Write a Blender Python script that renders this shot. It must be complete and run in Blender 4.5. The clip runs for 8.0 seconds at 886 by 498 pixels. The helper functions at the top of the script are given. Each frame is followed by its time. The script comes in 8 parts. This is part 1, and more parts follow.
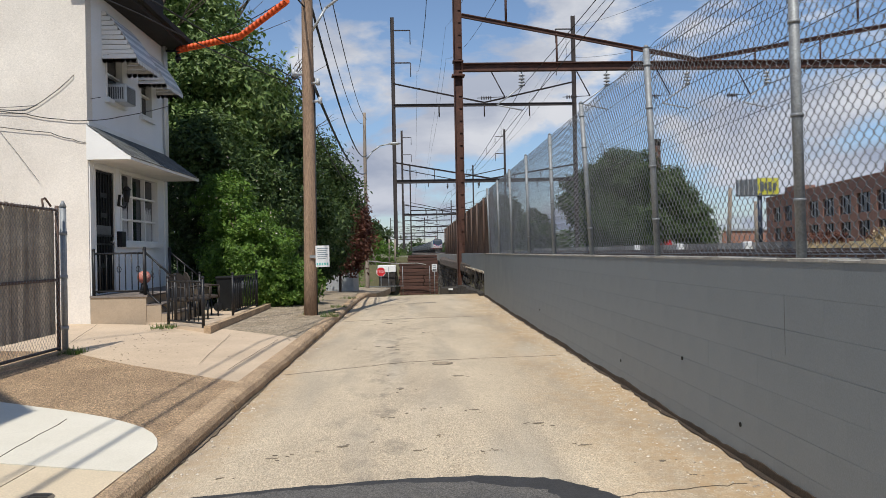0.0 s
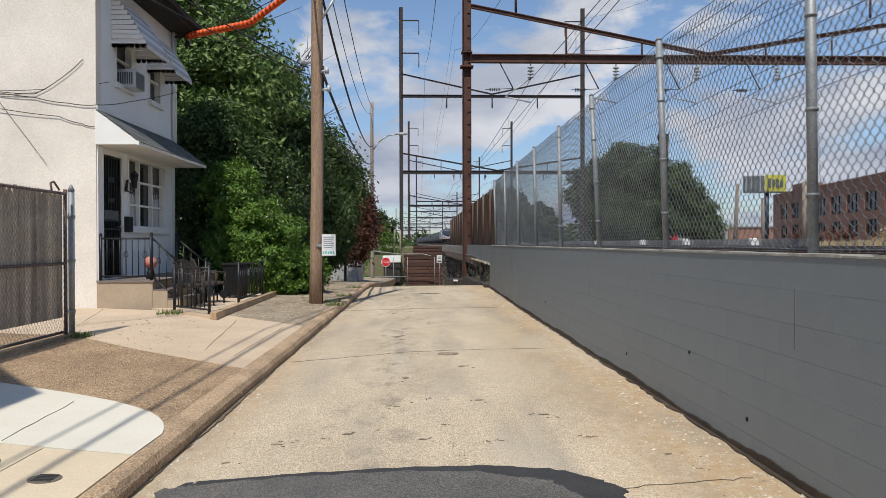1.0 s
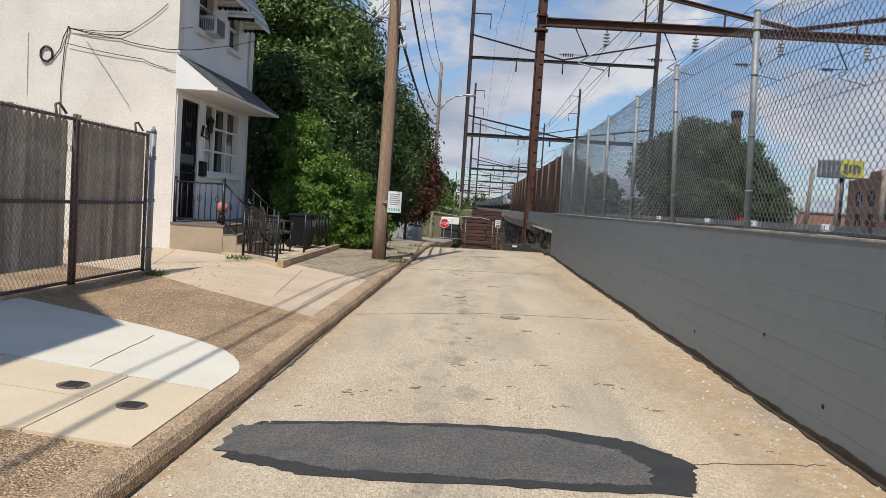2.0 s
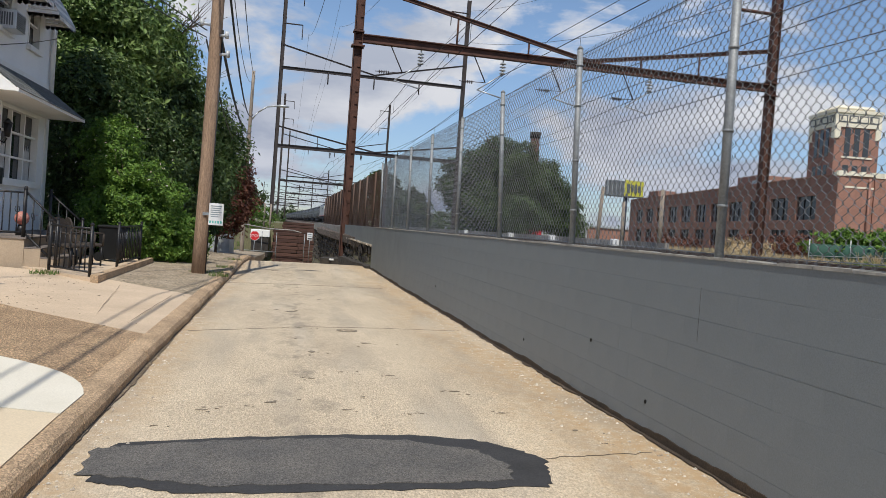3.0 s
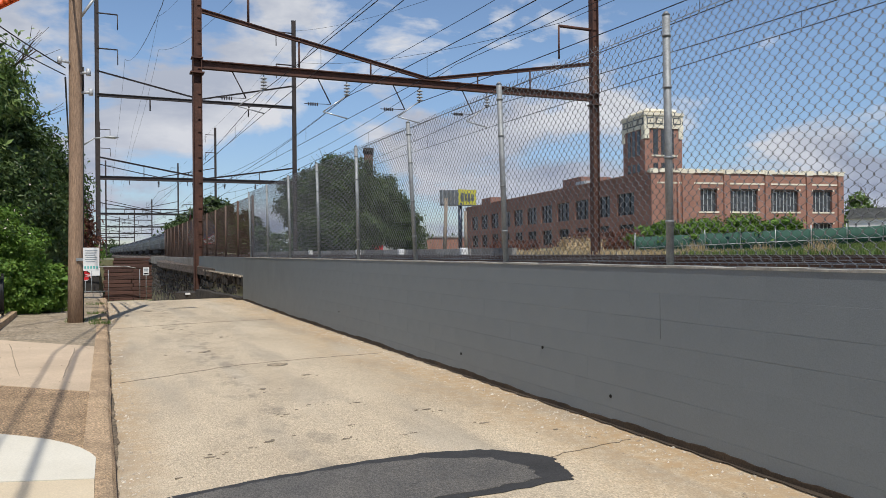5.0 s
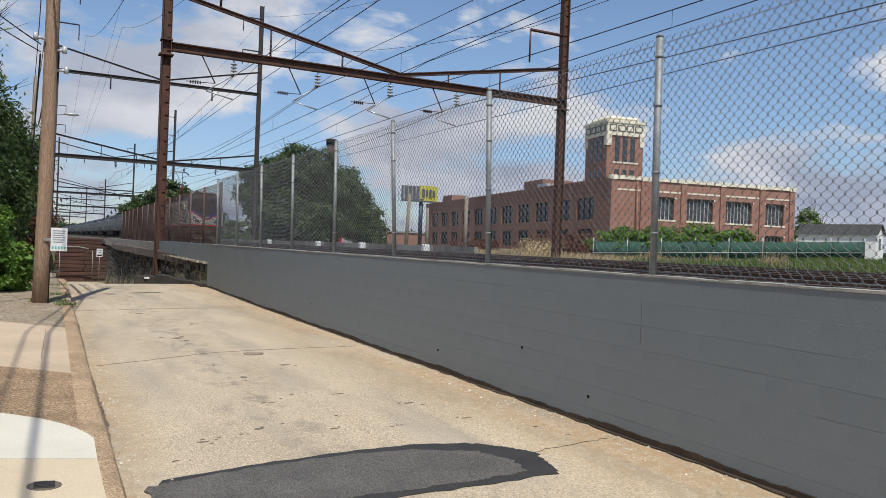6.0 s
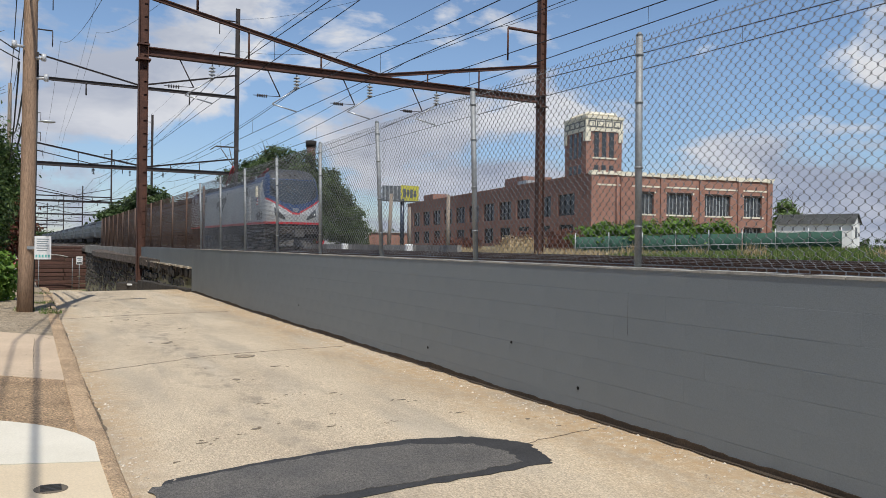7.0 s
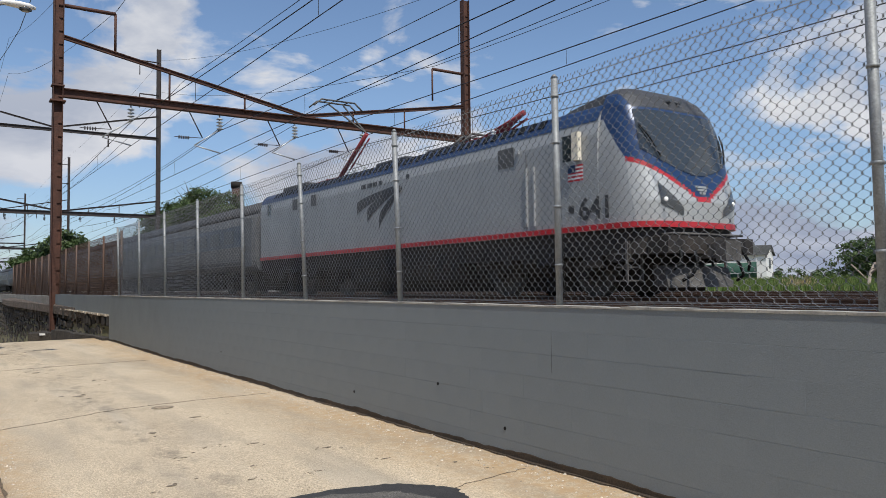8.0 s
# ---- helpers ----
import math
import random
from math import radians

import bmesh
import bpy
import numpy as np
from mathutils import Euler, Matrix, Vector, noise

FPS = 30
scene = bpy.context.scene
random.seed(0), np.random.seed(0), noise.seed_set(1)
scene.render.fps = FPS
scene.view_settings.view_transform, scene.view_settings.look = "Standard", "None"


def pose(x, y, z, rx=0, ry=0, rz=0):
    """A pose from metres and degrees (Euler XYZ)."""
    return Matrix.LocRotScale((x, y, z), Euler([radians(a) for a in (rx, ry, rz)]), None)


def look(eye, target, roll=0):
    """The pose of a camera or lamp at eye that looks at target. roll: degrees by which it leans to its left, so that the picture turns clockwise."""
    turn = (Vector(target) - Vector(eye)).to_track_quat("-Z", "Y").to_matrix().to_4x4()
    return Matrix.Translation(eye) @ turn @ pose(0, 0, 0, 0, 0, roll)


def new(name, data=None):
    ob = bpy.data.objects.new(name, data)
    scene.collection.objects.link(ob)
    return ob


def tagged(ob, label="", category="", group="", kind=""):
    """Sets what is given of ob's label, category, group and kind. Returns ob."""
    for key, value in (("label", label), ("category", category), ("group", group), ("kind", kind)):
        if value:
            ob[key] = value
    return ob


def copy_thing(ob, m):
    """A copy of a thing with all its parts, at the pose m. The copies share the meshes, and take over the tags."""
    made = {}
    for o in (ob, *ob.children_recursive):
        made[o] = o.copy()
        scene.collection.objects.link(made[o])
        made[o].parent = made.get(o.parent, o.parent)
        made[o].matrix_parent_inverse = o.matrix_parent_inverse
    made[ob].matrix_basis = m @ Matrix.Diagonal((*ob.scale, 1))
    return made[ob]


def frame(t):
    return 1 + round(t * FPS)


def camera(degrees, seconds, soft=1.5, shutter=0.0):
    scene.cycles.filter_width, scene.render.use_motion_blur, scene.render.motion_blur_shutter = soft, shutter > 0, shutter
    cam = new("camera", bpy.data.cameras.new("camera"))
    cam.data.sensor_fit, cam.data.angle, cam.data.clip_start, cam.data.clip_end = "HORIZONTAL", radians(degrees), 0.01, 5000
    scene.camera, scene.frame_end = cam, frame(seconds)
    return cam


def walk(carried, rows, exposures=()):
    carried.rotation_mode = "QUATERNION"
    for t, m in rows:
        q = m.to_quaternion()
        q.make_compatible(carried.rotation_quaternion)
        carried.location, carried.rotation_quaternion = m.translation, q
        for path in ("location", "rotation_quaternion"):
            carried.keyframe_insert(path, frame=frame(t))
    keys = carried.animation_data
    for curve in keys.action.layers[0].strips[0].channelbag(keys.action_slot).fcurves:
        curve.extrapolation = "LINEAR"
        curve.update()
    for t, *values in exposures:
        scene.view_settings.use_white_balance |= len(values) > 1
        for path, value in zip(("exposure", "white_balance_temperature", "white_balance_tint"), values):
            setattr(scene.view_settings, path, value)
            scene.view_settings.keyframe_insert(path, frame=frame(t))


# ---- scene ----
cam = camera(59.7, 8.0, soft=0.7)
PATH = [
    (0, (0.458, 0.382, 1.425), (0.531, 2.381, 1.432), -1.1),
    (0.5, (0.461, 0.399, 1.418), (0.536, 2.397, 1.426), -0.7),
    (1, (0.43, 0.394, 1.41), (0.49, 2.393, 1.395), -0.1),
    (1.2, (0.409, 0.403, 1.409), (0.426, 2.403, 1.379), 0.2),
    (2.3, (0.187, 0.354, 1.383), (0.108, 2.348, 1.256), 4.6),
    (2.5, (0.114, 0.316, 1.384), (0.216, 2.31, 1.272), 5.0),
    (3, (-0.099, 0.187, 1.387), (0.304, 2.145, 1.34), 4.3),
    (3.5, (-0.362, 0.228, 1.39), (0.163, 2.158, 1.416), 1.4),
    (4, (-0.662, 0.127, 1.391), (-0.123, 2.053, 1.41), -0.6),
    (4.5, (-0.984, 0.095, 1.398), (-0.332, 1.986, 1.41), -1.5),
    (5, (-1.317, 0.038, 1.473), (-0.514, 1.87, 1.479), -0.5),
    (6.5, (-1.762, -0.078, 1.503), (-0.846, 1.699, 1.496), 2.2),
    (7, (-1.801, -0.123, 1.493), (-0.857, 1.641, 1.489), 0.8),
    (7.5, (-1.767, -0.13, 1.511), (-0.773, 1.605, 1.567), -0.1),
    (8, (-1.716, -0.109, 1.52), (-0.618, 1.56, 1.616), -0.6),
]
walk(cam, [(t, look(eye, target, roll)) for t, eye, target, roll in PATH])

# world and sun
SUN = Vector((-0.15, -0.62, 1.0)).normalized()
world = bpy.data.worlds.new("sky")
scene.world = world
world.use_nodes = True
wn, wl = world.node_tree.nodes, world.node_tree.links
wn.clear()
w_out, w_bg = wn.new("ShaderNodeOutputWorld"), wn.new("ShaderNodeBackground")
w_sky = wn.new("ShaderNodeTexSky")
w_sky.sky_type, w_sky.sun_disc = "NISHITA", False
w_sky.sun_elevation, w_sky.sun_rotation = math.asin(SUN.z), math.atan2(SUN.x, SUN.y)
w_sky.air_density, w_sky.dust_density, w_sky.ozone_density = 1.0, 0.25, 2.5
w_co, w_sep = wn.new("ShaderNodeTexCoord"), wn.new("ShaderNodeSeparateXYZ")
wl.new(w_co.outputs["Generated"], w_sep.inputs[0])


def w_math(op, a, b=None):
    n = wn.new("ShaderNodeMath")
    n.operation = op
    for i, v in enumerate((a, b)):
        if v is None:
            continue
        if isinstance(v, (int, float)):
            n.inputs[i].default_value = v
        else:
            wl.new(v, n.inputs[i])
    return n.outputs[0]


# cumulus: puffs on the dome, flattened a little, crowding towards the horizon
w_comb = wn.new("ShaderNodeCombineXYZ")
wl.new(w_sep.outputs[0], w_comb.inputs[0])
wl.new(w_sep.outputs[1], w_comb.inputs[1])
wl.new(w_math("MULTIPLY", w_math("POWER", w_math("MAXIMUM", w_sep.outputs[2], 0.0), 0.85), 2.1), w_comb.inputs[2])


def w_noise(scale, detail, rough, off):
    mp = wn.new("ShaderNodeMapping")
    mp.inputs[1].default_value = off
    wl.new(w_comb.outputs[0], mp.inputs[0])
    n = wn.new("ShaderNodeTexNoise")
    n.inputs["Scale"].default_value, n.inputs["Detail"].default_value, n.inputs["Roughness"].default_value = scale, detail, rough
    n.inputs["Distortion"].default_value = 0.25
    wl.new(mp.outputs[0], n.inputs["Vector"])
    return n.outputs[0]


def w_ramp(fac, a, b, ca=(0, 0, 0, 1), cb=(1, 1, 1, 1)):
    r = wn.new("ShaderNodeValToRGB")
    r.color_ramp.elements[0].position, r.color_ramp.elements[1].position = a, b
    r.color_ramp.elements[0].color, r.color_ramp.elements[1].color = ca, cb
    wl.new(fac, r.inputs[0])
    return r.outputs[0]


CLOUD_OFF = (3.1, 1.7, 0.4)
cl_puff = w_noise(4.6, 7.0, 0.56, CLOUD_OFF)
cl_field = w_noise(1.5, 2.0, 0.5, (7.7, 2.3, 1.9))
cl_low = w_math("MULTIPLY", w_math("SUBTRACT", 0.30, w_math("MAXIMUM", w_sep.outputs[2], 0.0)), 0.13)
cl_sum = w_math("ADD", w_math("ADD", w_math("MULTIPLY", cl_puff, 0.74), w_math("MULTIPLY", cl_field, 0.30)), cl_low)
cl_cover = w_ramp(cl_sum, 0.517, 0.582)
cl_shade = w_ramp(w_noise(4.6, 6.0, 0.56, (CLOUD_OFF[0], CLOUD_OFF[1], CLOUD_OFF[2] - 0.10)), 0.40, 0.62, (6.6, 6.65, 6.85, 1), (3.8, 4.15, 4.95, 1))
cl_mix = wn.new("ShaderNodeMix")
cl_mix.data_type = "RGBA"
wl.new(cl_cover, cl_mix.inputs[0])
w_tint = wn.new("ShaderNodeMix")
w_tint.data_type, w_tint.blend_type = "RGBA", "MULTIPLY"
w_tint.inputs[0].default_value = 1.0
w_tint.inputs[7].default_value = (0.98, 1.0, 1.04, 1)
wl.new(w_sky.outputs[0], w_tint.inputs[6])
wl.new(w_tint.outputs[2], cl_mix.inputs[6])
wl.new(cl_shade, cl_mix.inputs[7])
# summer haze all round the horizon
w_haze = wn.new("ShaderNodeMix")
w_haze.data_type, w_haze.blend_type = "RGBA", "MULTIPLY"
w_haze.inputs[0].default_value = 1.0
wl.new(cl_mix.outputs[2], w_haze.inputs[6])
wl.new(w_ramp(w_sep.outputs[2], 0.02, 0.24, (0.66, 0.70, 0.80, 1)), w_haze.inputs[7])
wl.new(w_haze.outputs[2], w_bg.inputs[0])
w_bg.inputs[1].default_value = 0.118
wl.new(w_bg.outputs[0], w_out.inputs[0])

sun_data = bpy.data.lights.new("sun", "SUN")
sun_data.energy, sun_data.angle, sun_data.color = 4.2, radians(0.55), (1.0, 0.95, 0.86)
sun = new("sun", sun_data)
sun.matrix_world = look(SUN * 50, (0, 0, 0))


# materials
def material(name, colour, rough=0.8, metal=0.0, second=None, scale=3.0, fine=60.0, amount=0.5, bump=0.15, dist=0.01, coords="Object", spread=0.0, spec=0.5, stretch=(1, 1, 1), threshold=(0.35, 0.7), pebble=0.0, pebbles=0.5):
    m = bpy.data.materials.new(name)
    m.use_nodes = True
    nt = m.node_tree
    nd, lk = nt.nodes, nt.links
    b = nd["Principled BSDF"]
    b.inputs["Metallic"].default_value = metal
    b.inputs["Specular IOR Level"].default_value = spec
    if second is None:
        second = tuple(c * 0.72 for c in colour)
    co, mp = nd.new("ShaderNodeTexCoord"), nd.new("ShaderNodeMapping")
    lk.new(co.outputs[coords], mp.inputs[0])
    mp.inputs["Scale"].default_value = stretch
    n1, n2 = nd.new("ShaderNodeTexNoise"), nd.new("ShaderNodeTexNoise")
    for n, sc, de in ((n1, scale, 6), (n2, fine, 4)):
        n.inputs["Scale"].default_value, n.inputs["Detail"].default_value, n.inputs["Roughness"].default_value = sc, de, 0.62
        lk.new(mp.outputs[0], n.inputs["Vector"])
    r1 = nd.new("ShaderNodeValToRGB")
    r1.color_ramp.elements[0].position, r1.color_ramp.elements[1].position = threshold
    r1.color_ramp.elements[0].color, r1.color_ramp.elements[1].color = (*colour, 1), (*second, 1)
    lk.new(n1.outputs[0], r1.inputs[0])
    mr = nd.new("ShaderNodeMapRange")
    mr.inputs[3].default_value, mr.inputs[4].default_value = 1 - amount * 0.55, 1 + amount * 0.55
    mr.inputs[1].default_value, mr.inputs[2].default_value = 0.3, 0.7
    lk.new(n2.outputs[0], mr.inputs[0])
    hs = nd.new("ShaderNodeHueSaturation")
    lk.new(r1.outputs[0], hs.inputs["Color"])
    value = mr.outputs[0]
    if spread:
        oi, mr2, mu = nd.new("ShaderNodeObjectInfo"), nd.new("ShaderNodeMapRange"), nd.new("ShaderNodeMath")
        mr2.inputs[3].default_value, mr2.inputs[4].default_value = 1 - spread, 1 + spread
        lk.new(oi.outputs["Random"], mr2.inputs[0])
        mu.operation = "MULTIPLY"
        lk.new(value, mu.inputs[0])
        lk.new(mr2.outputs[0], mu.inputs[1])
        value = mu.outputs[0]
    height = n2.outputs[0]
    if pebble:
        vo, vs = nd.new("ShaderNodeTexVoronoi"), nd.new("ShaderNodeSeparateColor")
        vo.inputs["Scale"].default_value = pebble
        lk.new(mp.outputs[0], vo.inputs["Vector"])
        lk.new(vo.outputs["Color"], vs.inputs[0])
        mr4, mu2 = nd.new("ShaderNodeMapRange"), nd.new("ShaderNodeMath")
        mr4.inputs[3].default_value, mr4.inputs[4].default_value = 1 - pebbles, 1 + pebbles
        lk.new(vs.outputs[0], mr4.inputs[0])
        mu2.operation = "MULTIPLY"
        lk.new(value, mu2.inputs[0])
        lk.new(mr4.outputs[0], mu2.inputs[1])
        value = mu2.outputs[0]
        sub = nd.new("ShaderNodeMath")
        sub.operation = "SUBTRACT"
        lk.new(n2.outputs[0], sub.inputs[0])
        lk.new(vo.outputs["Distance"], sub.inputs[1])
        height = sub.outputs[0]
    lk.new(value, hs.inputs["Value"])
    lk.new(hs.outputs[0], b.inputs["Base Color"])
    mr3 = nd.new("ShaderNodeMapRange")
    mr3.inputs[3].default_value, mr3.inputs[4].default_value = max(0.02, rough - 0.1), min(1, rough + 0.1)
    lk.new(n1.outputs[0], mr3.inputs[0])
    lk.new(mr3.outputs[0], b.inputs["Roughness"])
    if bump:
        bp = nd.new("ShaderNodeBump")
        bp.inputs["Strength"].default_value, bp.inputs["Distance"].default_value = bump, dist
        lk.new(height, bp.inputs["Height"])
        lk.new(bp.outputs[0], b.inputs["Normal"])
    return m


def leaf_material(name, colour, second, third):
    """Leaves: colour by island at random, some light passing through."""
    m = bpy.data.materials.new(name)
    m.use_nodes = True
    nd, lk = m.node_tree.nodes, m.node_tree.links
    b = nd["Principled BSDF"]
    geo, r = nd.new("ShaderNodeNewGeometry"), nd.new("ShaderNodeValToRGB")
    r.color_ramp.elements[0].color, r.color_ramp.elements[1].color = (*colour, 1), (*third, 1)
    r.color_ramp.elements.new(0.5).color = (*second, 1)
    lk.new(geo.outputs["Random Per Island"], r.inputs[0])
    lk.new(r.outputs[0], b.inputs["Base Color"])
    b.inputs["Roughness"].default_value = 0.5
    b.inputs["Specular IOR Level"].default_value = 0.35
    tr, ad, out = nd.new("ShaderNodeBsdfTranslucent"), nd.new("ShaderNodeMixShader"), nd["Material Output"]
    lk.new(r.outputs[0], tr.inputs[0])
    ad.inputs[0].default_value = 0.22
    lk.new(b.outputs[0], ad.inputs[1])
    lk.new(tr.outputs[0], ad.inputs[2])
    lk.new(ad.outputs[0], out.inputs[0])
    return m


def glass_material(name, tint, rough=0.05):
    m = bpy.data.materials.new(name)
    m.use_nodes = True
    b = m.node_tree.nodes["Principled BSDF"]
    b.inputs["Base Color"].default_value = (*tint, 1)
    b.inputs["Roughness"].default_value = rough
    b.inputs["Specular IOR Level"].default_value = 0.6
    return m


def glow_material(name, colour, strength):
    m = bpy.data.materials.new(name)
    m.use_nodes = True
    b = m.node_tree.nodes["Principled BSDF"]
    b.inputs["Base Color"].default_value = (*colour, 1)
    b.inputs["Emission Color"].default_value = (*colour, 1)
    b.inputs["Emission Strength"].default_value = strength
    return m



def road_material():
    """Worn concrete: fine speckle, broad stains, sand gathered along the wall's foot and the gutter."""
    m = material("weathered_concrete_road", (0.56, 0.465, 0.335), 0.92, second=(0.41, 0.335, 0.24), scale=0.7, fine=95, amount=0.5, bump=0.45, stretch=(1, 0.45, 1), pebble=120, pebbles=0.22)
    nd, lk = m.node_tree.nodes, m.node_tree.links
    b = nd["Principled BSDF"]
    base = b.inputs["Base Color"].links[0].from_socket
    co = nd.new("ShaderNodeTexCoord")
    sep = nd.new("ShaderNodeSeparateXYZ")
    lk.new(co.outputs["Object"], sep.inputs[0])

    def mth(op, a, c=None):
        n = nd.new("ShaderNodeMath")
        n.operation = op
        for k, v in enumerate((a, c)):
            if v is None:
                continue
            if isinstance(v, (int, float)):
                n.inputs[k].default_value = v
            else:
                lk.new(v, n.inputs[k])
        return n.outputs[0]

    def noise_of(scale, detail=5, rough=0.65, vec=None):
        n = nd.new("ShaderNodeTexNoise")
        n.inputs["Scale"].default_value, n.inputs["Detail"].default_value, n.inputs["Roughness"].default_value = scale, detail, rough
        lk.new(vec or co.outputs["Object"], n.inputs["Vector"])
        return n.outputs[0]

    def ramp(v, a, c):
        r = nd.new("ShaderNodeMapRange")
        r.inputs[1].default_value, r.inputs[2].default_value = a, c
        r.clamp = True
        lk.new(v, r.inputs[0])
        return r.outputs[0]

    def blend(fac, under, colour, mode="MIX"):
        n = nd.new("ShaderNodeMix")
        n.data_type, n.blend_type = "RGBA", mode
        lk.new(fac, n.inputs[0])
        lk.new(under, n.inputs[6])
        n.inputs[7].default_value = (*colour, 1)
        return n.outputs[2]
    wob = mth("MULTIPLY", mth("SUBTRACT", noise_of(1.1), 0.5), 1.5)
    edge = ramp(mth("ADD", sep.outputs[0], wob), 1.45, 2.35)
    gut = ramp(mth("MULTIPLY", mth("ADD", sep.outputs[0], mth("MULTIPLY", wob, 0.45)), -1.0), 0.85, 1.25)
    sand = mth("MULTIPLY", mth("MAXIMUM", edge, gut), ramp(noise_of(9), 0.3, 0.6))
    out = blend(sand, base, (0.43, 0.30, 0.17))
    speck = nd.new("ShaderNodeTexVoronoi")
    speck.inputs["Scale"].default_value = 30
    lk.new(co.outputs["Object"], speck.inputs["Vector"])
    spots = mth("MULTIPLY", ramp(speck.outputs["Distance"], 0.30, 0.12), ramp(noise_of(2.3), 0.50, 0.62))
    out = blend(mth("MULTIPLY", spots, 0.6), out, (0.22, 0.18, 0.13))
    stretch = nd.new("ShaderNodeMapping")
    stretch.inputs["Scale"].default_value = (1.0, 0.16, 1)
    lk.new(co.outputs["Object"], stretch.inputs[0])
    track = ramp(noise_of(1.7, 3, 0.5, stretch.outputs[0]), 0.50, 0.68)
    out = blend(mth("MULTIPLY", track, 0.5), out, (0.29, 0.255, 0.205))
    pale = ramp(noise_of(0.9, 4, 0.6, stretch.outputs[0]), 0.52, 0.66)
    out = blend(mth("MULTIPLY", pale, 0.35), out, (0.60, 0.53, 0.42))
    # oil dripped down the middle, soft and drawn out along the lane
    off = mth("ABSOLUTE", mth("SUBTRACT", mth("ADD", sep.outputs[0], mth("MULTIPLY", wob, 0.25)), 0.12))
    drip = nd.new("ShaderNodeMapping")
    drip.inputs["Scale"].default_value = (1.0, 0.55, 1)
    lk.new(co.outputs["Object"], drip.inputs[0])
    oil = mth("MULTIPLY", ramp(off, 0.62, 0.05), ramp(noise_of(3.4, 6, 0.7, drip.outputs[0]), 0.50, 0.70))
    out = blend(mth("MULTIPLY", oil, 0.75), out, (0.13, 0.115, 0.095))
    soot = ramp(noise_of(1.3, 7, 0.72, drip.outputs[0]), 0.53, 0.75)
    out = blend(mth("MULTIPLY", soot, 0.45), out, (0.25, 0.215, 0.17))
    lk.new(out, b.inputs["Base Color"])
    return m


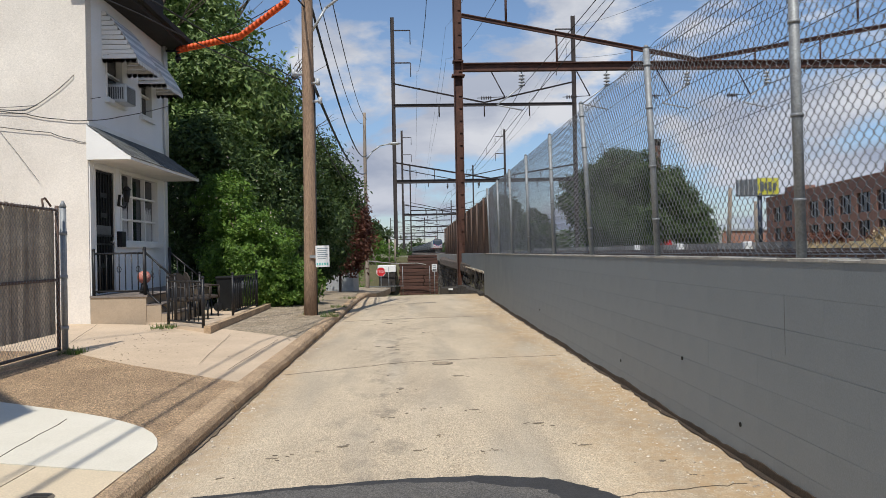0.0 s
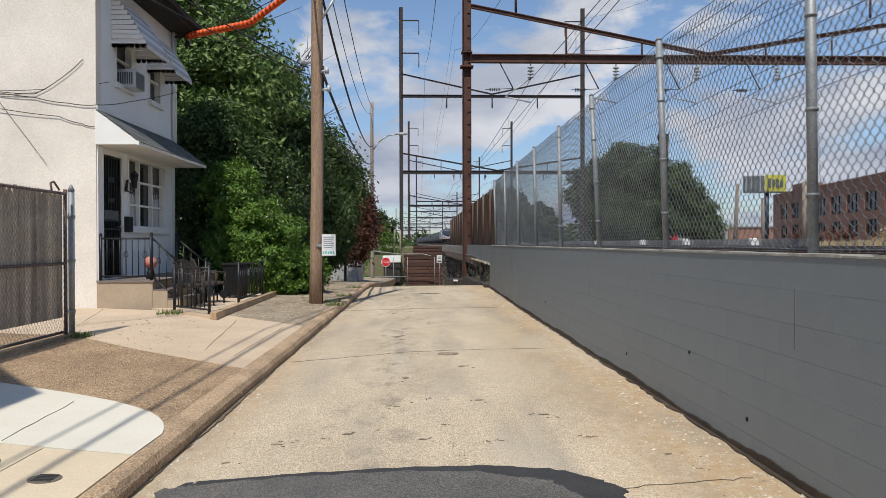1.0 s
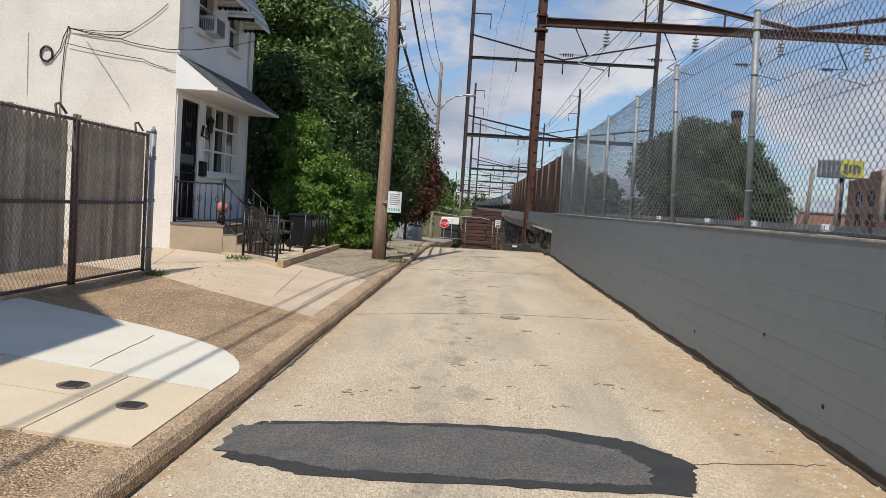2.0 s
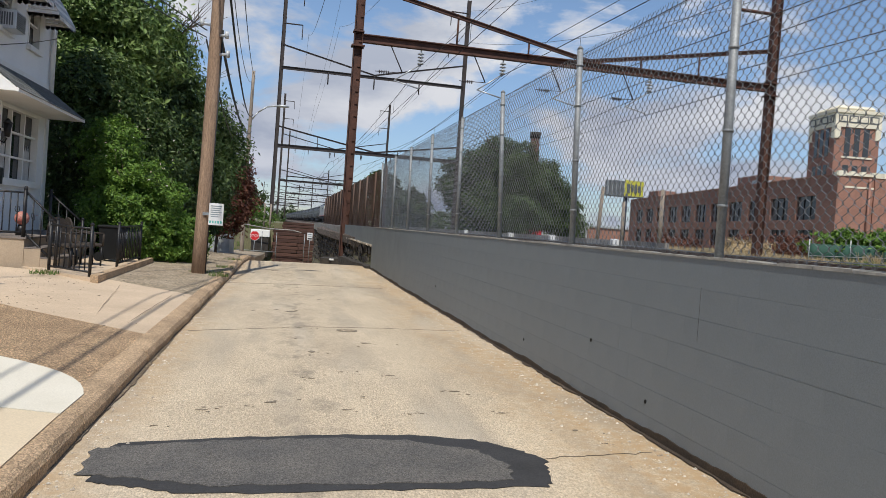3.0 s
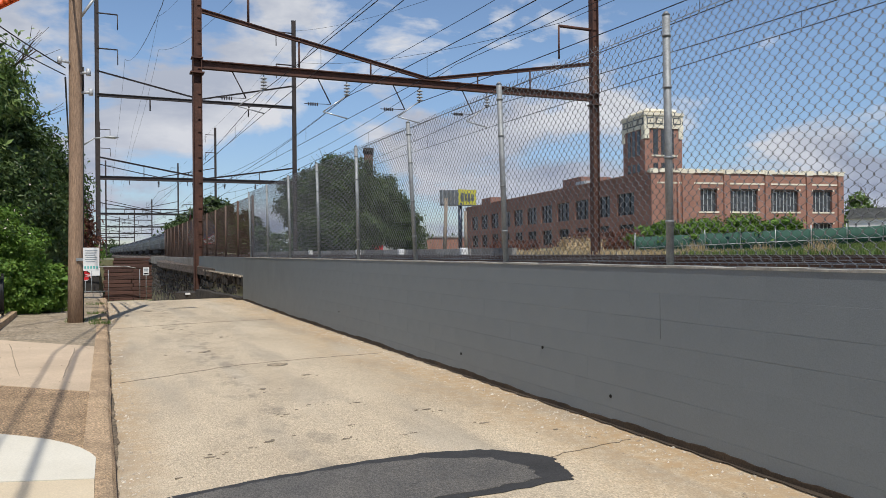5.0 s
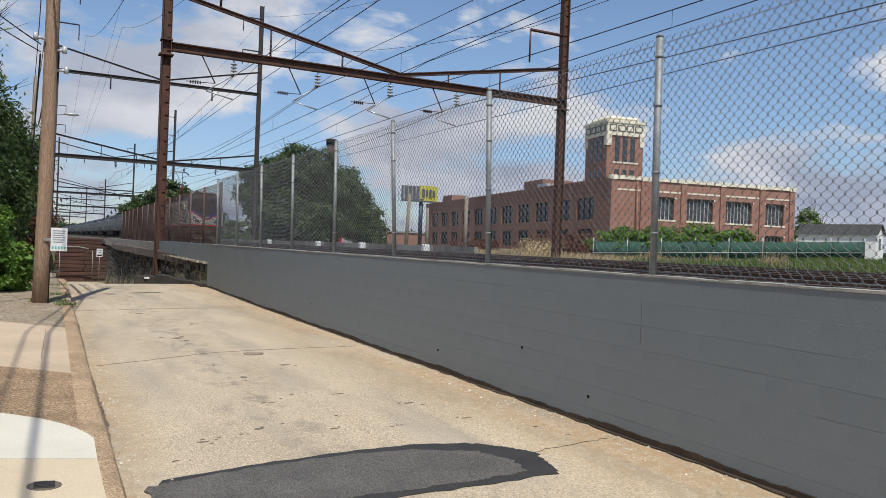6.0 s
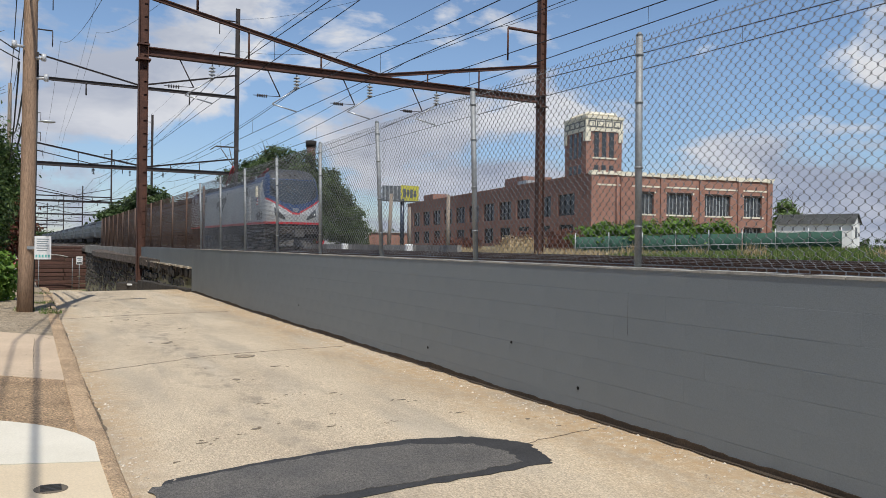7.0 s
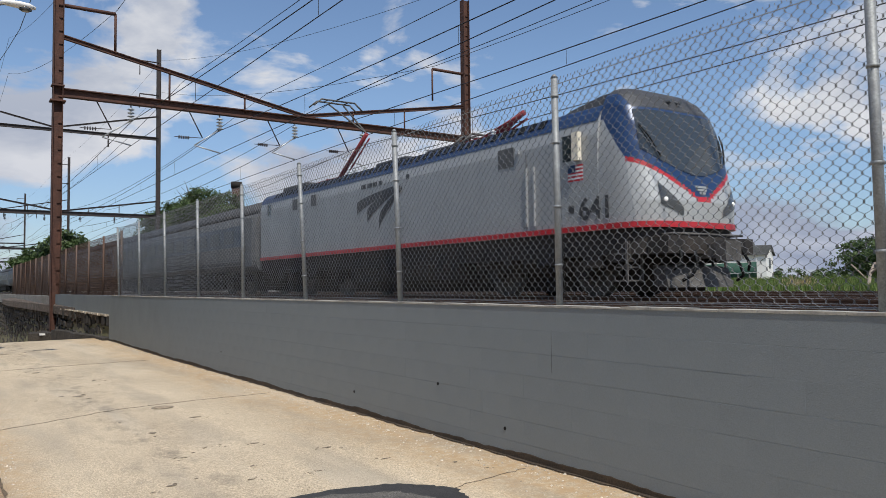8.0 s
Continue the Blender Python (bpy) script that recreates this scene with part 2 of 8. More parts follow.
MAT = {
    "road": road_material(),
    "patch": material("asphalt_patch", (0.090, 0.086, 0.081), 0.85, second=(0.135, 0.125, 0.112), scale=2.0, fine=120, amount=0.55, bump=0.45, pebble=130, pebbles=0.45),
    "seal": material("tar_seal", (0.042, 0.041, 0.041), 0.75, scale=4, fine=60, bump=0.4),
    "crack": material("dark_crack", (0.15, 0.125, 0.095), 0.95, scale=6, fine=90),
    "gutterdirtshade": material("gutter_dirt_shade", (0.10, 0.075, 0.05), 0.95, second=(0.22, 0.17, 0.115), scale=2.5, fine=45, amount=0.9, bump=0.5, pebble=60, pebbles=0.3),
    "stain": material("oil_stain", (0.17, 0.142, 0.108), 0.9, second=(0.27, 0.225, 0.165), scale=7, fine=60, amount=0.8, bump=0.2),
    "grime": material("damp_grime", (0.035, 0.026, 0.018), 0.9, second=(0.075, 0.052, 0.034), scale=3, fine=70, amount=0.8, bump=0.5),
    "pave": material("pale_concrete_pavement", (0.58, 0.455, 0.325), 0.88, second=(0.47, 0.365, 0.26), scale=0.9, fine=70, amount=0.25, bump=0.2, pebble=110, pebbles=0.12),
    "newpave": material("new_white_concrete", (0.70, 0.66, 0.56), 0.85, second=(0.62, 0.58, 0.48), scale=1.2, fine=90, amount=0.15, bump=0.1),
    "cream": material("cream_concrete", (0.66, 0.55, 0.39), 0.85, second=(0.57, 0.47, 0.33), scale=1.2, fine=90, amount=0.2, bump=0.1),
    "aggregate": material("exposed_aggregate", (0.54, 0.375, 0.225), 0.95, second=(0.35, 0.235, 0.14), scale=1.3, fine=60, amount=1.3, bump=0.9, dist=0.02, pebble=90, pebbles=0.42),
    "oldpave": material("broken_old_pavement", (0.37, 0.30, 0.215), 0.95, second=(0.24, 0.19, 0.125), scale=1.6, fine=35, amount=0.8, bump=0.8, dist=0.02, pebble=28, pebbles=0.35),
    "kerb": material("kerb_concrete", (0.54, 0.385, 0.24), 0.95, second=(0.34, 0.24, 0.15), scale=1.8, fine=60, amount=0.8, bump=0.7, dist=0.015, pebble=95, pebbles=0.28),
    "ground": material("bare_ground", (0.20, 0.17, 0.11), 0.95, second=(0.11, 0.13, 0.05), scale=0.4, fine=8, amount=0.6, bump=0.4),
    "ballast": material("ballast", (0.135, 0.105, 0.085), 0.95, second=(0.075, 0.06, 0.05), scale=2, fine=16, amount=1.2, bump=1.0, dist=0.05, pebble=14, pebbles=0.6),
    "wall": material("grey_painted_block", (0.188, 0.218, 0.241), 0.55, second=(0.170, 0.198, 0.220), scale=1.2, fine=110, amount=0.16, bump=0.5, dist=0.004, spread=0.018),
    "wallseam": material("painted_seam", (0.085, 0.09, 0.095), 0.7, scale=2, fine=80),
    "grit": material("pale_grit", (0.66, 0.60, 0.50), 0.9, second=(0.26, 0.2, 0.14), scale=7, fine=40, amount=0.8),
    "lip": material("pale_mortar_lip", (0.42, 0.40, 0.36), 0.9, second=(0.2, 0.2, 0.19), scale=5, fine=40),
    "stone": material("dark_rubble_stone", (0.016, 0.014, 0.012), 0.95, second=(0.055, 0.048, 0.041), scale=2.5, fine=25, amount=1.0, bump=0.9, dist=0.03, spread=0.5),
    "mortar": material("stone_mortar", (0.020, 0.018, 0.016), 0.95, scale=3, fine=30, amount=0.8),
    "cap": material("old_concrete_cap", (0.27, 0.255, 0.23), 0.9, second=(0.16, 0.15, 0.135), scale=1.5, fine=30, amount=0.6, bump=0.5),
    "galv": material("galvanised_steel", (0.29, 0.31, 0.32), 0.6, 0.35, second=(0.21, 0.22, 0.23), scale=14, fine=90, amount=0.4, bump=0.05),
    "wire": material("chain_link_wire", (0.24, 0.25, 0.26), 0.5, 0.5, scale=3, fine=50, amount=0.2, bump=0),
    "oldwire": material("rusty_chain_link_wire", (0.14, 0.10, 0.082), 0.75, 0.2, second=(0.10, 0.055, 0.037), scale=0.4, fine=20, amount=0.4, bump=0),
    "rust": material("rusted_structural_steel", (0.105, 0.045, 0.03), 0.8, 0.1, second=(0.055, 0.027, 0.021), scale=1.6, fine=30, amount=0.7, bump=0.3),
    "fardark": material("dark_weathered_steel", (0.055, 0.045, 0.045), 0.75, 0.2, scale=2, fine=20, amount=0.4, bump=0),
    "rail": material("rail_steel", (0.11, 0.065, 0.045), 0.65, 0.3, scale=3, fine=30, amount=0.5),
    "railtop": material("polished_railhead", (0.45, 0.43, 0.41), 0.3, 0.9, scale=3, fine=30, amount=0.2, bump=0),
    "tie": material("concrete_sleeper", (0.24, 0.20, 0.165), 0.9, scale=2, fine=25, spread=0.15),
    "cable": material("black_cable", (0.02, 0.02, 0.022), 0.6, scale=5, fine=50, bump=0),
    "pole": material("weathered_pole_wood", (0.36, 0.245, 0.165), 0.9, second=(0.25, 0.165, 0.11), scale=1.3, fine=24, amount=0.9, bump=0.8, dist=0.02, stretch=(6, 6, 0.35)),
    "palepole": material("grey_pole_wood", (0.30, 0.25, 0.20), 0.9, second=(0.21, 0.17, 0.135), scale=1.3, fine=24, amount=0.8, bump=0.7, stretch=(6, 6, 0.35)),
    "white": material("white_paint", (0.78, 0.78, 0.76), 0.6, second=(0.70, 0.70, 0.68), scale=1.5, fine=60, amount=0.08, bump=0.05),
    "stucco": material("cream_stucco", (0.76, 0.71, 0.64), 0.92, second=(0.58, 0.535, 0.475), scale=0.55, fine=28, amount=0.14, bump=0.25, threshold=(0.38, 0.75), pebble=60, pebbles=0.06),
    "frontwall": material("pale_grey_front_stucco", (0.80, 0.81, 0.82), 0.8, second=(0.73, 0.745, 0.76), scale=0.8, fine=60, amount=0.12, bump=0.15),
    "shingle": material("grey_asphalt_shingle", (0.115, 0.12, 0.115), 0.95, second=(0.075, 0.08, 0.08), scale=3, fine=80, amount=0.7, bump=0.6, spread=0.3),
    "blackiron": material("black_iron", (0.018, 0.018, 0.02), 0.45, 0.3, scale=6, fine=60, amount=0.5, bump=0.1),
    "darkroof": material("dark_eave", (0.022, 0.018, 0.016), 0.9, scale=2, fine=30),
    "porch": material("tan_painted_concrete", (0.40, 0.315, 0.225), 0.85, second=(0.33, 0.26, 0.185), scale=2, fine=50, amount=0.2),
    "floorred": material("grey_porch_floor", (0.20, 0.17, 0.15), 0.85, scale=2, fine=50),
    "picket": material("weathered_fence_board", (0.52, 0.44, 0.33), 0.9, second=(0.24, 0.195, 0.145), scale=1.5, fine=26, amount=1.2, bump=0.7, stretch=(6, 6, 0.4), spread=0.25),
    "gravel": material("white_gravel", (0.50, 0.48, 0.45), 0.95, second=(0.3, 0.28, 0.26), scale=8, fine=22, amount=1.4, bump=1.0, dist=0.03, pebble=28, pebbles=0.5),
    "pane": glass_material("dark_window_pane", (0.025, 0.03, 0.035), 0.06),
    "curtain": material("pale_curtain", (0.5, 0.5, 0.5), 0.9, scale=3, fine=20, stretch=(8, 8, 0.5)),
    "orange": material("orange_line_guard", (0.85, 0.13, 0.025), 0.5, second=(0.72, 0.09, 0.02), scale=4, fine=40, amount=0.2),
    "silver": material("silver_metal", (0.55, 0.56, 0.57), 0.35, 0.6, second=(0.45, 0.46, 0.47), scale=4, fine=40, amount=0.2, bump=0),
    "acdark": material("grille_dark", (0.10, 0.105, 0.11), 0.6, scale=4, fine=40),
    "bark": material("tree_bark", (0.10, 0.075, 0.055), 0.95, scale=4, fine=20, amount=0.8, bump=0.8, stretch=(3, 3, 0.5)),
    "leafA": leaf_material("broad_tree_leaf", (0.055, 0.105, 0.024), (0.13, 0.21, 0.052), (0.26, 0.34, 0.12)),
    "leafB": leaf_material("bright_bush_leaf", (0.050, 0.11, 0.013), (0.10, 0.20, 0.025), (0.18, 0.29, 0.048)),
    "leafE": leaf_material("deep_green_leaf", (0.028, 0.055, 0.014), (0.055, 0.10, 0.026), (0.115, 0.165, 0.05)),
    "leafC": leaf_material("maroon_leaf", (0.07, 0.026, 0.018), (0.13, 0.05, 0.032), (0.20, 0.085, 0.05)),
    "leafD": leaf_material("far_tree_leaf", (0.035, 0.06, 0.018), (0.06, 0.10, 0.03), (0.10, 0.14, 0.05)),
    "grass": leaf_material("grass_blade", (0.06, 0.115, 0.02), (0.10, 0.165, 0.035), (0.20, 0.205, 0.08)),
    "straw": leaf_material("dry_grass_blade", (0.40, 0.28, 0.14), (0.46, 0.35, 0.20), (0.5, 0.42, 0.27)),
    "flower": leaf_material("pink_white_flower", (0.7, 0.5, 0.5), (0.75, 0.65, 0.6), (0.8, 0.75, 0.7)),
    "brick": material("red_brown_brick", (0.33, 0.175, 0.132), 0.9, second=(0.25, 0.128, 0.095), scale=0.5, fine=7, amount=0.35, bump=0.2),
    "limestone": material("pale_terracotta_trim", (0.76, 0.71, 0.58), 0.8, second=(0.64, 0.59, 0.47), scale=0.8, fine=8, amount=0.2),
    "factoryglass": glass_material("factory_window_glass", (0.045, 0.05, 0.055), 0.2),
    "greenscreen": material("green_windscreen_fabric", (0.012, 0.055, 0.038), 0.8, second=(0.02, 0.075, 0.05), scale=1.5, fine=25, amount=0.4),
    "sign": material("sign_white", (0.74, 0.75, 0.75), 0.5, scale=3, fine=40, amount=0.06, bump=0),
    "signink": material("sign_ink", (0.22, 0.27, 0.30), 0.6, scale=3, fine=40, bump=0),
    "signteal": material("sign_teal", (0.13, 0.45, 0.42), 0.6, scale=3, fine=40, bump=0),
    "stopred": material("stop_red", (0.62, 0.02, 0.025), 0.45, scale=3, fine=40, amount=0.1, bump=0),
    "yellow": material("billboard_yellow", (0.55, 0.52, 0.06), 0.6, scale=1, fine=10, amount=0.15, bump=0),
    "billback": material("billboard_back", (0.10, 0.115, 0.13), 0.7, scale=1, fine=10, bump=0),
    "insul": material("grey_insulator", (0.52, 0.54, 0.56), 0.3, scale=5, fine=30, bump=0),
    "timber": material("dark_red_timber", (0.092, 0.042, 0.030), 0.9, second=(0.050, 0.026, 0.020), scale=1.5, fine=20, amount=0.8, bump=0.6, stretch=(0.5, 4, 4), spread=0.25),
    "carsilver": material("brushed_stainless", (0.125, 0.134, 0.146), 0.55, 0.3, second=(0.095, 0.102, 0.11), scale=1.0, fine=20, amount=0.15, bump=0.05, stretch=(1, 0.2, 3)),
    "locosilver": material("loco_silver_paint", (0.385, 0.40, 0.405), 0.45, 0.25, second=(0.33, 0.345, 0.35), scale=0.7, fine=14, amount=0.1, bump=0.03),
    "locowhite": material("loco_pale_nose", (0.50, 0.51, 0.50), 0.4, 0.3, second=(0.43, 0.44, 0.43), scale=1, fine=20, amount=0.08, bump=0.03),
    "locoblue": material("loco_blue", (0.014, 0.042, 0.115), 0.35, 0.1, second=(0.014, 0.045, 0.13), scale=1.0, fine=20, amount=0.15, bump=0.02),
    "locored": material("loco_red", (0.52, 0.025, 0.035), 0.4, 0.0, scale=1.0, fine=20, amount=0.15, bump=0.02),
    "locodark": material("loco_roof_grey", (0.055, 0.058, 0.065), 0.6, 0.1, scale=1.5, fine=25, amount=0.4, bump=0.1),
    "under": material("underframe_grime", (0.020, 0.018, 0.017), 0.85, 0.0, second=(0.045, 0.036, 0.03), scale=2, fine=25, amount=0.8, bump=0.3),
    "undergrey": material("dusty_grey_metal", (0.12, 0.115, 0.11), 0.8, 0.1, second=(0.05, 0.047, 0.044), scale=3, fine=30, amount=0.6, bump=0.2),
    "coachglass": glass_material("tinted_coach_glass", (0.02, 0.022, 0.026), 0.35),
    "lens": glass_material("clear_lamp_lens", (0.07, 0.075, 0.08), 0.15),
    "windscreen": glass_material("dark_windscreen", (0.04, 0.05, 0.06), 0.05),
    "mark": material("charcoal_marking", (0.05, 0.053, 0.057), 0.5, scale=2, fine=30, amount=0.2, bump=0),
    "headlamp": glow_material("lit_headlamp", (0.9, 0.9, 0.86), 0.35),
    "redpart": material("red_roof_gear", (0.25, 0.032, 0.036), 0.5, scale=3, fine=30, bump=0.05),
    "bluecar": material("blue_grey_coach_band", (0.035, 0.05, 0.085), 0.35, 0.2, scale=1, fine=20, amount=0.15, bump=0),
    "lampgrey": material("street_lamp_grey", (0.5, 0.52, 0.53), 0.45, 0.3, scale=5, fine=40, amount=0.1, bump=0),
    "pinksign": material("rosy_cushion", (0.42, 0.07, 0.05), 0.8, second=(0.45, 0.3, 0.25), scale=9, fine=40),
    "wicker": material("dark_wicker", (0.045, 0.034, 0.026), 0.8, scale=12, fine=60, amount=0.8, bump=0.5),
    "plasticblack": material("black_plastic", (0.011, 0.012, 0.013), 0.7, scale=4, fine=40, bump=0.05, spec=0.2),
}


# mesh helpers
def box(bm, lo, hi):
    v = [bm.verts.new((x, y, z)) for z in (lo[2], hi[2]) for y in (lo[1], hi[1]) for x in (lo[0], hi[0])]
    for f in ((0, 2, 3, 1), (4, 5, 7, 6), (0, 1, 5, 4), (2, 6, 7, 3), (0, 4, 6, 2), (1, 3, 7, 5)):
        bm.faces.new([v[i] for i in f])
    return v


def slab(bm, corners, z0, z1):
    """A prism on a plan outline, counted anticlockwise; z1 a number or a function of x and y."""
    f = z1 if callable(z1) else (lambda x, y: z1)
    g = z0 if callable(z0) else (lambda x, y: z0)
    top = [bm.verts.new((x, y, f(x, y))) for x, y in corners]
    low = [bm.verts.new((x, y, g(x, y))) for x, y in corners]
    bm.faces.new(top)
    bm.faces.new(low[::-1])
    n = len(corners)
    for i in range(n):
        j = (i + 1) % n
        bm.faces.new((low[i], low[j], top[j], top[i]))


def tube(bm, a, b, r, r2=None, n=8, caps=True):
    a, b = Vector(a), Vector(b)
    d = (b - a)
    if d.length < 1e-6:
        return
    q = d.to_track_quat("Z", "Y")
    r2 = r if r2 is None else r2
    ring = []
    for p, rr in ((a, r), (b, r2)):
        ring.append([bm.verts.new(p + q @ Vector((rr * math.cos(2 * math.pi * i / n), rr * math.sin(2 * math.pi * i / n), 0))) for i in range(n)])
    for i in range(n):
        j = (i + 1) % n
        f = bm.faces.new((ring[0][i], ring[0][j], ring[1][j], ring[1][i]))
        f.smooth = n > 5
    if caps:
        bm.faces.new(ring[0][::-1])
        bm.faces.new(ring[1])


def polytube(bm, pts, r, n=6):
    for a, b in zip(pts, pts[1:]):
        tube(bm, a, b, r, n=n)


def loft(bm, rings, closed=True, caps=True, smooth=True):
    vs = [[bm.verts.new(p) for p in ring] for ring in rings]
    n = len(vs[0])
    for a, b in zip(vs, vs[1:]):
        for i in range(n if closed else n - 1):
            j = (i + 1) % n
            bm.faces.new((a[i], a[j], b[j], b[i])).smooth = smooth
    if caps and closed:
        bm.faces.new(vs[0][::-1])
        bm.faces.new(vs[-1])
    return vs


def beam_h(bm, a, b, w, h, t=0.02):
    """An I-section between two points, its web upright."""
    a, b = Vector(a), Vector(b)
    d = (b - a).normalized()
    side = d.cross(Vector((0, 0, 1)))
    if side.length < 0.01:
        side = Vector((1, 0, 0))
    side.normalize()
    up = side.cross(d).normalized()
    for (s0, s1, u0, u1) in ((-w / 2, w / 2, h / 2 - t, h / 2), (-w / 2, w / 2, -h / 2, -h / 2 + t), (-t / 2, t / 2, -h / 2 + t, h / 2 - t)):
        ring = [[bm.verts.new(p + side * s + up * u) for s, u in ((s0, u0), (s1, u0), (s1, u1), (s0, u1))] for p in (a, b)]
        for i in range(4):
            j = (i + 1) % 4
            bm.faces.new((ring[0][i], ring[0][j], ring[1][j], ring[1][i]))
        bm.faces.new(ring[0][::-1])
        bm.faces.new(ring[1])


def bevel(bm, w, seg=1):
    bmesh.ops.bevel(bm, geom=list(bm.edges), offset=w, segments=seg, affect="EDGES", profile=0.6, clamp_overlap=True)


def mesh_of(name, bm, mat):
    bmesh.ops.recalc_face_normals(bm, faces=bm.faces)
    me = bpy.data.meshes.new(name)
    bm.to_mesh(me)
    bm.free()
    me.materials.append(MAT[mat])
    return me


def part(name, bm, mat, parent=None, label="", at=None):
    ob = new(name, mesh_of(name, bm, mat))
    ob.parent = parent
    if at is not None:
        ob.location = at
    return tagged(ob, label)


def thing(name, loc, label, category, group="", rz=0.0):
    ob = new(name)
    ob.empty_display_size = 0.3
    ob.location = loc
    ob.rotation_euler = (0, 0, radians(rz))
    return tagged(ob, label, category, group)


def structure(name, bm, mat, label, category=""):
    return tagged(part(name, bm, mat), label, category or name.split("_")[0], kind="structure")


def piece(name, me, parent, loc, rot=(0, 0, 0)):
    ob = new(name, me)
    ob.parent = parent
    ob.location = loc
    ob.rotation_euler = rot
    return ob


# levels
RAIL = 1.27
KERB_X, WALL_X, FENCE_X, WALL_END = -1.27, 2.62, 2.74, 24.6
TRACKS = (6.2, 10.4, 14.4, 18.4)


def lerp_table(v, table):
    if v <= table[0][0]:
        return table[0][1]
    for (a, za), (b, zb) in zip(table, table[1:]):
        if v <= b:
            u = (v - a) / (b - a)
            return za + (zb - za) * u
    return table[-1][1]


ROAD_PROFILE = ((-40, 0), (18, 0), (24, 0.03), (27, -0.02), (30, -0.25), (38, -1.0), (50, -1.75), (62, -2.3), (90, -3.5))


def road_z(y):
    return lerp_table(y, ROAD_PROFILE)


def lie(x):
    """The land falls gently from the far side of the railway to the houses."""
    return lerp_table(x, ((-8, -0.15), (2.7, 0.0), (20, 0.10), (26, 0.10), (42, -0.03), (63, 0.78), (100, 1.0)))


def pave_z(x, y):
    return 0.12 + lie(max(x, -7)) + max(0.0, -1.45 - min(-1.45, max(x, -7))) * 0.047 + road_z(y) * 0.6


def track_x(x, y):
    return x - 0.0117 * (y - 8.0) - (max(0.0, y - 150.0) ** 2) / 40000.0


# ground: one sheet to the horizon, stepping up to the railway
def make_ground():
    bm = bmesh.new()
    ys = [-2500, -200, -40, -8, 0, 6, 12, 18, 24, 27, 30, 34, 38, 44, 50, 56, 62, 77, 80, 90, 100, 150, 200, 600, 2500]
    cols = [(-2500, 0.3), (-200, 0.3), (-30, 0.25), (-7, 0.20), (-4, 0.08), (-1.5, -0.04), (-1.2, -0.08), (2.7, -0.08), (2.86, 0.85), (22, 0.85), (26, 0.95), (42, 0.96), (63, 1.0), (200, 1.0), (2500, 1.0)]
    grid = []
    for y in ys:
        row = []
        for x, z in cols:
            dip = road_z(y) if x < 2.8 and y < 91 else (0.0 if x > 2.8 else -3.5 + min(1, (y - 90) / 60.0) * 3.5)
            dip = min(0.0, dip)
            shift = 1.5 if 2 < x < 3 and y > 78 else 0.0
            row.append(bm.verts.new((x + shift, y, z + lie(x) + (dip if x > -60 else dip * 0.3))))
        grid.append(row)
    for a, b in zip(grid, grid[1:]):
        for i in range(len(cols) - 1):
            bm.faces.new((a[i], a[i + 1], b[i + 1], b[i]))
    structure("ground", bm, "ground", "bare sandy ground with patches of weeds")


make_ground()


def make_road():
    bm = bmesh.new()
    ys = [-9 + 1.5 * i for i in range(18)] + [18.5 + 0.75 * i for i in range(24)] + [37 + 2.5 * i for i in range(21)]
    rows = []
    for y in ys:
        row = []
        for k in range(9):
            x = KERB_X - 0.02 + (WALL_X + 0.05 - KERB_X + 0.02) * k / 8
            crown = 0.02 * (1 - ((k - 4) / 4) ** 2)
            row.append(bm.verts.new((x, y, road_z(y) + lie(x) + crown * 0.6 - 0.012)))
        rows.append(row)
    for a, b in zip(rows, rows[1:]):
        for i in range(8):
            bm.faces.new((a[i], a[i + 1], b[i + 1], b[i])).smooth = True
    return structure("road", bm, "road", "narrow worn pale concrete lane with patches and dirt")


road = make_road()


def ragged(points, n=6, amp=0.03, seed=1):
    """An outline with wavering edges."""
    rnd = random.Random(seed)
    out = []
    for (x0, y0), (x1, y1) in zip(points, points[1:] + points[:1]):
        for i in range(n):
            u = i / n
            out.append((x0 + (x1 - x0) * u + rnd.uniform(-amp, amp), y0 + (y1 - y0) * u + rnd.uniform(-amp, amp)))
    return out


def decal(name, outline, mat, z, parent, label="", lift=0.0):
    bm = bmesh.new()
    vs = [bm.verts.new((x, y, z(x, y) if callable(z) else z)) for x, y in outline]
    f = bm.faces.new(vs)
    ret = bmesh.ops.extrude_face_region(bm, geom=[f])
    for v in ret["geom"]:
        if isinstance(v, bmesh.types.BMVert):
            v.co.z += 0.004
    bmesh.ops.triangulate(bm, faces=bm.faces)
    return part(name, bm, mat, parent, label)


def road_top(x, y):
    k = (x - KERB_X) / (WALL_X - KERB_X) * 2 - 1
    return road_z(y) + lie(x) + 0.012 * (1 - k * k) - 0.010


PATCH = [(-1.02, 4.46), (-0.80, 4.37), (-0.47, 4.24), (0.0, 4.25), (0.7, 4.27), (1.47, 4.31), (1.55, 4.55), (1.62, 4.80), (1.50, 5.02), (1.30, 5.22), (0.9, 5.35), (0.38, 5.36), (-0.35, 5.28), (-1.02, 5.17)]
decal("tar_edge", ragged(PATCH, 7, 0.018, 3), "seal", road_top, road, "black tar edge of the patch")
decal("asphalt_patch", ragged([(-1.10, 4.58), (-0.85, 4.50), (-0.4, 4.36), (0.3, 4.36), (0.9, 4.38), (1.30, 4.42), (1.33, 4.70), (1.22, 5.0), (0.8, 5.20), (0.3, 5.26), (-0.4, 5.20), (-0.9, 5.09), (-1.12, 5.05)], 7, 0.022, 4), "patch", lambda x, y: road_top(x, y) + 0.004, road, "dark asphalt repair patch")


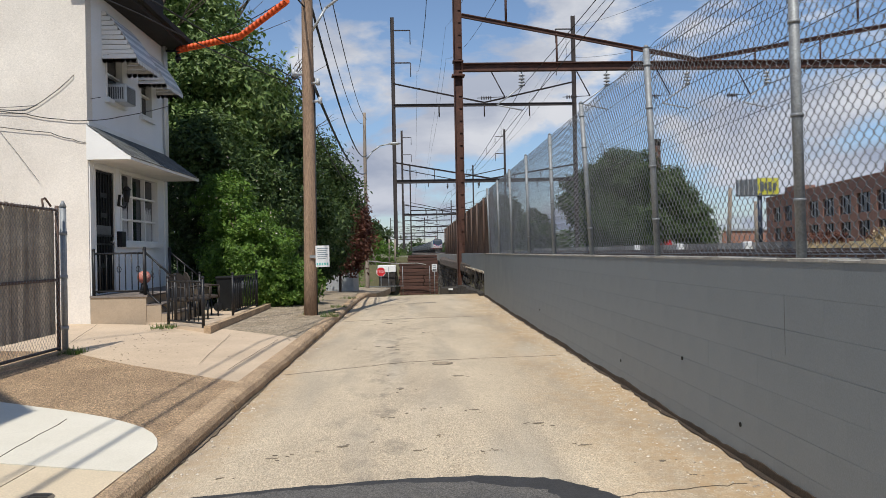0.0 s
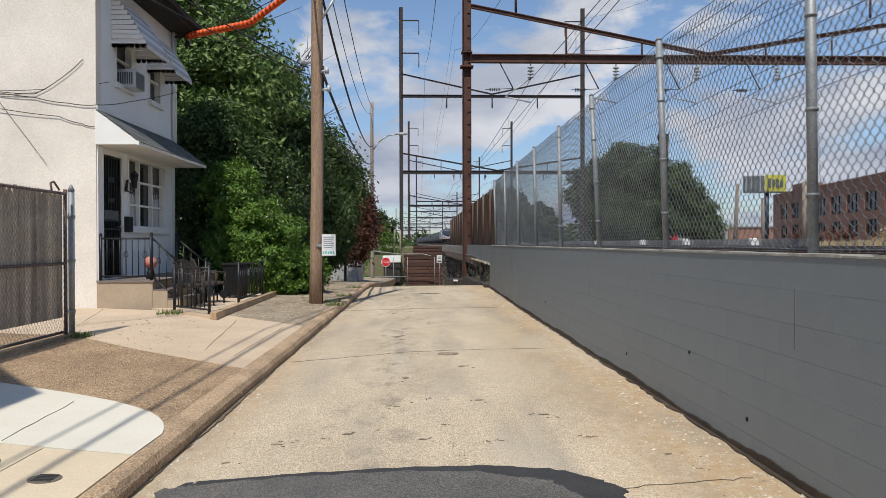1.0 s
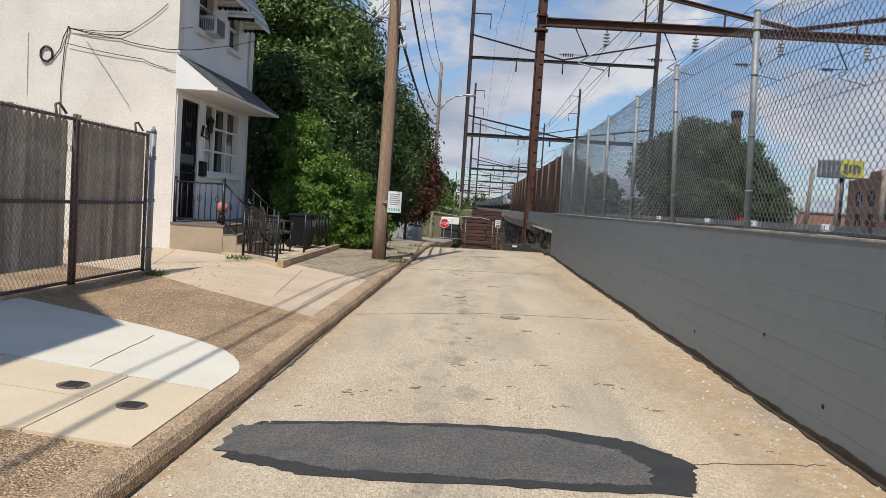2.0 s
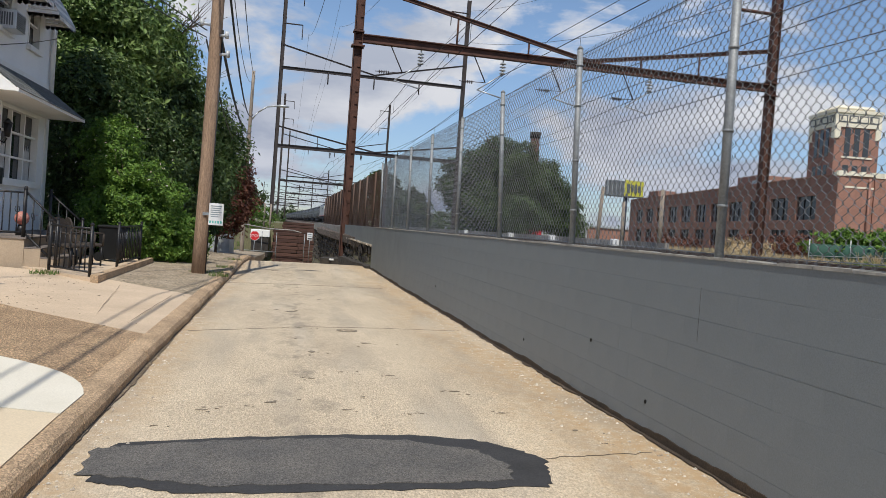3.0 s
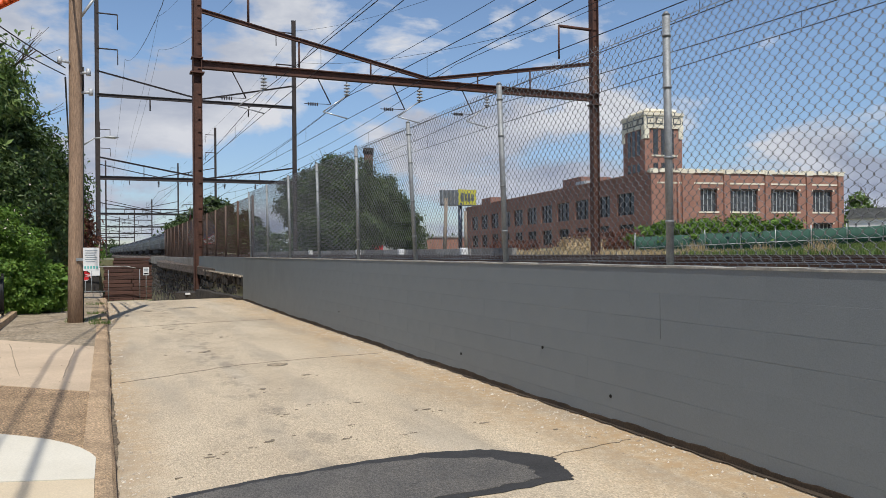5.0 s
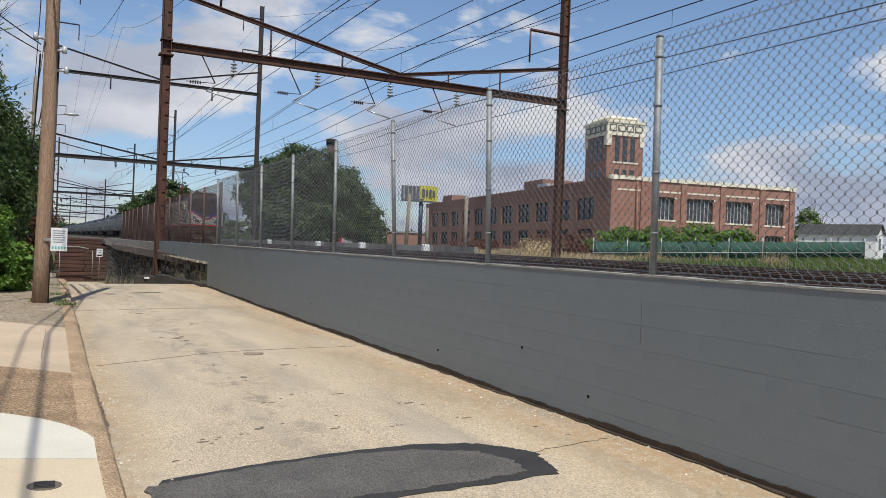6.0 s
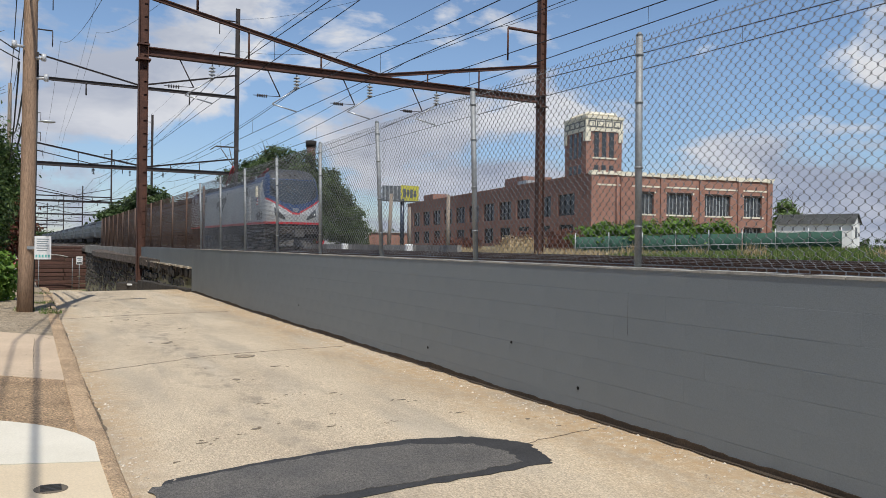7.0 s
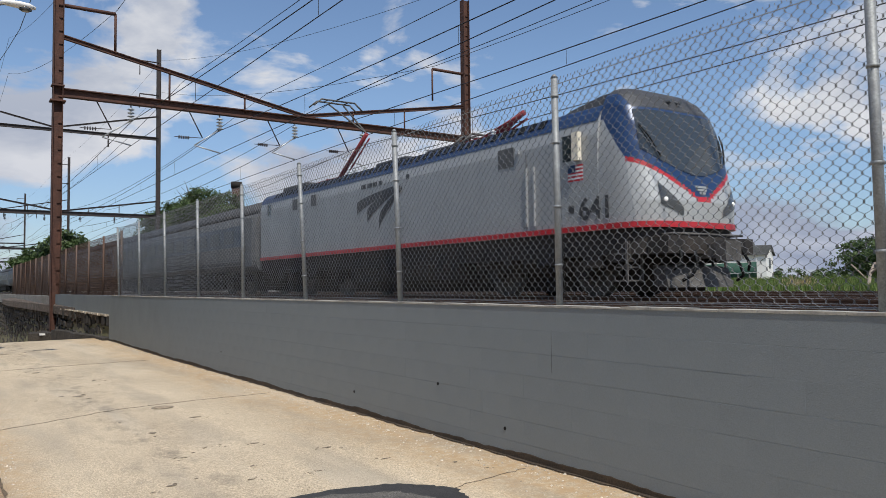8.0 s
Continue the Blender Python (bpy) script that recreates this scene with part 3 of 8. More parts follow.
def crack(pts, w, seed, mat="crack"):
    rnd = random.Random(seed)
    left, right = [], []
    for (x0, y0), (x1, y1) in zip(pts, pts[1:]):
        for i in range(8):
            u = i / 8
            x, y = x0 + (x1 - x0) * u + rnd.uniform(-0.015, 0.015), y0 + (y1 - y0) * u + rnd.uniform(-0.02, 0.02)
            d = Vector((y0 - y1, x1 - x0)).normalized() * w * 0.5 * rnd.uniform(0.2, 1.0)
            left.append((x + d.x, y + d.y))
            right.append((x - d.x, y - d.y))
    return left + right[::-1]


def make_road_marks():
    for i, (pts, w) in enumerate((
        ([(-1.2, 10.0), (-0.36, 10.33), (0.23, 10.62), (1.3, 10.75), (2.5, 10.8)], 0.005),
        ([(-1.2, 17.3), (0.3, 17.4), (2.4, 17.4)], 0.006),
        ([(1.6, 4.84), (2.0, 4.9), (2.5, 5.0)], 0.003),
    )):
        decal("crack", crack(pts, w, 20 + i), "crack", road_top, road)
    rnd = random.Random(11)
    spots = [(0.27, 8.66, 0.11, 0.22), (0.17, 10.58, 0.12, 0.14), (0.07, 12.33, 0.24, 0.28), (-0.1, 16.4, 0.2, 0.35), (0.93, 9.37, 0.18, 0.08), (2.1, 5.54, 0.09, 0.04), (1.68, 6.02, 0.09, 0.04), (0.92, 5.94, 0.05, 0.025), (1.02, 5.97, 0.05, 0.02), (0.22, 7.22, 0.10, 0.06), (-0.61, 6.02, 0.12, 0.06), (0.45, 6.05, 0.09, 0.03), (0.97, 7.42, 0.13, 0.07), (-0.3, 21.5, 0.3, 0.3), (1.46, 6.78, 0.13, 0.07), (-0.12, 6.27, 0.12, 0.08), (-0.87, 5.58, 0.06, 0.03), (0.58, 14.3, 0.1, 0.3), (0.62, 6.5, 0.05, 0.05), (0.52, 7.55, 0.05, 0.06), (2.2, 5.2, 0.05, 0.02)]
    for x, y, a, b in spots:
        for j in range(5):
            q = 0.42 if j == 0 else rnd.uniform(0.08, 0.2)
            cx, cy = (x, y) if j == 0 else (x + rnd.gauss(0, a * 0.9), y + rnd.gauss(0, b * 1.2))
            ring = [(cx + q * a * math.cos(k * 0.3307) * rnd.uniform(0.35, 1.0), cy + 0.8 * q * b * math.sin(k * 0.3307) * rnd.uniform(0.35, 1.0)) for k in range(19)]
            decal("oil_stain", ring, "stain", road_top, road)
    # a crumbled seam: many small pits along a line
    seam = ((0.71, 5.42), (0.70, 5.8), (0.68, 6.25), (0.60, 6.8), (0.54, 7.26), (0.48, 7.93), (0.45, 8.4))
    bm = bmesh.new()
    for (x0, y0), (x1, y1) in zip(seam, seam[1:]):
        for k in range(20):
            u = rnd.random()
            x, y, r = x0 + (x1 - x0) * u + rnd.gauss(0, 0.035), y0 + (y1 - y0) * u, rnd.uniform(0.002, 0.006)
            z = road_top(x, y) + 0.003
            ring = [bm.verts.new((x + r * math.cos(i * 1.05) * rnd.uniform(0.6, 1), y + 2 * r * math.sin(i * 1.05) * rnd.uniform(0.6, 1), z)) for i in range(6)]
            bm.faces.new(ring)
    tagged(part("crumbled_seam", bm, "oldpave", road, "crumbled seam in the concrete"), kind="stuff")
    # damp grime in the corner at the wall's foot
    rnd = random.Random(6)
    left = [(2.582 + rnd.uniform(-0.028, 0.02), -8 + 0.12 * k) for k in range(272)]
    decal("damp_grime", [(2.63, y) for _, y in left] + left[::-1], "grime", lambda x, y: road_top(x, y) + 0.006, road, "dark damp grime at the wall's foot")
    # dirt in the gutter, the shade at the kerb's foot painted into its colour
    rnd = random.Random(16)
    right = [(KERB_X + 0.018 + abs(rnd.gauss(0, 0.010)) + 0.012 * math.sin(k * 0.083) + 0.006 * math.sin(k * 0.31), -8 + 0.09 * k) for k in range(440)]
    decal("gutter_grime", right + [(KERB_X - 0.01, y) for _, y in right[::-1]], "gutterdirtshade", lambda x, y: road_top(x, y) + 0.006, road, "dark dirt and painted kerb shade in the gutter")
    bm = bmesh.new()
    rnd = random.Random(9)
    for k in range(4200):
        u = rnd.random()
        if u < 0.6:
            x = WALL_X - abs(rnd.gauss(0, 0.28)) - 0.03
        elif u < 0.85:
            x = KERB_X + abs(rnd.gauss(0, 0.12)) + 0.02
        else:
            x = rnd.uniform(KERB_X, WALL_X)
        y, r = rnd.uniform(2, 24), rnd.uniform(0.003, 0.008) + (0.012 * rnd.random() ** 4 if u < 0.85 else 0)
        z = road_top(x, y)
        vs = [bm.verts.new((x + r * math.cos(i * 1.571 + k), y + r * math.sin(i * 1.571 + k), z)) for i in range(4)]
        top = bm.verts.new((x + r * 0.2, y, z + r * 0.8))
        for i in range(4):
            bm.faces.new((vs[i], vs[(i + 1) % 4], top))
    tagged(part("litter_stones", bm, "grit"), "scattered small pale stones and grit on the lane", "gravel", kind="stuff")
    for x, y, r in ((0.79, 10.40, 0.14),):
        decal("manhole_cover", [(x + r * math.cos(k * 0.3927), y + r * math.sin(k * 0.3927)) for k in range(16)], "stain", road_top, road, "small dull iron lid")
        decal("lid_centre", [(x + 0.8 * r * math.cos(k * 0.3927), y + 0.8 * r * math.sin(k * 0.3927)) for k in range(16)], "oldpave", lambda x, y: road_top(x, y) + 0.004, road)


make_road_marks()


def make_pavement():
    bm = bmesh.new()
    slab(bm, [(-8.5, -9), (-1.45, -9), (-1.45, 8.75), (-3.05, 9.95), (-4.3, 11.1), (-8.5, 11.6)], lambda x, y: pave_z(x, y) - 0.3, pave_z)
    pav = structure("pavement", bm, "aggregate", "rough exposed-aggregate pavement sloping up from the kerb")
    bm = bmesh.new()
    slab(bm, [(-1.45, 8.75), (-1.45, 13.0), (-3.6, 14.9), (-8.5, 15.8), (-8.5, 11.6), (-4.3, 11.1), (-3.05, 9.95)], lambda x, y: pave_z(x, y) - 0.3, lambda x, y: pave_z(x, y) + 0.004)
    part("driveway", bm, "pave", pav, "smooth pale concrete driveway apron")
    bm = bmesh.new()
    ys = [13.0, 16, 18, 24, 27, 30, 38, 50, 60]
    for y0, y1 in zip(ys, ys[1:]):
        slab(bm, [(-1.45, y0), (-1.45, y1), (-4.6, y1), (-4.6 if y0 > 13 else -3.6, y0 if y0 > 13 else 14.9)], lambda x, y: pave_z(x, y) - 0.4, lambda x, y: pave_z(x, y) + 0.002)
    part("old_slab", bm, "oldpave", pav, "crumbling mossy old pavement slab")
    z6 = lambda x, y: pave_z(x, y) + 0.017
    arc = [(-1.38, 5.86), (-1.42, 6.02), (-1.48, 6.19), (-1.57, 6.36), (-1.71, 6.55), (-1.88, 6.71), (-2.12, 6.90), (-2.40, 7.07), (-2.64, 7.20)]
    new_slab = [(-6.2, 6.46), (-3.6, 5.83), (-2.5, 5.56), (-1.385, 5.315)] + arc + [(-3.6, 7.66), (-6.2, 8.9)]
    bm = bmesh.new()
    slab(bm, new_slab, lambda x, y: pave_z(x, y) - 0.1, z6)
    part("white_slab", bm, "newpave", pav, "fresh white concrete slab with a rounded corner")
    for outline in ([(-1.99, 4.20), (-1.375, 4.12), (-1.385, 5.30), (-1.99, 5.43)], [(-3.0, 4.33), (-2.0, 4.205), (-2.0, 4.86), (-3.0, 5.0)], [(-3.0, 5.012), (-2.0, 4.872), (-2.0, 5.435), (-3.0, 5.67)], [(-6.2, 4.8), (-3.015, 4.34), (-3.015, 5.675), (-6.2, 6.44)]):
        bm = bmesh.new()
        slab(bm, outline, lambda x, y: pave_z(x, y) - 0.1, z6)
        part("cream_slab", bm, "cream", pav, "smooth cream concrete slab")
    for pts in ([(-2.33, 5.55), (-2.42, 7.0)], [(-2.2, 9.9), (-2.7, 13.9)], [(-1.75, 9.5), (-1.72, 13.1)], [(-4.6, 11.8), (-5.5, 15.2)]):
        decal("joint", crack(pts, 0.005, 40), "crack", lambda x, y: pave_z(x, y) + 0.018, pav)
    for x, y, r in ((-1.68, 4.79, 0.09), (-2.19, 5.08, 0.10)):
        decal("lid_frame", [(x + r * math.cos(k * 0.3927), y + r * math.sin(k * 0.3927)) for k in range(16)], "crack", lambda x, y: pave_z(x, y) + 0.018, pav, "round iron valve lid")
        for k in range(5):
            yy = y - r * 0.6 + k * r * 0.3
            decal("lid_rib", [(x - r * 0.6, yy), (x + r * 0.6, yy), (x + r * 0.6, yy + r * 0.12), (x - r * 0.6, yy + r * 0.12)], "seal", lambda x, y: pave_z(x, y) + 0.023, pav)
    # kerb stones
    y, k = -9.0, 0
    kerb_len = 2.4
    while y < 34:
        bm = bmesh.new()
        n = 5
        fall = lie(KERB_X)
        prof = lambda yy: [(-1.47, -0.15 + fall + road_z(yy)), (KERB_X, -0.15 + fall + road_z(yy)), (KERB_X + 0.005, 0.06 + fall + road_z(yy) * 0.6), (KERB_X - 0.02, 0.108 + fall + road_z(yy) * 0.6), (KERB_X - 0.06, 0.125 + fall + road_z(yy) * 0.6), (-1.47, 0.128 + fall + road_z(yy) * 0.6)]
        rnd = random.Random(k)
        rings = []
        for i in range(n):
            yy = y + (kerb_len - 0.015) * i / (n - 1)
            j = rnd.uniform(-0.012, 0.012)
            rings.append([(px + (j if px > -1.4 else 0), yy, pz) for px, pz in prof(yy)])
        loft(bm, rings, smooth=False)
        part("kerb_stone", bm, "kerb", pav)
        y += kerb_len
        k += 1
    return pav


pavement = make_pavement()


# grey block wall, the older stone wall beyond it
def make_wall():
    bm = bmesh.new()
    box(bm, (WALL_X + 0.002, -9, -0.3), (WALL_X + 0.2, WALL_END, 1.335))
    w = structure("wall_grey", bm, "wall", "long low concrete block wall painted flat grey", "wall")
    bm = bmesh.new()
    rnd = random.Random(2)
    for k in range(115):
        y0 = -9 + k * 0.29
        h = rnd.uniform(0.002, 0.012)
        box(bm, (WALL_X - 0.006, y0, 1.330), (WALL_X + 0.19, y0 + 0.285, 1.338 + h))
    part("mortar_cap", bm, "lip", w, "pale crumbling mortar along the wall top")
    return w


wall_grey = make_wall()


def make_footing():
    rnd = random.Random(8)
    bm = bmesh.new()
    rows = []
    for k in range(543):
        y = -8 + 0.06 * k
        z = road_top(WALL_X, y)
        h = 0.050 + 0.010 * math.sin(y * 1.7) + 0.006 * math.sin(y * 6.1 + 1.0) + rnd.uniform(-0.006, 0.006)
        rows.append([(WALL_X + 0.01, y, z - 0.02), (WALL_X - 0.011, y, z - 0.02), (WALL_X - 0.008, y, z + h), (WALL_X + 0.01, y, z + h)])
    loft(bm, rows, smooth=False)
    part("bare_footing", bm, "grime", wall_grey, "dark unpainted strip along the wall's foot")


make_footing()


def make_stone_wall():
    bm = bmesh.new()
    box(bm, (2.80, WALL_END, -4.5), (3.05, 77.5, 0.74))
    w = structure("wall_stone", bm, "mortar", "old rubble stone retaining wall, dark with soot", "wall")
    bm = bmesh.new()
    box(bm, (2.72, WALL_END + 0.005, 0.74), (2.95, 37.75, 1.335))
    part("upper_band", bm, "wall", w, "grey painted upper band")
    bm = bmesh.new()
    rnd = random.Random(4)
    for k in range(46):
        y0 = WALL_END + 0.01 + k * 0.285
        box(bm, (2.70 - rnd.uniform(0, 0.03), y0, 0.735 - rnd.uniform(0.01, 0.05)), (2.76, y0 + 0.28, 0.765))
    part("lip", bm, "grit", w, "ragged white paint edge")
    bm = bmesh.new()
    box(bm, (2.66, 38.42, 0.62), (3.1, 77.6, 1.25))
    part("coping", bm, "cap", w, "weathered concrete coping")
    return w


wall_stone = make_stone_wall()


def wire(name, pts, r, mat="cable", sag=0.0, steps=6, n=4):
    bm = bmesh.new()
    out = []
    for a, b in zip(pts, pts[1:]):
        a, b = Vector(a), Vector(b)
        for i in range(steps):
            u = i / steps
            p = a.lerp(b, u)
            p.z -= sag * 4 * u * (1 - u)
            out.append(p)
    out.append(Vector(pts[-1]))
    rings = []
    for i, p in enumerate(out):
        d = (out[min(i + 1, len(out) - 1)] - out[max(i - 1, 0)]).normalized()
        q = d.to_track_quat("Z", "Y")
        rings.append([p + q @ Vector((r * math.cos(6.2832 * k / n), r * math.sin(6.2832 * k / n), 0)) for k in range(n)])
    loft(bm, rings, smooth=False)
    return bm



# chain-link fence on the wall
def mesh_panel(bm, y0, y1, z0, z1, x, r, sx, sz, rnd):
    n = int((y1 - y0 + (z1 - z0) * sx / sz) / sx) + 2
    for fam in (1, -1):
        for k in range(n):
            if fam == 1:
                ya, yb = y0 - (z1 - z0) * sx / sz + k * sx, y0 + k * sx
            else:
                ya, yb = y0 + k * sx, y0 - (z1 - z0) * sx / sz + k * sx
            za, zb = z0, z1
            lo, hi = (ya, za), (yb, zb)
            sl = (zb - za) / (yb - ya)
            pts = [lo, hi]
            for i in range(2):
                yy, zz = pts[i]
                if yy < y0:
                    pts[i] = (y0, za + (y0 - ya) * sl)
                elif yy > y1:
                    pts[i] = (y1, za + (y1 - ya) * sl)
            (ya2, za2), (yb2, zb2) = pts
            if min(za2, zb2) < z0 - 0.01 or max(za2, zb2) > z1 + 0.01 or abs(za2 - zb2) < 0.02:
                continue
            if zb2 > z1 - 1e-4:
                yb2 += (yb2 - ya2) / (zb2 - za2) * 0.03
                zb2 += 0.03
            # a slight sag gives the weave its uneven look
            mid = ((ya2 + yb2) / 2 + rnd.uniform(-0.004, 0.004), (za2 + zb2) / 2)
            off = fam * r * 0.9
            prev = None
            for (yy, zz) in ((ya2, za2), mid, (yb2, zb2)):
                ring = [bm.verts.new((x + off + r * math.cos(a), yy + r * math.sin(a), zz)) for a in (0.3, 2.4, 4.5)]
                if prev:
                    for i in range(3):
                        j = (i + 1) % 3
                        bm.faces.new((prev[i], prev[j], ring[j], ring[i]))
                prev = ring


def woven_mesh(w, z0, z1, x, r, sx, sz):
    """Chain link as it is made: upright zigzag wires hooked into one another, a short twist at each hook."""
    verts, faces = [], []
    n, m = int(w / (sx / 2)), int((z1 - z0) / (sz / 2))
    rnd = random.Random(5)
    for k in range(n + 1):
        yc = k * sx / 2
        prev = None
        for i in range(m + 2):
            side = 1 if (i + k) % 2 else -1
            y = yc + side * (sx / 4 + r * 0.9)
            z = z0 + i * sz / 2 + rnd.uniform(-0.0015, 0.0015)
            if i == m + 1:
                z -= sz * 0.22
                y = yc + side * sx * 0.05
            for dz, dx in ((-0.0075, -side), (0.0075, side)):
                ring = []
                for a in (0.5, 2.6, 4.7):
                    ring.append(len(verts))
                    verts.append((x + dx * r * 0.8 + r * math.cos(a), y + r * math.sin(a), z + dz))
                if prev:
                    for q in range(3):
                        p = (q + 1) % 3
                        faces.append((prev[q], prev[p], ring[p], ring[q]))
                prev = ring
    me = bpy.data.meshes.new("wire_mesh")
    me.from_pydata(verts, [], faces)
    me.materials.append(MAT["wire"])
    return me


POST_Y = [4.86 + 2.7 * k for k in range(-5, 8)]


def make_fence():
    f = thing("chain_link_fence", (FENCE_X, 0, 1.33), "tall galvanised chain-link fence standing on the grey wall", "fence")
    rnd = random.Random(3)
    for i, y in enumerate(POST_Y):
        bm = bmesh.new()
        tube(bm, (0, 0, -0.02), (0, 0, 1.97), 0.030, n=12)
        tube(bm, (0, 0, 1.97), (0, 0, 2.0), 0.034, 0.012, n=12)
        for z in (0.35, 0.85, 1.4, 1.8):
            tube(bm, (0.0, 0, z), (0.0, 0, z + 0.02), 0.036, n=12)
        p = part("post", bm, "galv", f, at=(0, y, 0))
        lean = {5: -1.0, 6: -2.3, 7: -3.1}.get(i, -1.4 + rnd.uniform(-0.5, 0.5))
        p.rotation_euler = (radians(rnd.uniform(0.0, 1.0)), radians(lean), 0)
    net = woven_mesh(2.7, 0.03, 1.95, 0.045, 0.0031, 0.086, 0.083)
    for a in POST_Y[:-1]:
        piece("wire_mesh", net, f, (0, a, 0), (0, radians(-1.8), 0))
    for z in (1.95, 0.05):
        pts = [(0.045, y, z + (0.0 if k % 2 else -0.012)) for k, y in enumerate([POST_Y[0] + 1.35 * j for j in range(25)])]
        part("tension_wire", wire("tension_wire", pts, 0.0035, steps=1), "galv", f)
    g = thing("rusty_fence", (2.86, 24.1, 1.28), "older rust-brown chain-link fence along the railway wall", "fence")
    ys = [2.9 * k for k in range(14)]
    for y in ys:
        bm = bmesh.new()
        tube(bm, (0, y, -0.05), (0, y, 1.98), 0.034, n=8)
        part("post", bm, "oldwire", g)
    for a, b in zip(ys, ys[1:]):
        bm = bmesh.new()
        mesh_panel(bm, a, b, 0.0, 1.95, 0.045, 0.0034, 0.085, 0.11, rnd)
        part("wire_mesh", bm, "oldwire", g)


make_fence()


# railway
def make_tracks():
    ys = [-60, -20, 0, 20, 40, 60, 68, 75, 90, 120, 150] + [150 + 15 * k for k in range(1, 40)]
    bm = bmesh.new()
    back = lambda y: lerp_table(y, ((66, 0.0), (75, 1.4)))
    rings = [[(track_x(x, y), y, z) for x, z in ((3.0 + back(y), 0.85), (3.3 + back(y), 1.08), (20.6, 1.08), (22.4, 0.95), (22.4, 0.5), (3.0 + back(y), 0.5))] for y in ys]
    loft(bm, rings, smooth=False)
    bed = structure("railway_bed", bm, "ballast", "brown stone ballast bed of a four-track railway", "ballast")
    for c in TRACKS:
        t = thing("railway_track", (c, 0, RAIL - 0.18), "railway track with rusty rails on sleepers", "track", "tracks of the main line")
        for side in (-0.7525, 0.7525):
            bm = bmesh.new()
            rings = []
            for y in ys:
                x = track_x(c, y) - c + side
                rings.append([(x + a, y, z) for a, z in ((-0.07, 0), (0.07, 0), (0.07, 0.02), (0.012, 0.04), (0.012, 0.13), (0.036, 0.14), (0.036, 0.172), (-0.036, 0.172), (-0.036, 0.14), (-0.012, 0.13), (-0.012, 0.04), (-0.07, 0.02))])
            loft(bm, rings, smooth=False)
            r = part("rail", bm, "rail", t)
            bm = bmesh.new()
            loft(bm, [[(track_x(c, y) - c + side + a, y, z) for a, z in ((-0.03, 0.172), (0.03, 0.172), (0.03, 0.178), (-0.03, 0.178))] for y in ys], smooth=False)
            part("railhead", bm, "railtop", r, "worn bright railhead")
        bm = bmesh.new()
        rnd = random.Random(int(c))
        for k in range(300):
            y = -30 + 0.61 * k
            x = track_x(c, y) - c
            box(bm, (x - 1.3, y - 0.12, -0.06), (x + 1.3, y + 0.12, 0.008 + rnd.uniform(-0.01, 0.01)))
        tagged(part("sleepers", bm, "tie", t), "weathered sleepers", kind="stuff")


make_tracks()


# catenary structures over the tracks
def h_post(bm, x, y, z0, z1, w, t=0.03):
    box(bm, (x - w / 2, y - w / 2, z0), (x - w / 2 + t, y + w / 2, z1))
    box(bm, (x + w / 2 - t, y - w / 2, z0), (x + w / 2, y + w / 2, z1))
    box(bm, (x - w / 2 + t, y - t / 2, z0), (x + w / 2 - t, y + t / 2, z1))


def insulator(parent, p, n=4, r=0.11, mat="insul"):
    bm = bmesh.new()
    x, y, z = p
    tube(bm, (x, y, z), (x, y, z - 0.2 - n * 0.16), 0.03, n=6)
    for k in range(n):
        zz = z - 0.2 - k * 0.16
        tube(bm, (x, y, zz + 0.05), (x, y, zz - 0.03), 0.05, r, n=10)
        tube(bm, (x, y, zz - 0.03), (x, y, zz - 0.05), r, r * 0.8, n=10)
    return part("insulator", bm, mat, parent)


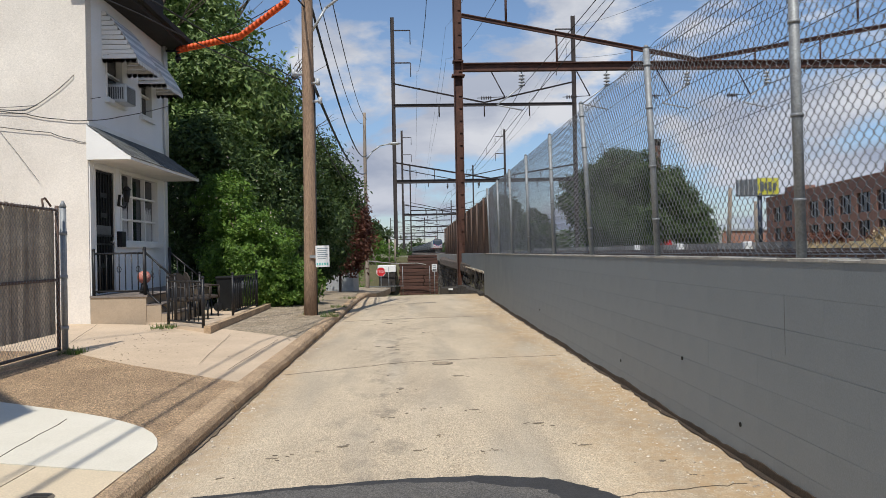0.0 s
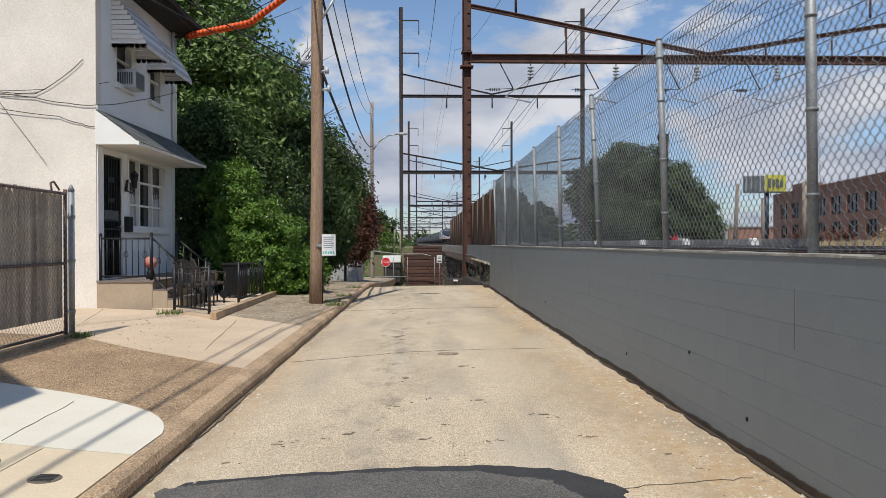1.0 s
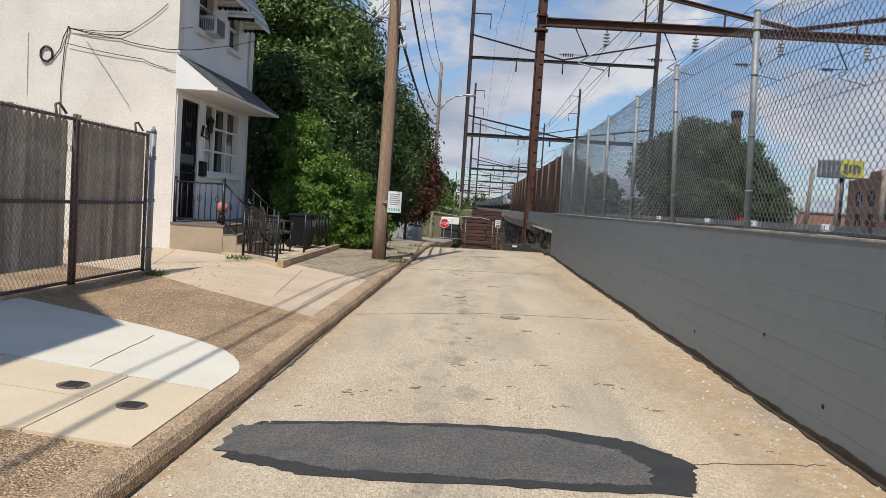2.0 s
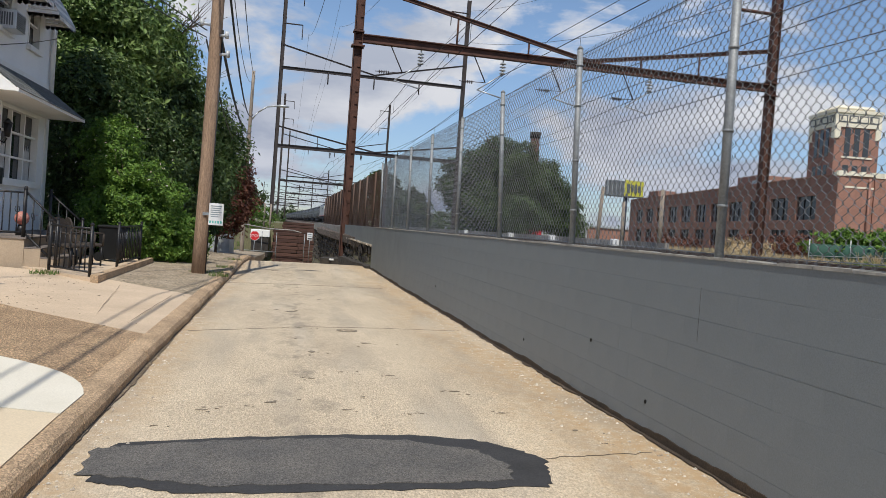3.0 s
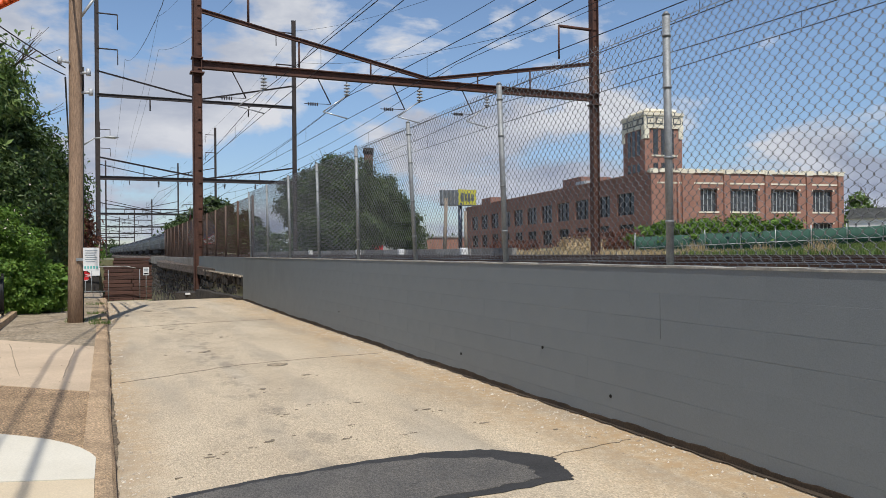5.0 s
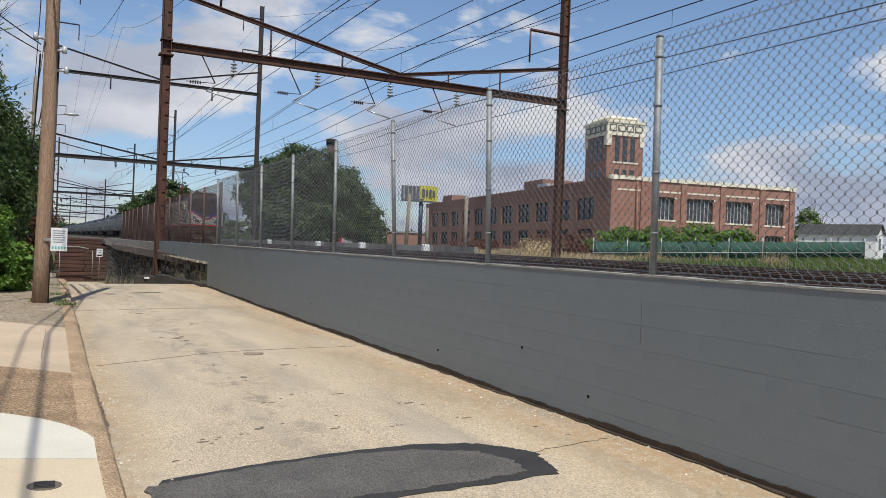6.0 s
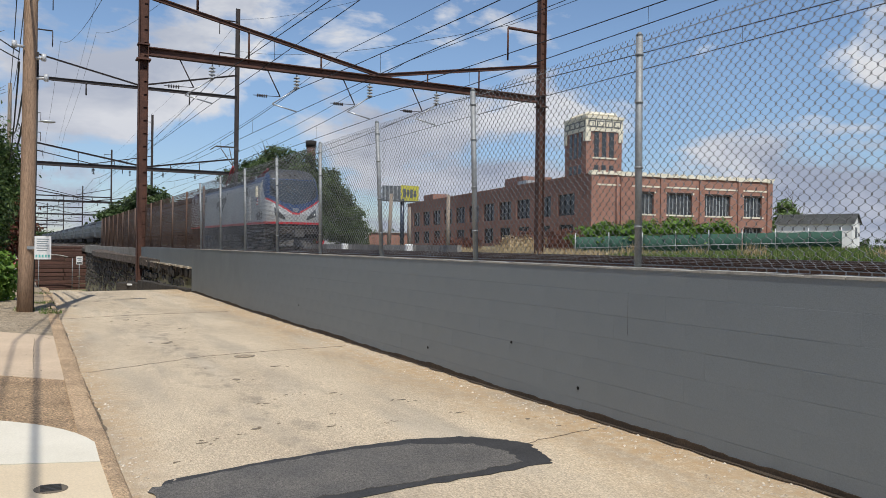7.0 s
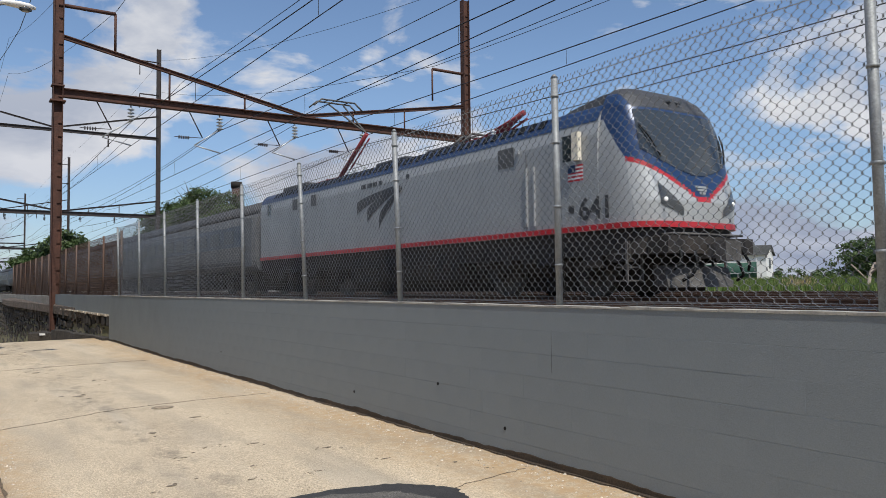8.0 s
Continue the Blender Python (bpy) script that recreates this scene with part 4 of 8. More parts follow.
def gantry(y, x0, x1, zb, top, foot0, near, upper=None, w=0.36):
    mat = "rust" if near else "fardark"
    g = thing("catenary_gantry", (x0, y, foot0), "rust-brown steel catenary gantry spanning the railway tracks" if near else "distant dark steel catenary gantry over the railway", "gantry", "catenary gantries")
    z = zb - foot0
    span = x1 - x0
    for x, zf in ((0, 0), (span, RAIL - 0.3 - foot0)):
        bm = bmesh.new()
        h_post(bm, x, 0, zf, top - foot0, w)
        if near:
            for k in range(30):
                box(bm, (x + 0.03, -0.06, 1.2 + 0.6 * k), (x + w / 2 - 0.03, -0.015, 1.215 + 0.6 * k))
            box(bm, (x - w * 0.75, -w * 0.7, z - 0.45), (x + w * 0.75, w * 0.7, z - 0.38))
            box(bm, (x - w * 0.62, -w * 0.58, z + 0.25), (x + w * 0.62, w * 0.58, z + 0.32))
        part("post", bm, mat, g)
    bm = bmesh.new()
    beam_h(bm, (w / 2, 0, z), (span - w / 2, 0, z), 0.32, 0.40 if near else 0.5, 0.05)
    part("beam", bm, mat, g)
    mid = span * 0.53
    for a, b in (((w / 2, 0, z + 2.55), (mid, 0, z + 0.25)), ((span - w / 2, 0, z + 2.0), (mid, 0, z + 0.25))):
        bm = bmesh.new()
        beam_h(bm, a, b, 0.16, 0.2, 0.04)
        part("brace", bm, mat, g)
        for u in (0.4, 0.72):
            bm = bmesh.new()
            p = Vector(a).lerp(Vector(b), u)
            tube(bm, (p.x, 0, p.z), (p.x, 0, z), 0.05, n=6)
            part("hanger", bm, mat, g)
    if upper:
        bm = bmesh.new()
        beam_h(bm, (0, 0, upper - foot0), (span, 0, upper - foot0), 0.3, 0.4, 0.05)
        for u in (0.25, 0.5, 0.75):
            tube(bm, (span * u, 0, upper - foot0), (span * u, 0, upper - foot0 - 1.6), 0.09, n=6)
        part("upper_beam", bm, mat, g)
        for xe in (0, span):
            bm = bmesh.new()
            beam_h(bm, (xe, 0, upper - foot0 + 3.0), (span * 0.5, 0, upper - foot0 + 0.3), 0.16, 0.2, 0.05)
            part("upper_brace", bm, mat, g)
    # cross-arms for the feeders high on the posts
    for x in (0, span):
        for zz in ((top - foot0 - 1.8, top - foot0 - 6.2) if top > 20 else (z + 4.0,)):
            bm = bmesh.new()
            arm = 2.4 if x == 0 else -2.4
            tube(bm, (x, 0, zz), (x + arm, 0, zz), 0.09, n=6)
            tube(bm, (x + arm, 0, zz), (x + arm, 0, zz - 1.9), 0.06, n=6)
            part("cross_arm", bm, mat, g)
    for c in TRACKS:
        cx = track_x(c, y) - x0
        insulator(g, (cx, 0, z - 0.2), 4, 0.17 if near else 0.16, "insul" if near else "fardark")
        if near:
            bm = bmesh.new()
            tube(bm, (cx - 1.5, 0, z - 0.2), (cx - 0.85, 0, z - 1.45), 0.03, n=6)
            part("registration_strut", bm, "fardark", g)
            bm = bmesh.new()
            polytube(bm, [(cx, 0, z - 0.95), (cx - 1.25, 0, z - 1.85), (cx, 0, z - 2.12)], 0.035)
            part("steady_arm", bm, "silver", g, "pale steady arm")
            bm = bmesh.new()
            tube(bm, (cx - 2.2, 0, z - 1.5), (cx - 0.85, 0, z - 1.45), 0.018, n=6)
            for k in range(5):
                tube(bm, (cx - 2.0 + 0.11 * k, 0, z - 1.5), (cx - 1.96 + 0.11 * k, 0, z - 1.5), 0.085, n=8)
            part("strain_insulator", bm, "fardark", g)
    return g


gantry(38.0, 2.73, 25.12, 10.40, 19.0, -0.6, True, w=0.42)
for gy, gx0, gx1, ztop in ((105, -2.05, 22.6, 33.3), (198, -2.35, 24.0, 32.6), (292, -0.8, 23.0, 34.0), (385, -4.5, 19.0, 27.0), (478, -10.0, 14.5, 27.0), (570, -17.0, 8.0, 27.0)):
    gantry(gy, gx0, gx1, 11.0, ztop, 0.6, False, 21.3 if gy < 150 else 19.6 if gy < 250 else 17.2, 0.5)


# wires along the railway

SPANS = (-45, 38, 105, 198, 292, 385)


def make_railway_wires():
    for c in TRACKS:
        w = thing("overhead_line", (c, 38, 10), "overhead railway contact line with its messenger wire", "overhead line", "overhead lines")
        for name, z, sag, r in (("messenger_wire", 9.4, 0.9, 0.018), ("contact_wire", 8.25, 0.05, 0.016)):
            part(name, wire(name, [(track_x(c, y) - c, y - 38, z - 10) for y in SPANS], r, sag=sag, steps=10), "cable", w)
        bm = bmesh.new()
        for a, b in zip(SPANS[:3], SPANS[1:4]):
            for k in range(1, 8):
                u = k / 8
                y = a + (b - a) * u
                x = track_x(c, y) - c
                tube(bm, (x, y - 38, 9.4 - 10 - 0.9 * 4 * u * (1 - u)), (x, y - 38, 8.25 - 10), 0.008, n=4)
        tagged(part("droppers", bm, "cable", w), kind="stuff")
    for x, z in ((5.2, 18.9), (5.2, 14.6), (22.9, 18.9), (22.9, 14.6), (12.5, 11.6), (16.2, 11.6), (8.2, 11.6), (1.2, 13.0)):
        w = thing("feeder_wire", (x, 38, z), "thin dark feeder wire strung along the railway", "wire", "feeder wires")
        zf = z + (13 if z > 12.9 else 0)
        part("strand", wire("strand", [(0, y - 38, (0 if y < 60 else zf - z)) for y in SPANS], 0.016, sag=1.0, steps=10), "cable", w)


make_railway_wires()


# ---------------- the train ----------------
TRAIN = []


def nose_ring(z):
    """Half width and front reach of the cab at a height."""
    w = lerp_table(z, ((1.15, 1.49), (2.3, 1.48), (2.8, 1.455), (3.2, 1.41), (3.5, 1.34), (3.75, 1.20), (3.9, 0.98), (3.97, 0.6)))
    f = lerp_table(z, ((1.15, 9.06), (1.75, 9.10), (2.0, 9.04), (2.35, 8.94), (2.8, 8.81), (3.2, 8.67), (3.5, 8.53), (3.75, 8.32), (3.9, 8.10), (3.97, 7.9)))
    return w, f


def nose_point(th, z, out=0.0):
    w, f = nose_ring(z)
    c, s = math.cos(th), math.sin(th)
    e = 2 / 3.7
    x = (w + out) * (1 if c >= 0 else -1) * abs(c) ** e
    return Vector((x, -7.8 - (f + out - 7.8) * abs(s) ** e, 1.15 + (z - 1.15) * 1.06))


def v_line(x):
    return 1.78 + 0.80 * min(1.0, abs(x) / 1.4) ** 1.05


def nose_patch(bm, test, out, nt=200, nz=180):
    """The part of the cab's shell, lifted by out, whose points pass the test."""
    grid = {}
    for i in range(nt + 1):
        u = 2 * i / nt
        th = math.pi / 2 * u ** 1.85 if u <= 1 else math.pi - math.pi / 2 * (2 - u) ** 1.85
        for j in range(nz + 1):
            grid[i, j] = nose_point(th, 1.15 + (3.97 - 1.15) * j / nz, out)
    verts = {}

    def vert(k):
        if k not in verts:
            verts[k] = bm.verts.new(grid[k])
        return verts[k]
    for i in range(nt):
        for j in range(nz):
            ks = ((i, j), (i + 1, j), (i + 1, j + 1), (i, j + 1))
            c = (grid[ks[0]] + grid[ks[1]] + grid[ks[2]] + grid[ks[3]]) / 4
            if test(c):
                bm.faces.new([vert(k) for k in ks]).smooth = True


def screen_area(c):
    zlow = 2.30 + 0.30 * abs(c.x) ** 2
    return zlow < c.z < 3.56 and abs(c.x) < 1.30 - 0.10 * (c.z - 2.3) and c.y < -8.0


def lamp_area(c, s):
    x = c.x * s
    return 0.55 < x < 1.08 and 1.50 + 0.40 * (x - 0.55) < c.z < 1.62 + 0.95 * (x - 0.55) and c.y < -8.6


def bogie(parent, y, wheelbase, r, mat="under"):
    bm = bmesh.new()
    for s in (-1, 1):
        box(bm, (s * 1.05 - 0.09, y - wheelbase / 2 - 0.75, 0.52), (s * 1.05 + 0.09, y + wheelbase / 2 + 0.75, 0.82))
        for k in (-1, 1):
            box(bm, (s * 1.10 - 0.12, y + k * wheelbase / 2 - 0.2, 0.36), (s * 1.10 + 0.12, y + k * wheelbase / 2 + 0.2, 0.72))
            for d in (-0.38, 0.38):
                tube(bm, (s * 1.12, y + k * wheelbase / 2 + d, 0.5), (s * 1.12, y + k * wheelbase / 2 + d, 0.86), 0.09, n=8)
        tube(bm, (s * 1.16, y - 0.5, 0.55), (s * 1.16, y + 0.5, 0.95), 0.05, n=6)
    box(bm, (-1.0, y - 0.35, 0.5), (1.0, y + 0.35, 0.85))
    b = part("bogie", bm, mat, parent, "grimy steel bogie")
    for k in (-1, 1):
        for s in (-1, 1):
            bm = bmesh.new()
            yc = y + k * wheelbase / 2
            tube(bm, (s * 0.70, yc, r), (s * 0.83, yc, r), r, n=24)
            tube(bm, (s * 0.66, yc, r), (s * 0.70, yc, r), r + 0.03, n=24)
            tube(bm, (s * 0.83, yc, r), (s * 0.90, yc, r), r * 0.35, n=12)
            part("wheel", bm, "undergrey", b, "worn steel wheel")


def side_panel(parent, name, mat, y0, y1, z0, z1, x=-1.49, proud=0.012, label="", both=False):
    for s in ((1, -1) if both else (1,)):
        bm = bmesh.new()
        box(bm, (min(s * x, s * (x - proud)), y0, z0), (max(s * x, s * (x - proud)), y1, z1))
        part(name, bm, mat, parent, label)


def make_locomotive():
    loco = thing("locomotive", (10.4, 0, RAIL), "silver electric locomotive with blue roof, red stripe and raised pantograph", "locomotive")
    prof = [(-1.49, 1.34), (-1.49, 3.15), (-1.44, 3.42), (-1.36, 3.60), (-1.22, 3.74), (-0.95, 3.82), (0.95, 3.82), (1.22, 3.74), (1.36, 3.60), (1.44, 3.42), (1.49, 3.15), (1.49, 1.34)]
    bm = bmesh.new()
    loft(bm, [[(x, y, z) for x, z in prof] for y in (-7.82, 0, 10.0)], smooth=False)
    body = part("body", bm, "locosilver", loco, "flat silver body side")
    bm = bmesh.new()
    loft(bm, [[(x, y, z) for x, z in ((-1.452, 3.42), (-1.372, 3.61), (-1.23, 3.755), (-0.96, 3.835), (0.96, 3.835), (1.23, 3.755), (1.372, 3.61), (1.452, 3.42))] for y in (-7.80, 10.02)], smooth=False)
    part("roof_band", bm, "locoblue", body, "dark blue roof edge")
    bm = bmesh.new()
    for k in range(46):
        y = -6.2 + k * 0.33
        v = [bm.verts.new(p) for p in ((-1.405, y, 3.55), (-1.405, y + 0.2, 3.55), (-1.27, y + 0.2, 3.735), (-1.27, y, 3.735))]
        bm.faces.new(v)
        v2 = [bm.verts.new((p.co.x - 0.01, p.co.y, p.co.z + 0.01)) for p in v]
        bm.faces.new(v2[::-1])
        for i in range(4):
            bm.faces.new((v[i], v[(i + 1) % 4], v2[(i + 1) % 4], v2[i]))
    tagged(part("roof_louvres", bm, "plasticblack", body, "row of dark roof louvres"), kind="stuff")
    # cab
    side = lambda c: c.y > -lerp_table(c.z, ((1.4, 8.68), (2.6, 8.45), (3.56, 7.8)))
    crown = lambda c: c.z >= 3.60 and abs(c.x) < 1.16
    pale = lambda c: c.z < v_line(c.x) - 0.05
    sill = lambda c: c.z > 1.34
    tests = (
        ("cab_side", "locosilver", "silver cab side", 0.0, lambda c: side(c) and 1.34 < c.z < 3.42 and c.x < 0),
        ("cab_side", "locosilver", "silver cab side", 0.0, lambda c: side(c) and 1.34 < c.z < 3.42 and c.x > 0),
        ("nose_panel", "locowhite", "pale silver nose", 0.0, lambda c: not side(c) and pale(c) and sill(c)),
        ("nose_stripe", "locored", "red chevron stripe", 0.0, lambda c: not side(c) and not pale(c) and c.z < v_line(c.x) + 0.045),
        ("cab_blue", "locoblue", "deep blue cab front", 0.0, lambda c: (not side(c) and c.z >= v_line(c.x) + 0.045 and not crown(c)) or (side(c) and 3.42 <= c.z and not crown(c))),
        ("cab_roof", "locodark", "dark grey cab roof", 0.0, lambda c: crown(c)),
    )
    cab = None
    for name, mat, label, out, test in tests:
        bm = bmesh.new()
        nose_patch(bm, test, out)
        p = part(name, bm, mat, loco, label)
        cab = cab or p
    bm = bmesh.new()
    nose_patch(bm, screen_area, 0.012)
    screen = part("windscreen", bm, "windscreen", loco, "large dark sloping windscreen")
    for s in (-1, 1):
        bm = bmesh.new()
        nose_patch(bm, lambda c: lamp_area(c, s), 0.014)
        cl = part("headlight_unit", bm, "lens", loco, "grey triangular headlight unit")
        bm = bmesh.new()
        p = nose_point(math.acos(s * 0.66 ** (3.7 / 2)), 1.76, 0.0)
        bmesh.ops.create_uvsphere(bm, u_segments=12, v_segments=8, radius=0.045)
        bmesh.ops.translate(bm, verts=bm.verts, vec=p)
        part("headlight", bm, "headlamp", cl, "lit round headlight")
        bm = bmesh.new()
        a, b = nose_point(math.pi / 2 - s * 0.42, 2.52, 0.05), nose_point(math.pi / 2 - s * 0.75, 3.12, 0.04)
        polytube(bm, [a, a.lerp(b, 0.5) + Vector((0, -0.03, 0.02)), b], 0.014)
        c0, c1 = a.lerp(b, 0.25), a.lerp(b, 0.8)
        for d in (-0.05, 0.05):
            tube(bm, c0 + Vector((d, 0, 0)), c1 + Vector((d, -0.01, 0)), 0.01, n=4)
        part("wiper", bm, "plasticblack", screen)
    for x in (-0.14, 0.14):
        bm = bmesh.new()
        tube(bm, (x, -8.50, 3.82), (x, -8.20, 3.82), 0.04, n=14)
        part("ditch_light", bm, "lens", loco, "headlamp above the windscreen")
    # small winged emblem on the nose, as plain strokes
    for k, (x0, x1, z) in enumerate(((-0.17, 0.17, 2.07), (-0.13, 0.13, 2.01), (-0.08, 0.08, 1.95))):
        bm = bmesh.new()
        y = nose_point(math.pi / 2, z).y
        box(bm, (x0, y - 0.03, z - 0.02), (x1, y + 0.1, z + 0.02))
        part("emblem_stroke", bm, "locowhite", loco, "small white emblem stroke")
    # lower red band and apron
    for nm, mat, z0, z1, out in (("red_band", "locored", 1.29, 1.40, 0.03), ("apron", "under", 0.80, 1.29, -0.06)):
        bm = bmesh.new()
        ring = [(nose_point(math.pi * i / 40, 1.2, out).x, nose_point(math.pi * i / 40, 1.2, out).y) for i in range(41)]
        slab(bm, [(-1.49 - out, 10.0)] + [(x, y) for x, y in ring[::-1]] + [(1.49 + out, 10.0)], z0, z1)
        part(nm, bm, mat, loco, "red stripe round the frame" if nm == "red_band" else "dark sill below the stripe")
    # front end gear
    bm = bmesh.new()
    box(bm, (-1.25, -9.26, 0.80), (1.25, -8.80, 1.10))
    part("buffer_beam", bm, "under", loco, "grimy dark buffer beam")
    bm = bmesh.new()
    loft(bm, [[(x, -8.70, 0.2), (x, -9.00 - 0.25 * (1 - abs(x)), 0.18), (x, -8.90 - 0.2 * (1 - abs(x)), 0.55), (x, -8.65, 0.6)] for x in (-0.95, -0.5, 0, 0.5, 0.95)], smooth=False)
    part("pilot_plough", bm, "undergrey", loco, "dusty grey pilot plough")
    bm = bmesh.new()
    box(bm, (-0.16, -9.55, 0.72), (0.16, -8.90, 0.98))
    box(bm, (-0.24, -9.72, 0.66), (0.2, -9.50, 1.02))
    part("coupler", bm, "undergrey", loco, "knuckle coupler")
    for s in (-1, 1):
        bm = bmesh.new()
        for z in (0.3, 0.55, 0.8):
            box(bm, (s * 1.25 - 0.2, -8.50, z), (s * 1.25 + 0.2, -8.15, z + 0.03))
        for d in (-0.2, 0.2):
            box(bm, (s * 1.25 + d - 0.015, -8.50, 0.28), (s * 1.25 + d + 0.015, -8.45, 1.05))
        part("cab_steps", bm, "undergrey", loco)
        bm = bmesh.new()
        polytube(bm, [(s * 0.5, -9.25, 0.85), (s * 0.62, -9.40, 0.6), (s * 0.75, -9.38, 0.4), (s * 0.8, -9.20, 0.3)], 0.03)
        polytube(bm, [(s * 0.9, -9.25, 0.9), (s * 1.0, -9.35, 0.62), (s * 1.1, -9.25, 0.5)], 0.03)
        part("hose", bm, "plasticblack", loco)
    bm = bmesh.new()
    tube(bm, (-1.0, -9.20, 1.16), (1.0, -9.20, 1.16), 0.025, n=6)
    for x in (-1.2, -0.4, 0.4, 1.2):
        tube(bm, (x * 0.83, -9.20, 1.16), (x * 0.83, -8.70, 1.16), 0.02, n=6)
    part("grab_rail", bm, "undergrey", loco)
    # under the frame
    for y in (-5.6, 5.6):
        bogie(loco, y, 2.9, 0.56)
    bm = bmesh.new()
    box(bm, (-1.3, -2.9, 0.35), (1.3, 2.9, 1.05))
    bevel(bm, 0.06)
    part("transformer_tank", bm, "under", loco, "dark transformer tank under the frame")
    bm = bmesh.new()
    rnd = random.Random(5)
    for k in range(26):
        y = -8.5 + k * 0.68
        h = rnd.uniform(0.2, 0.5)
        box(bm, (-1.42, y, 1.05 - h), (-1.15, y + rnd.uniform(0.3, 0.6), 1.05))
        box(bm, (1.15, y, 1.05 - h), (1.42, y + rnd.uniform(0.3, 0.6), 1.05))
    tagged(part("underframe_gear", bm, "under", loco), "greasy equipment under the sill", kind="stuff")
    bm = bmesh.new()
    box(bm, (-0.62, -8.6, 0.10), (0.62, 9.4, 1.1))
    part("centre_sill", bm, "under", loco, "dark centre sill and gear")
    # side details
    side_panel(body, "cab_window", "windscreen", -7.22, -6.86, 2.72, 3.24, label="dark cab side window")
    side_panel(body, "mirror_panel", "limestone", -7.40, -7.22, 2.70, 3.26, x=-1.50, proud=0.10, label="pale open mirror flap")
    side_panel(body, "rear_window", "windscreen", 8.95, 9.25, 2.95, 3.35)
    for y in (4.95, 6.5):
        side_panel(body, "vent", "acdark", y, y + 0.40, 2.95, 3.32, label="dark square vent")
    side_panel(body, "grille", "acdark", -5.3, -4.75, 2.85, 3.28, label="dark louvred grille")
    for y in (-6.0, -5.75):
        side_panel(body, "door_handrail", "silver", y, y + 0.035, 1.5, 2.75, proud=0.05)
    side_panel(body, "door_outline", "undergrey", -5.72, -5.70, 1.3, 3.1, proud=0.006)
    side_panel(body, "marker_lamp", "silver", -5.5, -5.4, 3.1, 3.18, proud=0.05)
    for k in range(9):
        side_panel(body, "flag_stripe", "locored" if k % 2 == 0 else "white", -7.42, -7.0, 2.30 + 0.036 * k, 2.336 + 0.036 * k, proud=0.006, label="red flag stripe" if k % 2 == 0 else "white flag stripe")
    side_panel(body, "flag_canton", "locoblue", -7.22, -7.0, 2.47, 2.626, proud=0.010, label="blue corner of the flag")
    side_panel(body, "stencil_block", "mark", -7.16, -7.0, 1.66, 1.82, proud=0.006)
    # road number
    cu = bpy.data.curves.new("road_number", "FONT")
    cu.body, cu.size, cu.extrude, cu.align_x = "641", 0.60, 0.006, "CENTER"
    cu.offset = 0.012
    cu.materials.append(MAT["mark"])
    ob = new("road_number", cu)
    ob.parent = body
    ob.matrix_basis = Matrix.Translation((-1.50, -7.75, 1.52)) @ Matrix(((0, 0, -1, 0), (-1, 0, 0, 0), (0, 1, 0, 0), (0, 0, 0, 1)))
    tagged(ob, "charcoal road number on the side")
    # winged side emblem: three swept bands, and a bar for the unread name
    for k, (ya, yb, za, zb) in enumerate(((2.05, -0.30, 2.62, 3.0), (1.42, -0.42, 2.36, 2.97), (0.72, -0.55, 2.12, 2.93))):
        bm = bmesh.new()
        n = 10
        lo, hi = [], []
        for i in range(n + 1):
            u = i / n
            y = ya + (yb - ya) * u
            z = za + (zb - za) * (u ** 0.7)
            wd = 0.17 * (1 - u) + 0.045
            lo.append((-1.4985, y, z - wd))
            hi.append((-1.4985, y, z + wd * 0.6))
        vs = [bm.verts.new(p) for p in lo + hi[::-1]]
        f = bm.faces.new(vs)
        r = bmesh.ops.extrude_face_region(bm, geom=[f])
        for v in r["geom"]:
            if isinstance(v, bmesh.types.BMVert):
                v.co.x -= 0.006
        bmesh.ops.triangulate(bm, faces=bm.faces)
        part("emblem_band", bm, "mark", body, "swept charcoal emblem band")
    for y0, y1 in ((1.5, 1.8), (1.15, 1.42), (0.85, 1.08), (0.58, 0.75), (-0.9, -0.75)):
        side_panel(body, "name_bar", "mark", y0, y1, 3.12, 3.25, proud=0.006)
    # roof gear
    bm = bmesh.new()
    loft(bm, [[(-0.8, y, 3.82), (-0.7, y, 3.82 + h), (0.7, y, 3.82 + h), (0.8, y, 3.82)] for y, h in ((-7.85, 0.31), (-7.2, 0.30), (-6.3, 0.16), (-5.9, 0.05))], smooth=False)
    part("roof_fairing", bm, "locodark", loco)
    for y0, y1, h in ((0.5, 2.3, 0.2), (7.4, 9.6, 0.25), (-2.2, -0.6, 0.16)):
        bm = bmesh.new()
        box(bm, (-0.75, y0, 3.82), (0.75, y1, 3.82 + h))
        bevel(bm, 0.05)
        part("roof_box", bm, "locodark", loco)
    for y in (3.4, 4.12, 4.5, -0.3, -3.3):
        bm = bmesh.new()
        tube(bm, (-0.5, y, 3.82), (-0.5, y, 4.12), 0.035, n=6)
        for k in range(4):
            tube(bm, (-0.5, y, 3.87 + 0.06 * k), (-0.5, y, 3.90 + 0.06 * k), 0.075, n=8)
        part("roof_insulator", bm, "insul", loco)

    def pantograph(y, raised):
        bm = bmesh.new()
        for s in (-0.5, 0.5):
            box(bm, (s - 0.04, y - 0.7, 3.88), (s + 0.04, y + 0.9, 4.00))
            for yy in (y - 0.6, y + 0.8):
                tube(bm, (s, yy, 3.80), (s, yy, 3.92), 0.06, n=8)
        box(bm, (-0.55, y - 0.1, 3.90), (0.55, y + 0.1, 4.02))
        p = part("pantograph", bm, "redpart", loco, "red pantograph frame" if not raised else "raised red pantograph")
        knee = Vector((0, y - 1.9, 5.35)) if raised else Vector((0, y - 1.3, 4.50))
        head = Vector((0, y + 0.4, 6.88)) if raised else Vector((0, y + 0.2, 4.12))
        bm = bmesh.new()
